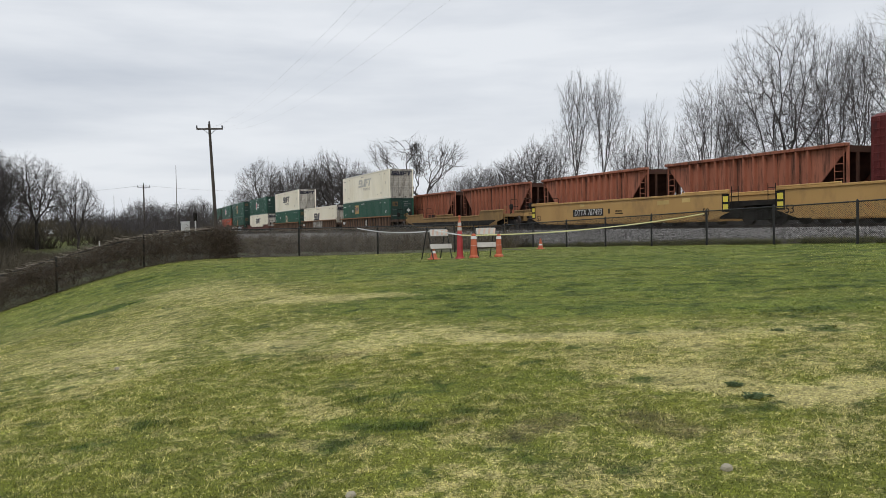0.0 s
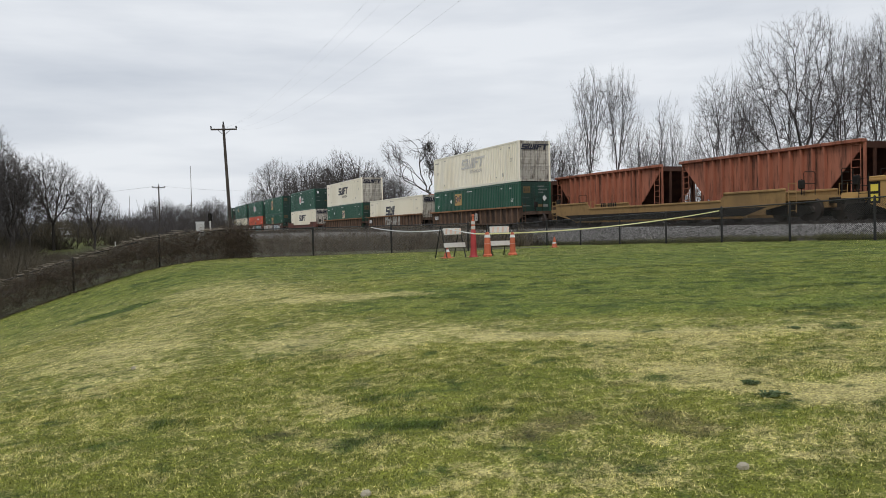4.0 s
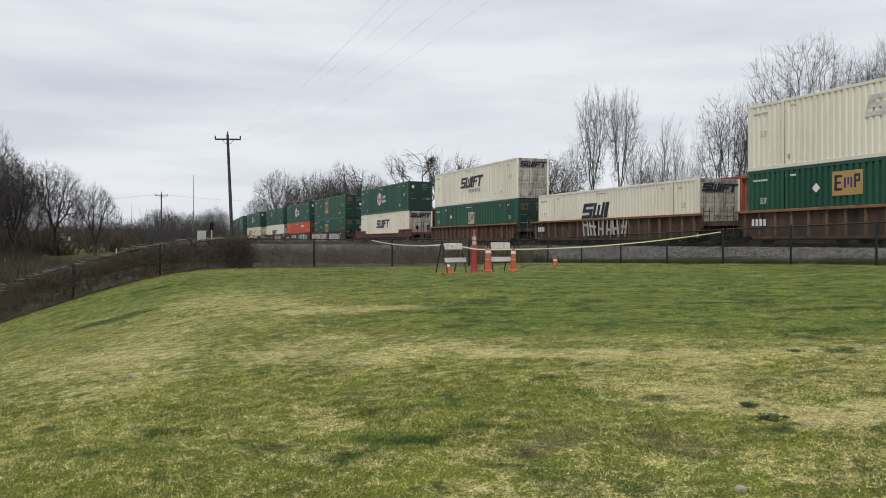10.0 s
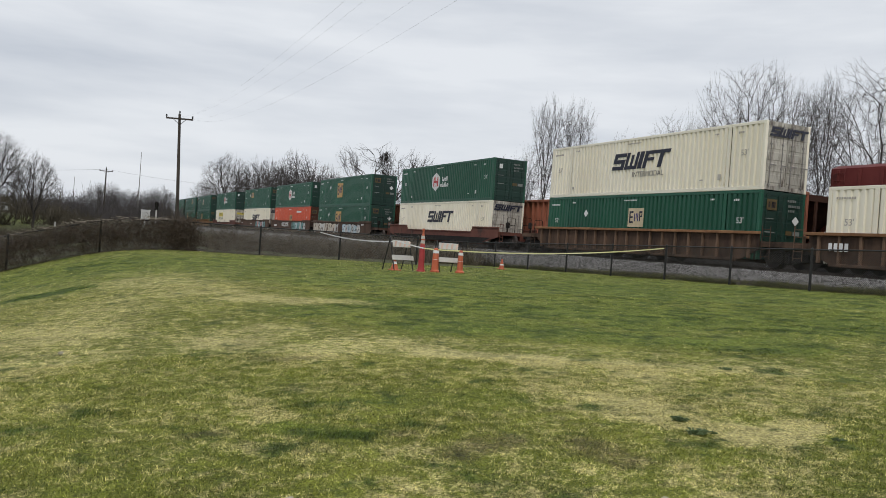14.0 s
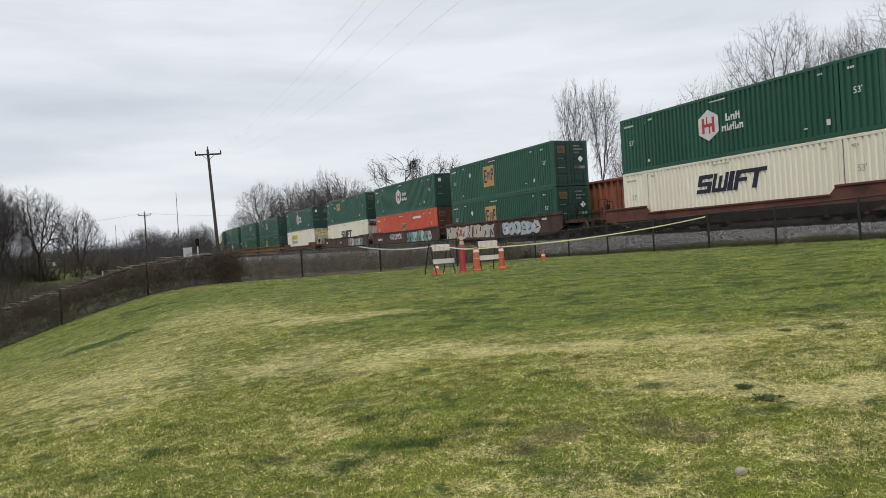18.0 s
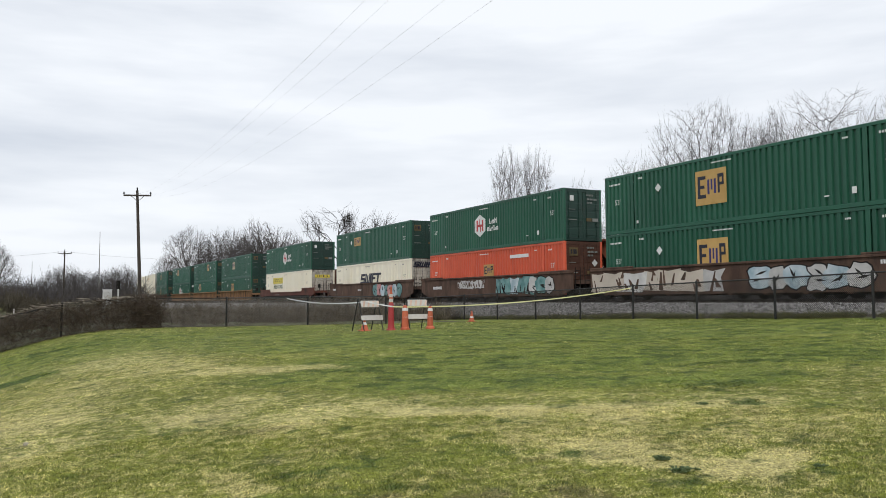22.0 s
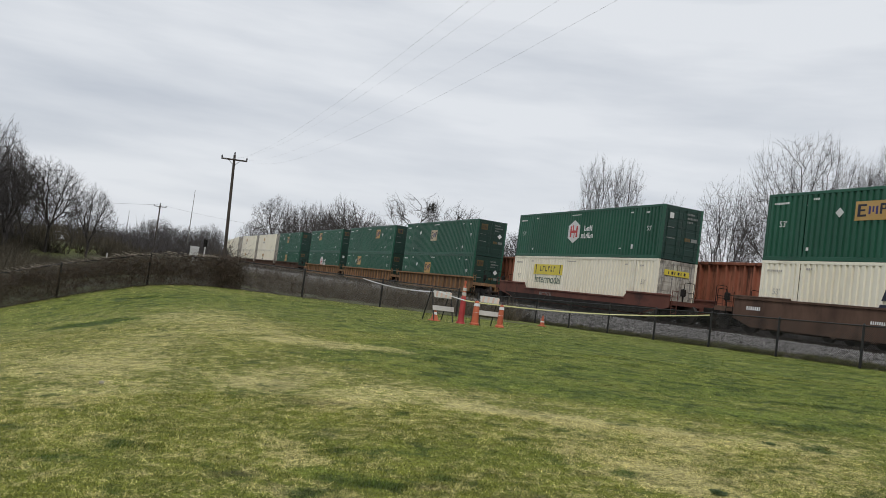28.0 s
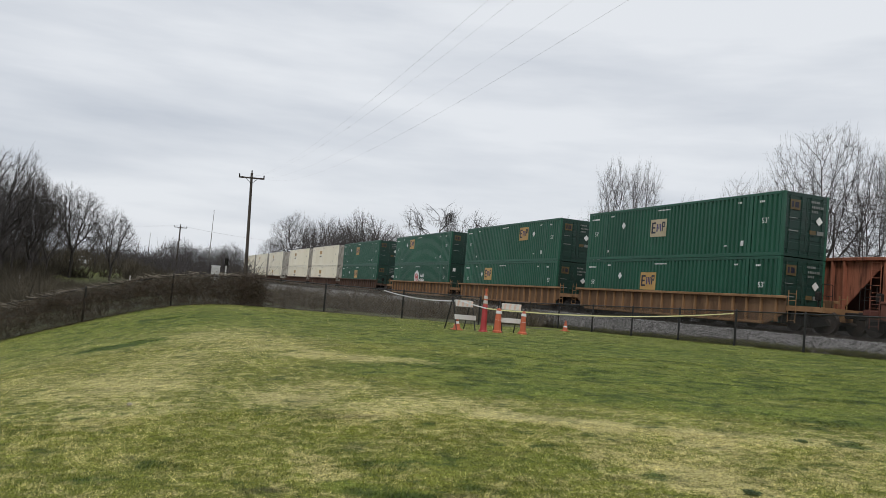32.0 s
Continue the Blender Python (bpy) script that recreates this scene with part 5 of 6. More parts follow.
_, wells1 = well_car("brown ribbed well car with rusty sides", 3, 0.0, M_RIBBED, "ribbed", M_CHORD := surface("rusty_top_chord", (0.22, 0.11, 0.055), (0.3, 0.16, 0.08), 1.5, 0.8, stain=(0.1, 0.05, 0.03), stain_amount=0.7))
well_car("red oxide low-sided well car", 1, 62.1, M_OXIDE, "low")
_, wells3 = well_car("brown smooth-sided well car covered in sprayed letters", 3, 85.3, M_BROWN, "smooth")
_, fec_wells = well_car("dark oxide low-sided well car", 1, 147.8, M_OXIDE, "low")
lettering("FEC 71731", 0.36, M_GREYEND, fec_wells[0], Matrix.Translation((-SIDE - 0.024, 2.9, 0.72)) @ FACE, label="faded white car number")
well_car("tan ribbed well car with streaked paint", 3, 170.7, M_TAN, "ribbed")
well_car("dusty brown ribbed well car", 3, 232.7, M_BROWN, "ribbed")
well_car("dusty brown ribbed well car", 3, 295.3, M_BROWN, "ribbed")
well_car("dusty brown ribbed well car", 1, 357.9, M_BROWN, "ribbed")
_, y1w = well_car("empty yellow low-sided well car", 1, -22.9, M_DIRTY_YELLOW, "low")
_, y2w = well_car("empty yellow smooth-sided well car", 3, -87.7, M_YELLOW, "smooth", pitch=21.0)

M_BLUEPALE = surface("pale_blue_spray_paint", (0.3, 0.42, 0.47), (0.6, 0.66, 0.68), 2.0, 0.6)
M_PINK = surface("pink_spray_paint", (0.5, 0.2, 0.2), (0.6, 0.33, 0.3), 2.0, 0.6)
M_BEIGE = surface("beige_spray_paint", (0.5, 0.43, 0.35), (0.6, 0.53, 0.44), 1.5, 0.6)
pw = 19.65
block_letters(wells3[0], -pw + 1.2, -pw + 9.0, 0.32, 1.42, [M_BEIGE, M_BEIGE, M_SILVER, M_BEIGE, M_BROWN], 1, (1.0, 1.7))
blob_letters(wells3[0], -pw - 6.2, -pw - 1.0, 0.3, 1.4, [M_BLUEPALE, M_SILVER, M_BLACK], 2)
block_letters(wells3[1], 0.3, 3.6, 0.75, 1.35, [M_SILVER, M_BROWN], 3, (0.4, 0.62))
block_letters(wells3[1], -4.8, -1.2, 0.32, 1.42, [M_TEAL, M_TEAL, M_BLUEPALE, M_BLACK], 4, (0.7, 1.0))
blob_letters(wells3[1], -6.9, -4.9, 0.34, 1.4, [M_SILVER, M_TEAL, M_BLACK], 14)
blob_letters(wells3[2], pw - 6.8, pw - 1.4, 0.32, 1.42, [M_TEAL, M_PINK, M_BLUEPALE, M_BLACK], 5)
open_letters(wells1[1], -2.6, 1.9, 0.4, 1.36, M_GREYTEXT, 9, x=-SIDE - 0.03)
blob_letters(wells1[0], -pw - 1.3, -pw - 0.9, 0.5, 1.3, [M_GREYTEXT, M_RIBBED], 7, (0.55, 0.65), x=-SIDE - 0.03)
for w, y, z, n, size, m in ((wells3[1], 7.2, 0.8, 9, 0.2, M_MARK), (wells3[0], -pw - 6.6, 1.2, 6, 0.14, M_MARK), (wells3[2], pw + 8.3, 1.0, 7, 0.16, M_MARK),
                            (wells3[2], pw + 2.0, 0.9, 9, 0.12, M_MARK), (wells1[0], -pw + 7.6, 0.8, 4, 0.3, M_MARK), (wells1[1], 7.6, 0.8, 4, 0.3, M_MARK)):
    side_bars(w, y, z, n, size, m)
# the yellow cars' number panels, warning figures and paint patches
part("number_panel", Shape().box(-SIDE - 0.026, -SIDE - 0.02, 21 + 0.85, 21 + 4.05, 0.66, 1.08), M_BLACK, y2w[2], "black number panel")
lettering("DTTX 767493", 0.49, M_MARK, y2w[2], Matrix.Translation((-SIDE - 0.028, 21 + 2.45, 0.87)) @ FACE, slant=0.2, label="white car number")
side_bars(y2w[2], 21 + 0.35, 0.76, 1, 0.28, M_BLACK)
side_bars(y2w[2], 21 - 0.3, 0.85, 12, 0.07, M_BLACK)
side_bars(y2w[2], 21 - 0.3, 0.72, 16, 0.06, M_BLACK)
for w, y in ((y2w[2], 21 + 8.2), (y2w[1], 8.4), (y2w[2], 21 - 7.6)):
    lettering("53", 0.5, M_BLACK, w, Matrix.Translation((-SIDE - 0.024, y, 0.62)) @ FACE)
for w, y0 in ((y2w[2], 21), (y2w[1], 0)):
    for k, (y, z, a) in enumerate(((-4.0, 1.1, 0.9), (-5.9, 1.15, 0.6), (3.3, 1.2, 0.5))):
        part("paint_patch", Shape().box(-SIDE - 0.024, -SIDE - 0.02, y0 + y - a, y0 + y, z, z + 0.2), M_PATCH, w, "bright yellow touch-up patch")
side_bars(y1w[0], 4.4, 1.05, 3, 0.24, M_BLACK)
side_bars(y1w[0], 3.7, 1.05, 5, 0.24, M_BLACK)

# ---- standing cars on the second track ----
def hopper(y0, paint, label):
    """An open-top hopper car; y0: the end of its body nearest to the camera."""
    L, hw, z0, z1 = 12.4, 1.52, 1.15, 3.58
    h = thing("hopper_car", label, "rail car", "hopper cars on the second track", pose(TRACK2_X, y0, RAIL_Z))
    body = Shape()
    for s in (-1, 1):
        body.prism([(0, z1 - 0.14), (0.0, z1), (L, z1), (L, z1 - 0.14), (L - 1.9, 1.5), (L - 2.6, z0), (2.6, z0), (1.9, 1.5)], "x", s * hw - 0.03, s * hw + 0.03)
    slope = Shape()
    for a, b in ((0.02, 3.0), (L - 0.02, L - 3.0)):
        slope.face((-hw, a, z1 - 0.1), (hw, a, z1 - 0.1), (hw, b, 0.9), (-hw, b, 0.9))
    bd = part("body", body, paint, h)
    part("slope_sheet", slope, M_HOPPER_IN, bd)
    rib = Shape().chamfer(-0.11, 0.11, -0.045, 0.045, z0 + 0.02, z1 - 0.1, 0.015).mesh("rib", paint)
    for s in (-1, 1):
        for k in range(13):
            part("rib", rib, None, bd).location = (s * (hw + 0.13), 2.1 + k * (L - 4.2) / 12, 0)
        part("top_chord", Shape().chamfer(min(s * hw - 0.07, s * hw + s * 0.26), max(s * hw + 0.07, s * hw + s * 0.26), -0.02, L + 0.02, z1 - 0.1, z1 + 0.06, 0.02), paint, bd)
        part("side_sill", Shape().chamfer(s * hw - 0.08, s * hw + 0.15, -0.6, L + 0.6, z0 - 0.16, z0 + 0.04, 0.02), paint, h)
        for y in (0.05, L - 0.05):
            part("end_post", Shape().chamfer(s * hw - 0.06, s * hw + 0.06, y - 0.06, y + 0.06, z0, z1 - 0.1, 0.015), paint, h)
            ld = Shape()
            e = 1 if y < 1 else -1
            for q in (0.12, 0.62):
                ld.tube([(s * (hw + 0.11), y + e * q, z0), (s * (hw + 0.11), y + e * q, z1)], 0.025, 6)
            for k in range(7):
                z = z0 + 0.2 + 0.34 * k
                ld.tube([(s * (hw + 0.11), y + e * 0.12, z), (s * (hw + 0.11), y + e * 0.62, z)], 0.02, 6)
            part("ladder", ld, paint, h)
    bay = Shape()
    for k in range(3):
        c = L / 2 + (k - 1) * 2.6
        bay.prism([(c - 1.2, 0.95), (c + 1.2, 0.95), (c + 0.35, 0.3), (c - 0.35, 0.3)], "x", -1.2, 1.2)
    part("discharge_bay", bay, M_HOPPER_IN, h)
    part("centre_sill", Shape().box(-0.3, 0.3, -0.9, L + 0.9, 0.75, 1.0), M_BLACK, h)
    end = Shape()
    for y in (0.05, L - 0.05):
        end.box(-hw, hw, y - 0.04, y + 0.04, z1 - 0.35, z1 - 0.05)
        for x in (-0.9, 0, 0.9):
            end.box(x - 0.06, x + 0.06, y - 0.05, y + 0.05, z0, z1 - 0.3)
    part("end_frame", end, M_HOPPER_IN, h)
    for y in (1.1, L - 1.1):
        truck(h, y, False)
    return h


for k, y in enumerate((25.9, 40.15, 54.5, 68.8)):
    hopper(y, M_HOPPER, "orange open-top hopper car with rust-streaked ribbed sides")
hopper(84.0, surface("tan_hopper_paint", (0.4, 0.28, 0.14), (0.5, 0.36, 0.2), 1.0, 0.7, stain=(0.2, 0.12, 0.06), stain_amount=0.7), "faded tan open-top hopper car with ribbed sides")


def boxcar(y1):
    """A boxcar whose far end stands at y1."""
    b = thing("boxcar", "maroon steel boxcar with ribbed sides on the second track", "rail car", m=pose(TRACK2_X, y1 - 15.5, RAIL_Z))
    s = Shape().prism([(-1.55, 1.0), (1.55, 1.0), (1.55, 4.62), (1.1, 4.8), (0, 4.88), (-1.1, 4.8), (-1.55, 4.62)], "y", 0, 15.5)
    bd = part("body", s, M_MAROON, b)
    post = Shape().chamfer(-0.03, 0.03, -0.06, 0.06, 1.05, 4.55, 0.012).mesh("side_post", M_MAROON)
    for k in range(15):
        if k not in (6, 7, 8):
            part("side_post", post, None, bd).location = (-1.58, 0.4 + k * 1.05, 0)
    part("sliding_door", Shape().chamfer(-1.66, -1.56, 6.2, 9.3, 1.1, 4.5, 0.02), M_MAROON, bd)
    part("side_sill", Shape().chamfer(-1.62, 1.62, 0, 15.5, 0.82, 1.02, 0.02), M_MAROON, b)
    ld = Shape()
    for q in (14.75, 15.35):
        ld.tube([(-1.64, q, 0.9), (-1.64, q, 4.6)], 0.022, 6)
    for k in range(11):
        ld.tube([(-1.64, 14.75, 1.0 + 0.34 * k), (-1.64, 15.35, 1.0 + 0.34 * k)], 0.018, 6)
    part("ladder", ld, M_MAROON, b)
    for y in (2.0, 13.5):
        truck(b, y, False)


boxcar(24.75)


# ---- fences ----
def chain_link(p0, p1, h, sag=0.0, cell=0.06, r=0.0042):
    """Crossing wires between two posts: corners and faces."""
    d = np.array(p1) - np.array(p0)
    L = np.hypot(d[0], d[1])
    a, b = [], []
    for slope in (1, -1):
        for s in np.arange(-h, L + h, cell):
            s0, s1, z0, z1 = s, s + h, 0.0, h
            if s0 < 0:
                z0, s0 = -s0, 0.0
            if s1 > L:
                z1, s1 = h - (s1 - L), L
            if s1 - s0 < 0.02:
                continue
            if slope < 0:
                z0, z1 = h - z0, h - z1
            a.append((s0, z0))
            b.append((s1, z1))
    a, b = np.array(a), np.array(b)
    at = lambda q: np.array(p0)[None] + d[None] * (q[:, :1] / L) + np.stack([0 * q[:, 0], 0 * q[:, 0], q[:, 1]], -1)
    rr = np.full(len(a), r)
    return strands(at(a), at(b), rr, rr)


def fence(label, spots, h, wire_mat, name="chain_link_fence"):
    f = thing(name, label, "fence")
    post = Shape().tube([(0, 0, -0.25), (0, 0, h + 0.03), (0, 0, h + 0.07)], [0.038, 0.038, 0.012], 10).mesh("post", M_POST)
    for x, y in spots:
        part("post", post, None, f).location = (x, y, land1(x, y))
    for (xa, ya), (xb, yb) in zip(spots, spots[1:]):
        a, b = (xa, ya, land1(xa, ya) + 0.04), (xb, yb, land1(xb, yb) + 0.04)
        v, q = chain_link(a, b, h - 0.06)
        part("wire_mesh", big_mesh("wire_mesh", v, q, wire_mat), None, f)
        part("top_rail", Shape().tube([(xa, ya, a[2] + h - 0.04), (xb, yb, b[2] + h - 0.04)], 0.021, 8), M_POST, f)
    return f


RIGHT = [(FENCE_X, FENCE_X * (0.353 + 0.1541 * k)) for k in range(12)]
fence("black chain-link fence with slim posts along the railway", RIGHT, 1.2, M_WIRE_DARK)
MIDDLE = [(4.5, 32.7), (7.53, 31.83), (10.55, 30.95), (13.58, 30.07)]
fence("chain-link fence thinly overgrown with dry creepers", MIDDLE, 1.12, M_WIRE)
LEFT = [(4.5 - 2.85 * k, 32.7 - 1.41 * k) for k in range(9)]
fence("sagging chain-link fence smothered in dry brown vines", LEFT, 1.15, M_WIRE)


def vines(name, label, spots, h, count, thick, spread, seed):
    """A tangle of dry creepers hanging in a fence."""
    rng = np.random.default_rng(seed)
    sp = np.array(spots)
    seg = rng.integers(0, len(sp) - 1, count)
    t = rng.random(count)
    base = sp[seg] + (sp[seg + 1] - sp[seg]) * t[:, None]
    across = rng.normal(0, spread, count)
    d = sp[-1] - sp[0]
    nrm = np.array([-d[1], d[0]]) / np.linalg.norm(d)
    base = base + nrm[None] * across[:, None]
    z = land(base[:, 0], base[:, 1]) + rng.uniform(0, 1, count) ** 0.8 * h * (1 + 0.09 * np.sin(base[:, 0] * 2.1) + 0.06 * np.sin(base[:, 0] * 5.3))
    p = np.column_stack([base, z])
    P0, P1, R0, R1 = [], [], [], []
    direc = rng.normal(0, 1, (count, 3)) * np.array([0.7, 0.7, 0.75])
    direc /= np.linalg.norm(direc, axis=1, keepdims=True)
    r = thick * rng.uniform(0.5, 1.3, count)
    for k in range(3):
        step = rng.uniform(0.12, 0.3, count)[:, None]
        q = p + direc * step
        floor = land(q[:, 0], q[:, 1])
        q[:, 2] = np.clip(q[:, 2], floor, floor + h * 1.13)
        P0.append(p), P1.append(q), R0.append(r), R1.append(r * 0.75)
        p, r = q, r * 0.75
        direc = direc + rng.normal(0, 0.45, (count, 3))
        direc /= np.linalg.norm(direc, axis=1, keepdims=True)
    v, f = strands(np.concatenate(P0), np.concatenate(P1), np.concatenate(R0), np.concatenate(R1))
    tagged(new(name, big_mesh(name, v, f, M_VINE)), label, "vines", kind="stuff")


vines("dry_vines", "dense dry brown vines covering the sagging fence", LEFT, 1.02, 9500, 0.009, 0.08, 11)
def top_vines():
    """Pale dead tendrils lying along the top of the sagging fence."""
    rng = np.random.default_rng(17)
    c = 1100
    sp = np.array(LEFT)
    seg, t = rng.integers(0, len(sp) - 1, c), rng.random(c)
    b = sp[seg] + (sp[seg + 1] - sp[seg]) * t[:, None] + rng.normal(0, 0.05, (c, 2))
    z = land(b[:, 0], b[:, 1]) + 1.13 + rng.normal(0, 0.035, c) + 0.03 * np.sin(b[:, 0] * 2.1)
    p = np.column_stack([b, z])
    d = rng.normal(0, 1, (c, 3)) * np.array([0.12, 0.07, 0.035]) + np.array([0.2, 0.1, -0.04]) * rng.choice([-1, 1], c)[:, None]
    r = rng.uniform(0.005, 0.012, c)
    v, f = strands(p, p + d, r, r * 0.6)
    tagged(new("vine_tendrils", big_mesh("vine_tendrils", v, f, M_WEED)), "pale dead tendrils along the top of the overgrown fence", "vines", kind="stuff")


top_vines()
vines("dry_creepers", "thin dry creepers on the chain-link fence", MIDDLE, 0.95, 900, 0.008, 0.06, 12)
vines("dry_creepers", "thick dry creepers bunched at the fence corner", [(4.2, 32.6), (5.2, 32.5)], 1.15, 700, 0.01, 0.1, 13)


# ---- barricades and cones on the lawn ----
def barricade(x, y, turn):
    b = thing("folding_barricade", "white-boarded folding barricade with dark steel legs on the lawn", "barricade", "barricades", pose(x, y, land1(x, y), 0, 0, turn))
    for s in (-0.37, 0.37):
        for q in (-1, 1):
            part("leg", Shape().tube([(s, q * 0.34, -0.02), (s, 0.0, 1.03)], 0.018, 6), M_POST, b)
    for z0, z1, yy, hw in ((0.74, 0.96, -0.115, 0.34), (0.33, 0.49, -0.245, 0.42)):
        lean = math.atan2(0.34, 1.05)
        p = part("board", Shape().chamfer(-hw, hw, -0.012, 0.012, -(z1 - z0) / 2, (z1 - z0) / 2, 0.006), M_BOARD, b)
        p.matrix_basis = pose(0, yy, (z0 + z1) / 2, -math.degrees(lean))
        if z0 > 0.6:
            for k in range(4):
                a = -0.3 + 0.18 * k
                s = Shape().prism([(a, -0.09), (a + 0.07, -0.09), (a + 0.13, 0.09), (a + 0.06, 0.09)], "y", -0.0155, -0.0125)
                part("stripe", s, surface("faded_orange_stripe", (0.6, 0.4, 0.3), (0.66, 0.5, 0.4), 5, 0.6), p)


def cone(x, y, h, label, r=0.16, bands=((0.5, 0.78),)):
    c = thing("traffic_cone", label, "traffic cone", "traffic cones", pose(x, y, land1(x, y)))
    part("base", Shape().chamfer(-r * 1.25, r * 1.25, -r * 1.25, r * 1.25, 0, 0.03, 0.01), M_CONE, c)
    rad = lambda t: r * (1 - t) + 0.025 * t
    part("body", Shape().tube([(0, 0, 0.03), (0, 0, h * 0.97), (0, 0, h)], [r, 0.028, 0.018], 20), M_CONE, c)
    for a, b in bands:
        part("reflective_band", Shape().tube([(0, 0, h * a), (0, 0, h * b)], [rad(a) + 0.004, rad(b) + 0.004], 20, cap=False), M_REFLECT, c)
    return c


def channelizer(x, y, h, label, r=0.1):
    c = thing("channelizer_post", label, "traffic cone", "channelizer posts", pose(x, y, land1(x, y)))
    part("base", Shape().tube([(0, 0, 0), (0, 0, 0.05), (0, 0, 0.09)], [0.15, 0.15, 0.11], 10), M_CONE, c)
    part("body", Shape().tube([(0, 0, 0.05), (0, 0, h * 0.6), (0, 0, h * 0.95), (0, 0, h)], [r * 1.15, r, r * 0.7, r * 0.4], 18), M_CONE, c)
    for a, b in ((0.52, 0.68), (0.78, 0.9)):
        part("reflective_band", Shape().tube([(0, 0, h * a), (0, 0, h * b)], [r * 1.03, r * 0.85], 18, cap=False), M_REFLECT, c)


barricade(10.2, 24.0, 12)
barricade(11.7, 23.55, 0)
channelizer(11.15, 23.2, 0.78, "orange channelizer post with white bands on the lawn")
channelizer(12.0, 23.1, 0.74, "orange channelizer post with white bands beside a barricade", 0.085)
cone(9.98, 23.75, 0.36, "small orange cone with a white collar before a barricade", 0.13)
cone(16.9, 28.8, 0.44, "small orange and white cone near the railway fence", 0.11, ((0.08, 0.5),))


def tall_marker(x, y):
    m = thing("marker_tube", "tall red plastic marker tube with a ringed white top", "marker post", m=pose(x, y, land1(x, y)))
    part("base", Shape().tube([(0, 0, 0), (0, 0, 0.05)], [0.16, 0.14], 14), M_TUBE, m)
    part("tube", Shape().tube([(0, 0, 0.04), (0, 0, 0.2), (0, 0, 0.8), (0, 0, 0.87)], [0.115, 0.1, 0.085, 0.07], 20), M_TUBE, m)
    part("top", Shape().tube([(0, 0, 0.87), (0, 0, 1.18), (0, 0, 1.21), (0, 0, 1.29), (0, 0, 1.32), (0, 0, 1.38)], [0.068, 0.048, 0.03, 0.03, 0.044, 0.036], 16), M_CONE, m)
    for a in (0.9, 1.05):
        part("reflective_band", Shape().tube([(0, 0, a), (0, 0, a + 0.1)], [0.075 - 0.06 * (a - 0.85), 0.069 - 0.06 * (a - 0.85)], 16, cap=False), M_BOARD, m)


tall_marker(10.75, 23.4)


def tape(points, mats):
    """Barrier tape: a narrow ribbon that sags and twists between its fixings."""
    t = thing("barrier_tape", "yellow barrier tape strung from the fences past the barricades", "barrier tape")
    for k, (a, b, sag, mat) in enumerate(points):
        s, n = Shape(), 16
        prev = None
        for j in range(n + 1):
            q = j / n
            p = Vector(a).lerp(Vector(b), q)
            p.z -= sag * 4 * q * (1 - q)
            tw = 0.5 * math.sin(q * 9 + k)
            up = Vector((0.3 * math.sin(tw), 0.1 * math.sin(tw), math.cos(tw))) * 0.02
            cur = (tuple(p - up), tuple(p + up))
            if prev:
                s.face(prev[0], cur[0], cur[1], prev[1])
            prev = cur
        part("ribbon", s, mat, t)


LZ = lambda x, y, h: (x, y, land1(x, y) + h)
tape([(LZ(9.75, 31.15, 1.08), LZ(10.1, 23.85, 0.93), 0.12, M_REFLECT), (LZ(10.1, 23.85, 0.93), LZ(10.75, 23.27, 0.75), 0.01, M_REFLECT),
      (LZ(10.75, 23.27, 0.75), LZ(11.8, 23.3, 0.72), 0.01, M_TAPE), (LZ(11.8, 23.3, 0.72), LZ(19.75, 22.3, 1.12), 0.14, M_TAPE)], None)


# ---- poles and wires ----
def utility_pole(name, x, y, h, lean, arm, label, z0=-0.4):
    u = thing(name, label, "utility pole", m=pose(x, y, z0, 0, lean, 0))
    part("pole", Shape().tube([(0, 0, -0.5), (0, 0, h * 0.5), (0, 0, h)], [0.16, 0.135, 0.105], 12), M_POLE, u)
    part("crossarm", Shape().chamfer(-arm, arm, -0.16, -0.04, h - 0.5, h - 0.37, 0.012), M_POLE, u)
    for s in (-1, 1):
        part("brace", Shape().tube([(0, -0.14, h - 0.95), (s * arm * 0.45, -0.1, h - 0.5)], 0.022, 6), M_POST, u)
    for a, z in ((-0.96, h - 0.37), (0.96, h - 0.37), (0.0, h)):
        part("insulator", Shape().tube([(a * arm, -0.1, z), (a * arm, -0.1, z + 0.1), (a * arm, -0.1, z + 0.24)], [0.035, 0.07, 0.045], 8), M_POST, u)
    return u


P1 = (9.75, 71.4)
P1_H = 10.9
utility_pole("utility_pole", *P1, P1_H, -2.4, 1.1, "dark weathered wooden utility pole with a crossarm, leaning", z0=0.1)
utility_pole("utility_pole", 8.4, 155.0, 11.0, 0.0, 1.1, "distant wooden utility pole with a crossarm")
utility_pole("utility_pole", 12.4, 250.0, 10.0, 0.3, 1.3, "distant wooden utility pole with a crossarm")


def cable(a, b, sag, r, label):
    s = Shape().tube([Vector(a).lerp(Vector(b), q / 24) - Vector((0, 0, sag * 4 * q / 24 * (1 - q / 24))) for q in range(25)], r, 4)
    ob = part("overhead_wire", s, M_CABLE)
    tagged(ob, label, "wire", "overhead wires")


for a, x, z in ((-1.06, 2.5, 7.0), (-0.35, 4.5, 9.0), (0.35, 4.5, 8.0), (1.06, 4.0, 7.0)):
    cable((P1[0] - 0.45 + a, P1[1], P1_H - 0.2), (x, -22.0, z), 2.5, 0.0016, "slim overhead wire between utility poles")
cable((8.4, 155, 10.5), (46, 172, 11.2), 0.9, 0.014, "slim overhead wire between distant poles")
cable((8.4, 155, 10.5), (-60, 190, 8.6), 1.4, 0.016, "slim overhead wire between distant poles")


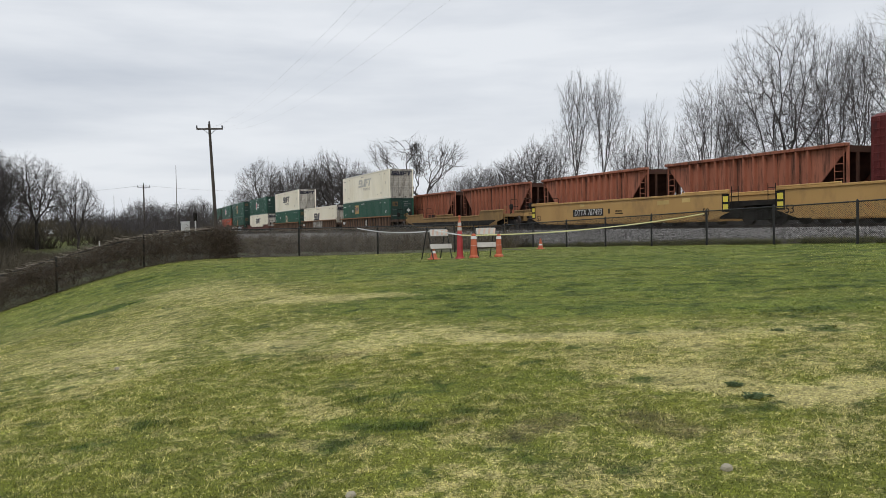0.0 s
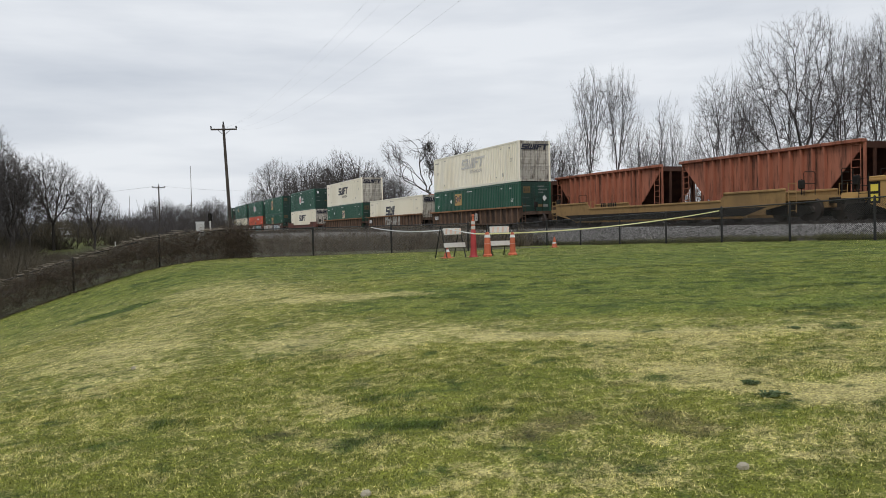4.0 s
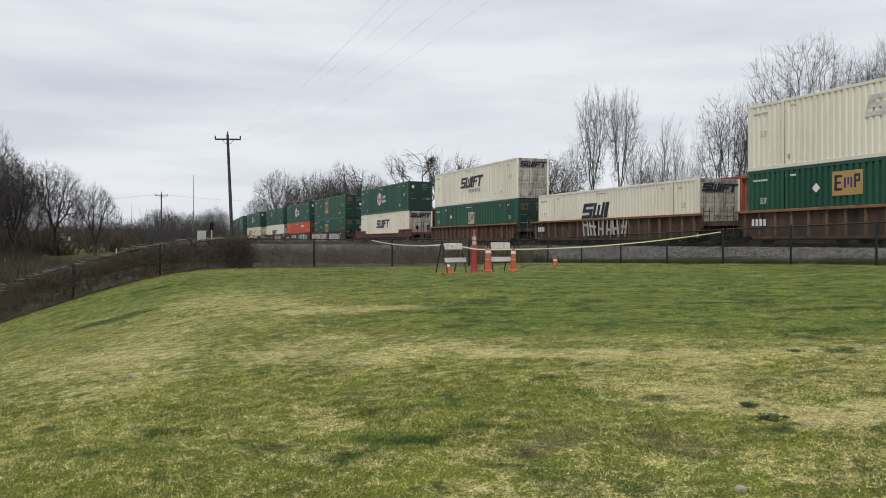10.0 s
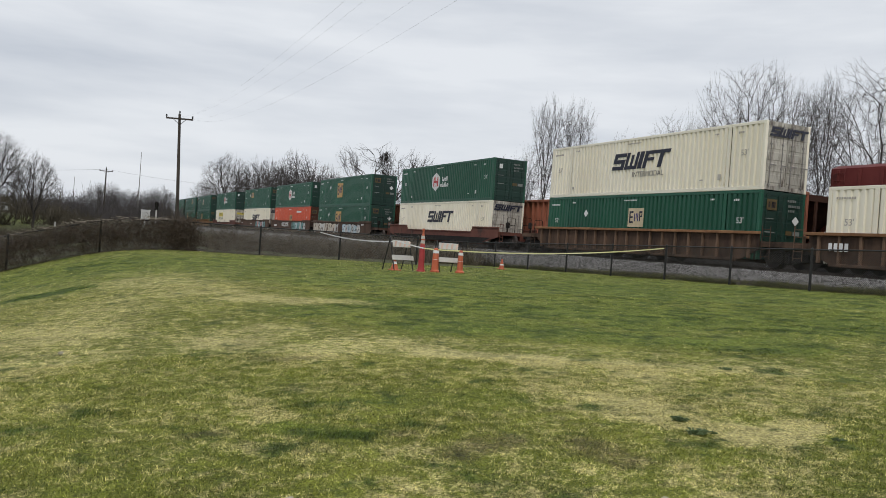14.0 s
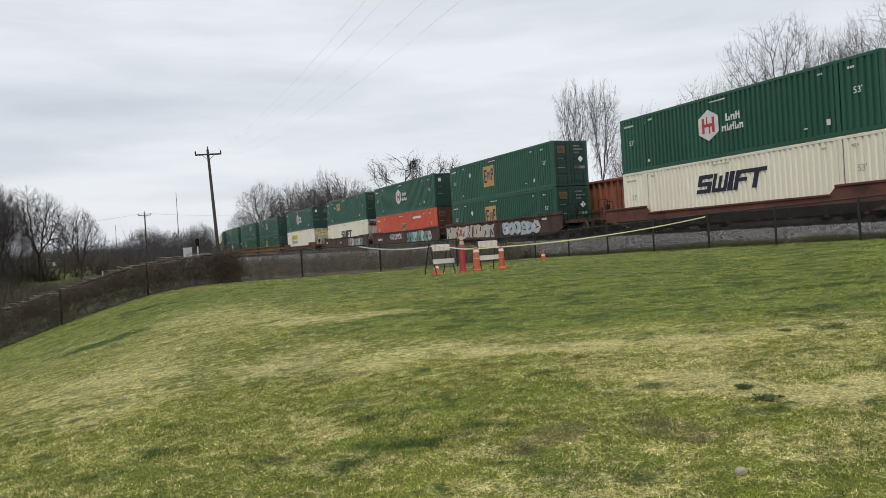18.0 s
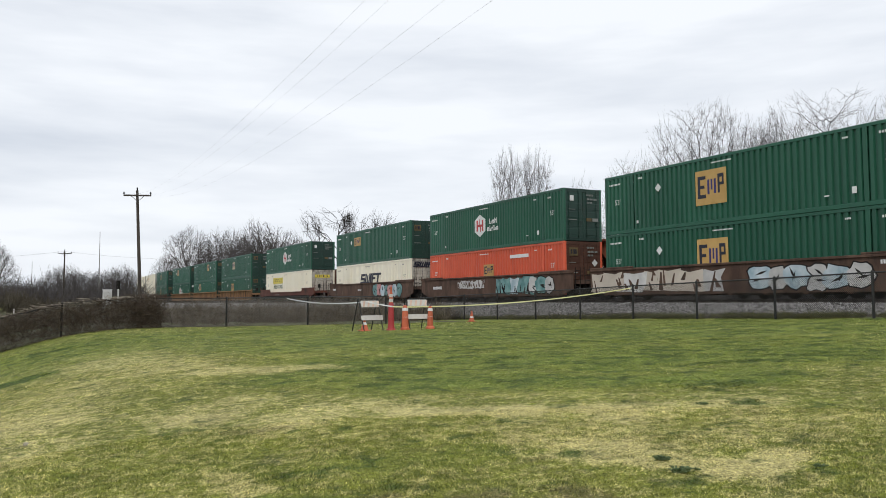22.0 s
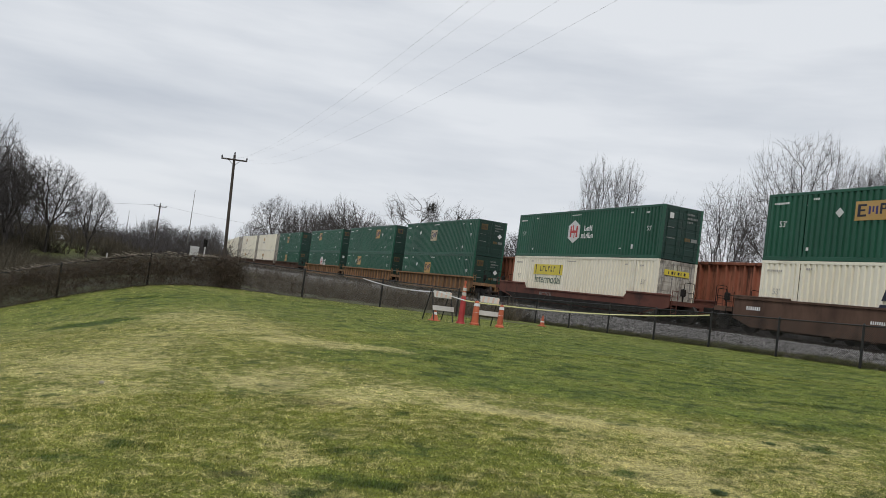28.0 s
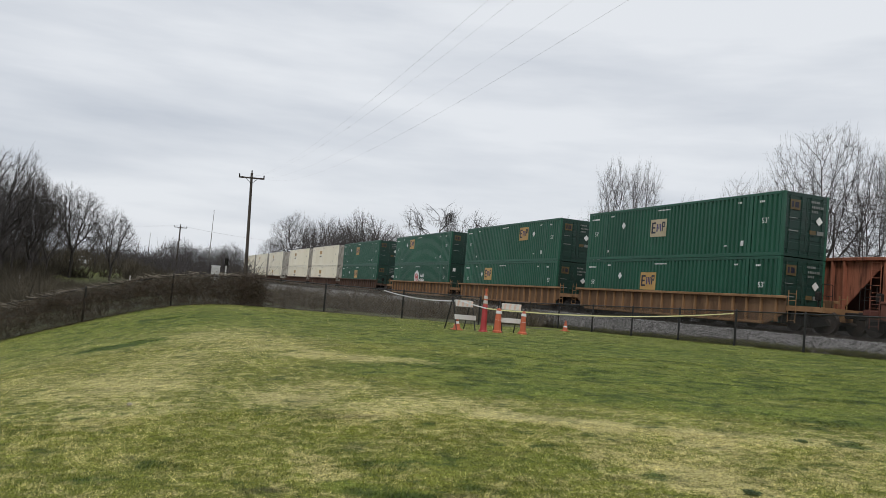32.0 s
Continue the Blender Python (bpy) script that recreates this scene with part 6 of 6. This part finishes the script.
def mast(x, y, h, r, label):
    m = thing("antenna_mast", label, "antenna mast", "antenna masts", pose(x, y, -0.4))
    part("mast", Shape().tube([(0, 0, 0), (0, 0, h * 0.5), (0, 0, h)], [r, r * 0.8, r * 0.4], 8), M_WIRE, m)
    part("footing", Shape().chamfer(-0.3, 0.3, -0.3, 0.3, 0, 0.3, 0.03), M_GREYBOX, m)


mast(13.42, 148.0, 14.0, 0.09, "slender grey lattice-thin antenna mast in the distance")
mast(3.7, 170.0, 9.7, 0.08, "slender grey pole in the distance")


def signal_cabinet():
    c = thing("signal_cabinet", "pale grey trackside signal cabinet beside the railway", "cabinet", m=pose(9.17, 92, 0.1))
    part("body", Shape().chamfer(-0.42, 0.42, -0.4, 0.4, 0, 2.75, 0.03), M_GREYBOX, c)
    part("roof", Shape().chamfer(-0.48, 0.48, -0.46, 0.46, 2.75, 2.84, 0.02), M_GREYBOX, c)
    part("door", Shape().chamfer(-0.34, 0.34, -0.43, -0.4, 0.7, 2.6, 0.01), M_GREYBOX, c)
    s = thing("railway_signal", "black-hooded railway signal on a pale mast", "railway signal", m=pose(10.7, 96, 0.3))
    part("mast", Shape().tube([(0, 0, 0), (0, 0, 3.0)], 0.08, 8), M_GREYBOX, s)
    part("head", Shape().chamfer(-0.2, 0.2, -0.1, 0.12, 2.75, 3.65, 0.06), M_BLACK, s)
    for z in (2.98, 3.38):
        part("hood", Shape().tube([(0, -0.32, z), (0, -0.08, z)], 0.13, 10), M_BLACK, s)


signal_cabinet()

# ---- trees ----
def grow(seed, blobs, trunk, tips=2200, step=(0.32, 0.48), wiggle=0.042, stems=1, lean=0.05, tip=0.0031, arch=0.0):
    """A bare tree 10 m high. Its twig ends fill the masses of the crown; from the trunk upwards the wood parts again and again towards
    the ends that lie in one direction, so that every limb serves its own share of the crown.
    blobs: middle, half width and half height of each mass. Returns places, parents and radii."""
    rng = np.random.default_rng(seed)
    ends = []
    share = np.array([b[3] ** 2 * b[4] for b in blobs])
    for (cx, cy, cz, w, h), k in zip(blobs, np.maximum(20, tips * share / share.sum()).astype(int)):
        d = rng.normal(0, 1, (k, 3))
        d /= np.linalg.norm(d, axis=1, keepdims=True)
        lobes = 1 + 0.1 * np.sin(3.1 * np.arctan2(d[:, 1], d[:, 0]) + 5 * d[:, 2] + seed) + 0.09 * np.sin(6.7 * d[:, 0] + 4.3 * d[:, 2] + 2 * seed)
        ends.append(np.array([cx, cy, cz]) + d * (rng.random(k) ** 0.4 * lobes)[:, None] * np.array([w, w, h]))
    ends = np.concatenate(ends)
    ends = ends[ends[:, 2] > trunk]
    pos, par, load, work = [], [], [], []

    def add(p, i, n):
        pos.append(p), par.append(i), load.append(n)
        return len(pos) - 1

    groups = [np.arange(len(ends))] if stems == 1 else [np.where((np.arctan2(ends[:, 1], ends[:, 0]) % (2 * math.pi) // (2 * math.pi / stems)) == k)[0] for k in range(stems)]
    for g in groups:
        c = ends[g].mean(0) * np.array([1, 1, 0])
        off = 0.12 * c if stems > 1 else np.zeros(3)
        i = add(off + np.array([0, 0, -0.3]), -1, len(g))
        for q in (0.35, 0.7, 1.0):
            i = add(off + np.array([0, 0, trunk * q]) + (0.22 * q * c if stems > 1 else np.array([math.cos(seed), math.sin(seed), 0]) * lean * trunk * q) + rng.normal(0, 0.03, 3), i, len(g))
        work.append((g, i, 0))
    while work:
        g, i, depth = work.pop()
        p = pos[i]
        v = ends[g] - p
        far = np.linalg.norm(v, axis=1)
        if len(g) <= 2 or far.max() < 0.35:
            for e in g:
                add(ends[e], i, 1)
            continue
        u = v / np.maximum(far, 1e-6)[:, None]
        axis = np.linalg.eigh(np.cov(u.T))[1][:, 2]
        q = u @ axis + rng.normal(0, 0.02, len(g))
        # a long shoot beside a short one: near ends and far ends part too
        cut = np.quantile(q, rng.uniform(0.3, 0.7))
        for h in (g[q <= cut], g[q > cut]):
            if not len(h):
                continue
            c = ends[h].mean(0)
            L = np.linalg.norm(c - p)
            f = rng.uniform(*step) * (0.5 if depth < 2 else 1.0)
            n = p + (c - p) * f + rng.normal(0, wiggle, 3) * L * f * 2 + np.array([0, 0, arch * L * f])
            j = i
            if L * f > 0.7:
                j = add(p + (n - p) * 0.5 + rng.normal(0, wiggle * 0.5, 3) * L * f, i, len(h))
            work.append((h, add(n, j, len(h)), depth + 1))
    pos = np.array(pos)
    pos *= 10.0 / np.quantile(pos[:, 2], 0.998)
    return pos, np.array(par), tip * np.array(load, float) ** 0.42


def tree_kind(seed, label, blobs, trunk, twig=0.0028, shoots=2, reach=(0.12, 0.32), ivy=0.0, **kw):
    pos, par, rad = grow(seed, blobs, trunk, **kw)
    rng = np.random.default_rng(seed + 500)
    t = thing("tree", label, "tree", "bare trees")
    s = Shape()
    sub = np.where(par >= 0)[0]
    for i in sub:
        if rad[i] > 0.04:
            s.tube([pos[par[i]], pos[i]], [min(rad[par[i]], rad[i] * 1.3), rad[i]], 7, cap=False)
    part("trunk", s, M_BARK, t)
    thin = sub[rad[sub] <= 0.04]
    end = rad[thin] < rad.min() * 1.01
    v, f = strands(pos[par[thin]], pos[thin], np.minimum(rad[par[thin]], rad[thin] * 1.3), np.where(end, 0.0015, rad[thin]))
    f = np.concatenate([f[:, :3], f[:, [0, 2, 3]]])
    # fine shoots that taper to a point
    src = np.repeat(thin[rad[thin] < 0.02], shoots)
    k = len(src)
    d = pos[src] - pos[par[src]]
    d /= np.maximum(np.linalg.norm(d, axis=1, keepdims=True), 1e-6)
    a = pos[par[src]] + (pos[src] - pos[par[src]]) * rng.uniform(0.1, 1.0, (k, 1))
    d = d + rng.normal(0, 0.42, (k, 3))
    b = a + d * rng.uniform(*reach, (k, 1))
    v2, _ = strands(a, b, np.full(k, twig), np.zeros(k))
    v2 = v2.reshape(-1, 6, 3)[:, :4].reshape(-1, 3)
    f2 = (len(v) + np.arange(k) * 4)[:, None, None] + np.array([[0, 1, 3], [1, 2, 3], [2, 0, 3]])[None]
    part("crown", big_mesh("crown", np.concatenate([v, v2]), np.concatenate([f, f2.reshape(-1, 3)]), M_TWIG), None, t)
    if ivy:
        # a mass of creeper hanging on the middle limbs
        z = rng.uniform(5.9, 8.9, 900)
        c = np.column_stack([rng.normal(0, 0.32, 900) * (1.2 - 0.6 * np.sin(z * 3.1)) + 0.2 * np.sin(z * 2.2), rng.normal(0, 0.25, 900), z]) * np.array([ivy, ivy, 1])
        w = rng.normal(0, 1, (900, 3)) * np.array([0.14, 0.14, 0.26])
        v, f = strands(c, c + w, np.full(900, 0.017), np.full(900, 0.006))
        part("creeper", big_mesh("creeper", v, f, M_IVY), None, t, "dark creeper in the crown")
    return t


def plant(kind, x, y, s, turn, z=None):
    return copy_thing(kind, Matrix.Translation((x, y, land1(x, y) if z is None else z)) @ Matrix.Rotation(radians(turn), 4, "Z") @ Matrix.Scale(s, 4))


def plant_at(kind, az, r, top, turn):
    """Plant a tree in a direction, at a distance, so tall that its top stands at an angle over the eye."""
    x, y = r * math.sin(radians(az)), r * math.cos(radians(az))
    z = land1(x, y)
    plant(KINDS[kind], x, y, (r * math.tan(radians(top)) + 1.6 - z) / 10.0, turn, z)


M_IVY = stems("dark_creeper", (0.02, 0.018, 0.014), (0.06, 0.052, 0.042))
KINDS = [tree_kind(21, "tall bare deciduous tree with a narrow upright crown", [(0.1, 0, 7.6, 1.25, 2.4), (0, 0, 5.4, 0.9, 1.9)], 2.8, tips=1050),
         tree_kind(22, "large bare deciduous tree with limbs fanning into a twiggy crown", [(0, 0, 5.6, 3.4, 4.4)], 1.3, tips=4000),
         tree_kind(23, "broad bare deciduous tree with dark spreading limbs", [(-1.2, 0, 6.2, 2.3, 2.8), (1.3, 0.4, 6.8, 2.2, 3.2), (0, -1.0, 5.2, 2.6, 2.6)], 1.9, 0.0085, tips=2300, tip=0.0085, wiggle=0.09),
         tree_kind(24, "slim bare young tree with upright branches", [(0.2, 0, 6.0, 1.5, 3.9)], 1.8, tips=1100, lean=0.1),
         tree_kind(25, "crooked bare tree with twisted limbs and a mass of creeper", [(0, 0, 8.4, 1.2, 1.5), (-3.2, 0, 7.7, 1.7, 1.9), (0.9, 1.0, 6.4, 1.0, 1.2)], 3.6, 0.006, tips=300, tip=0.009, wiggle=0.16, shoots=1, ivy=1.0),
         tree_kind(26, "bare deciduous tree with low limbs and an uneven rounded crown", [(-0.6, 0, 6.2, 2.4, 3.8), (1.2, 0.5, 5.4, 2.2, 3.2)], 1.2, tips=2800),
         tree_kind(27, "bare tree with a rounded lacy crown", [(0, 0, 6.0, 3.3, 4.0)], 1.9, 0.006, tips=2800, tip=0.0056, wiggle=0.055),
         tree_kind(28, "crooked bare tree with few twisted limbs", [(1.6, 0, 8.0, 2.3, 1.9), (-0.8, 0.4, 7.0, 1.1, 1.2)], 4.0, 0.006, tips=360, tip=0.0085, wiggle=0.16, shoots=1, lean=0.15),
         tree_kind(29, "large bare deciduous tree with a high domed twiggy crown", [(0.5, 0, 6.0, 3.0, 4.0), (-1.5, 0.5, 4.6, 1.8, 2.8)], 1.7, tips=4200),
         tree_kind(30, "bare tree with a wide rounded crown of fine twigs", [(0, 0, 6.2, 3.7, 3.8)], 2.0, 0.0062, tips=3000, tip=0.006, wiggle=0.055)]
# kind, angle from the line of the railway, distance, angle of the top, turn
for k, (kind, az, r, top) in enumerate([
        # behind the near hopper cars
        (8, 46.4, 65, 13.3), (5, 49.3, 64, 11.5), (0, 51.1, 62, 12.5), (1, 54.0, 60, 13.0), (5, 41.9, 64, 10.0), (3, 43.3, 63, 9.6), (8, 58.5, 60, 12.5), 
        # the pair of upright trees and the low growth round them
        (0, 33.0, 80, 10.95), (0, 35.0, 80, 10.85), (6, 30.2, 86, 6.2), (5, 31.6, 82, 7.2), (3, 36.4, 76, 7.8), (3, 38.2, 74, 8.6), (3, 39.6, 73, 6.6), (6, 28.4, 92, 5.2), (6, 37.2, 78, 5.6),
        # crooked trees and low trees beyond
        (4, 21.6, 126, 6.9), (7, 22.8, 122, 6.6), (6, 26.0, 112, 4.6), (9, 27.4, 106, 4.7), (6, 24.8, 118, 4.2), (6, 19.4, 140, 4.0), (3, 22.9, 130, 4.4),
        # the dome-crowned group in the bend
        (9, 10.9, 240, 5.1), (6, 12.9, 232, 4.9), (2, 14.2, 222, 5.05), (2, 16.2, 195, 5.7), (6, 15.1, 215, 4.9), (6, 17.7, 188, 4.75), (6, 12.0, 225, 4.0), (1, 14.7, 205, 4.5), (9, 18.6, 170, 4.3), (6, 9.4, 262, 3.2), (6, 16.7, 180, 4.3), (6, 13.5, 200, 4.0)]):
    plant_at(kind, az, r, top, -az if kind in (4, 7) else 47 * k + 13)
# beyond the vine-covered fence, and the belt on the horizon
for k, (kind, az, r, top) in enumerate([(6, -0.95, 88, 3.9), (3, -2.0, 92, 3.5), (9, -3.4, 90, 5.15), (8, -4.8, 88, 5.3), (2, -5.7, 82, 5.6), (8, -6.7, 80, 5.7), (2, -8.1, 74, 7.0), (9, -10.1, 66, 6.6),
                                        (2, -11.6, 62, 6.9), (9, -13.4, 62, 7.2), (2, -15.2, 62, 7.8), (6, -17.0, 60, 8.0), (2, -19.0, 60, 8.0), (6, -5.4, 98, 4.4), (6, -8.9, 90, 5.2),
                                        (6, -11.4, 82, 5.8), (2, -14.3, 76, 6.3), (2, -7.3, 88, 4.9), (5, -9.3, 80, 4.6), (6, -12.4, 74, 5.0),
                                        (6, 1.8, 170, 1.6), (6, 2.6, 180, 2.3), (9, 3.2, 165, 2.45), (6, 3.9, 175, 2.2), (9, 4.6, 168, 2.1), (6, 5.3, 178, 2.2), (6, 6.0, 165, 2.3), (9, 6.6, 172, 2.5), (6, 7.05, 180, 2.2), (6, 3.5, 160, 1.9), (6, 5.0, 158, 1.8), (6, 6.3, 156, 1.8)]):
    plant_at(kind, az, r, top, 61 * k)
for t in KINDS:
    for o in (*t.children_recursive, t):
        bpy.data.objects.remove(o)


def brush(name, label, count, place, height, seed, mat, rays=40, thick=0.012):
    """Dead bushes: fans of dry stems."""
    rng = np.random.default_rng(seed)
    c = np.array([place(rng) for _ in range(count)])
    base = np.repeat(np.column_stack([c[:, 0], c[:, 1], land(c[:, 0], c[:, 1])]), rays, 0)
    h = np.repeat(height * rng.uniform(0.5, 1.25, count), rays)
    n = len(base)
    base = base + rng.normal(0, 1, (n, 3)) * np.array([0.5, 0.5, 0]) * h[:, None] * 0.5
    d = rng.normal(0, 1, (n, 3)) * np.array([0.6, 0.6, 0.0]) + np.array([0, 0, 1.0])
    mid = base + d * (h * rng.uniform(0.35, 0.7, n))[:, None]
    d2 = d + rng.normal(0, 0.5, (n, 3))
    tip = mid + d2 * (h * rng.uniform(0.2, 0.5, n))[:, None]
    r = thick * rng.uniform(0.6, 1.4, n)
    v, f = strands(np.concatenate([base, mid]), np.concatenate([mid, tip]), np.concatenate([r, r * 0.7]), np.concatenate([r * 0.7, r * 0.35]))
    tagged(new(name, big_mesh(name, v, f, mat)), label, "brush", kind="stuff")


def polar(a0, a1, r0, r1):
    def f(rng):
        a, r = radians(rng.uniform(a0, a1)), rng.uniform(r0, r1)
        return r * math.sin(a), r * math.cos(a)
    return f


brush("dead_brush", "dark brown dead brush in the hollow beyond the vine-covered fence", 380, polar(-18, -4.4, 40, 96), 1.15, 31, M_BRUSH, 50, 0.016)
brush("dead_brush", "low dead brush before the meadow", 150, polar(-4.4, 5, 40, 76), 0.75, 40, M_BRUSH, 50, 0.014)
brush("dead_brush", "distant belt of bare scrub along the horizon", 300, polar(-16, 9, 150, 330), 4.0, 32, M_BRUSH, 40, 0.05)
brush("trackside_brush", "leafless scrub behind the second track", 430, lambda g: (g.uniform(39, 48), g.uniform(26, 240)), 3.7, 33, M_TWIG, 60, 0.016)
brush("dead_brush", "grey-brown scrub in the middle distance", 200, polar(-18, 7, 90, 150), 1.8, 34, M_BRUSH, 40, 0.03)
brush("dead_weeds", "tall dry brown weeds between the fence and the railway", 380, lambda g: (g.uniform(5, 20.5), g.uniform(34, 70)), 0.85, 35, M_DRYWEED, 40, 0.012)
brush("thicket", "dense dark thicket beside the railway curve", 230, polar(0.5, 7.1, 140, 185), 3.5, 36, M_TWIG, 60, 0.035)
brush("thicket", "dark undergrowth among the bare trees", 130, polar(-20, -5.0, 92, 130), 3.2, 37, M_TWIG, 60, 0.03)
brush("verge_grass", "rough grass and weeds along the foot of the fence", 700, lambda g: (g.uniform(19.9, 21.1), g.uniform(6, 42)), 0.16, 38, M_VERGE, 40, 0.004)
brush("undergrowth", "dark leafless undergrowth at the foot of the embankment", 420, lambda g: (g.uniform(36.5, 39.5), g.uniform(8, 130)), 0.95, 39, M_TWIG, 40, 0.014)

# ---- small things on the lawn and in the distance ----
def weed(x, y, size, label, seed):
    """A low dark rosette of leaves."""
    w = thing("weed_clump", label, "weed", "weed clumps", pose(x, y, land1(x, y)))
    rng = random.Random(seed)
    s = Shape()
    for k in range(46):
        a, r, h = rng.uniform(0, 6.283), size * rng.uniform(0.4, 1.0), size * rng.uniform(0.15, 0.45)
        cx, cy = rng.gauss(0, size * 0.35), rng.gauss(0, size * 0.2)
        c, q = math.cos(a), math.sin(a)
        wd = size * 0.09
        s.face((cx - q * wd * 0.4, cy + c * wd * 0.4, 0), (cx + q * wd * 0.4, cy - c * wd * 0.4, 0), (cx + c * r * 0.6 + q * wd, cy + q * r * 0.6 - c * wd, h), (cx + c * r, cy + q * r, h * 0.75), (cx + c * r * 0.6 - q * wd, cy + q * r * 0.6 + c * wd, h))
    part("leaves", s, M_WEEDLEAF, w)


M_WEEDLEAF = surface("dark_weed_leaf", (0.1, 0.15, 0.06), (0.16, 0.215, 0.1), 6.0, 0.6)
weed(4.5, 4.76, 0.075, "dark green weed clump in the dry turf", 1)
weed(4.37, 4.42, 0.105, "broad dark green weed clump in the dry turf", 2)
weed(6.6, 6.35, 0.06, "dark weed in the turf", 5)
weed(5.2, 3.9, 0.05, "dark green weed clump in the dry turf", 7)


def stone(x, y, r, seed):
    rng = random.Random(seed)
    s = thing("stone", "small pale grey stone lying in the grass", "stone", "stones in the lawn", pose(x, y, land1(x, y), 0, 0, rng.uniform(0, 360)))
    bm = bmesh.new()
    bmesh.ops.create_icosphere(bm, subdivisions=2, radius=r)
    for v in bm.verts:
        v.co *= 1 + 0.25 * noise.noise(v.co * (1.6 / r) + Vector((seed, 0, 0)))
        v.co.z = v.co.z * 0.75 + r * 0.3
    me = bpy.data.meshes.new("stone")
    bm.to_mesh(me)
    bm.free()
    me.materials.append(M_STONEPALE)
    part("rock", me, None, s)


M_STONEPALE = surface("pale_lawn_stone", (0.3, 0.27, 0.2), (0.5, 0.46, 0.36), 12.0, 0.9)
stone(3.17, 3.42, 0.034, 3)
stone(1.25, 4.2, 0.03, 5)
stone(0.2, 9.8, 0.03, 8)


def far_car(x, y, turn, paint, label):
    """A car on the distant road."""
    c = thing("car", label, "car", "cars on the distant road", pose(x, y, land1(x, y) + 0.02, 0, 0, turn))
    body = [(-2.2, 0.35), (2.2, 0.35), (2.25, 0.7), (1.9, 0.88), (1.0, 0.95), (0.45, 1.4), (-0.95, 1.42), (-1.6, 0.98), (-2.15, 0.9), (-2.25, 0.6)]
    part("body", Shape().prism([(a, b) for a, b in body], "y", -0.85, 0.85), paint, c)
    part("windows", Shape().prism([(0.85, 0.98), (0.42, 1.34), (-0.9, 1.36), (-1.4, 1.0)], "y", -0.86, 0.86), M_GLASS, c)
    for a in (-1.35, 1.4):
        for q in (-0.8, 0.8):
            part("wheel", Shape().tube([(a, q - 0.1, 0.32), (a, q + 0.1, 0.32)], 0.32, 14), M_BLACK, c)


M_GLASS = surface("dark_car_glass", (0.02, 0.022, 0.025), (0.03, 0.033, 0.036), 2.0, 0.1)
M_CARWHITE = surface("white_car_paint", (0.75, 0.75, 0.75), (0.8, 0.8, 0.8), 1.0, 0.25)
road = Shape()
for k in range(24):
    x0, x1 = -60 + k * 3.0, -57 + k * 3.0
    ya, yb = 136 + 0.12 * x0, 136 + 0.12 * x1
    road.face((x0, ya - 3, land1(x0, ya - 3) + 0.25), (x1, yb - 3, land1(x1, yb - 3) + 0.25), (x1, yb + 3, land1(x1, yb + 3) + 0.3), (x0, ya + 3, land1(x0, ya + 3) + 0.3))
tagged(part("road", road, surface("distant_asphalt", (0.1, 0.1, 0.1), (0.15, 0.15, 0.145), 0.8, 0.9)), "grey asphalt road in the distance beyond the hollow", "road", kind="structure")
far_car(-6.0, 135.0, 7, M_CARWHITE, "white car on the distant road")


def marker(x, y, h, label):
    m = thing("marker_stake", label, "marker stake", "marker stakes", pose(x, y, land1(x, y)))
    part("stake", Shape().chamfer(-0.06, 0.06, -0.03, 0.03, 0, h * 0.8, 0.01), M_BOARD, m)


for x, y, h in ((-11.4, 68, 1.3), (-7.6, 70, 1.2), (0.45, 88, 1.2), (8.4, 120, 1.6)):
    marker(x, y, h, "white wooden marker stake in the brush")


# ---- what moves ----
def along(t):
    """How far the train's datum lies down the line at t seconds: it gathers speed slowly."""
    return ((-5.0795e-05 * t - 2.18473e-02) * t - 6.072549) * t + 75.4657


def motions():
    """The train rolls past, each car and container on its own keys."""
    times = [float(t) for t in range(0, 33)]
    for c, u, half in CARS:
        walk(c, [(t, on_line(u + along(t), RAIL_Z, half)) for t in times])
    for c, u, z in CARGO:
        # each container rides in the car that carries it
        _, mid, half = min(CARS, key=lambda k: max(0.0, abs(k[1] - u) - k[2]))
        walk(c, [(t, on_line(mid + along(t), RAIL_Z, half) @ Matrix.Translation((0, u - mid, z - RAIL_Z))) for t in times])
    # wheels: 0.96 m across, turned by the distance rolled, in steps of at most 80 degrees
    turns, t = [], 0.0
    while t < 32.0:
        turns.append(t)
        t += 0.095
    turns.append(32.0)
    for ws, a in WHEELS:
        walk(ws, [(t, pose(0, a, 0.48, math.degrees((along(t) - along(0)) / -0.48))) for t in turns])


motions()
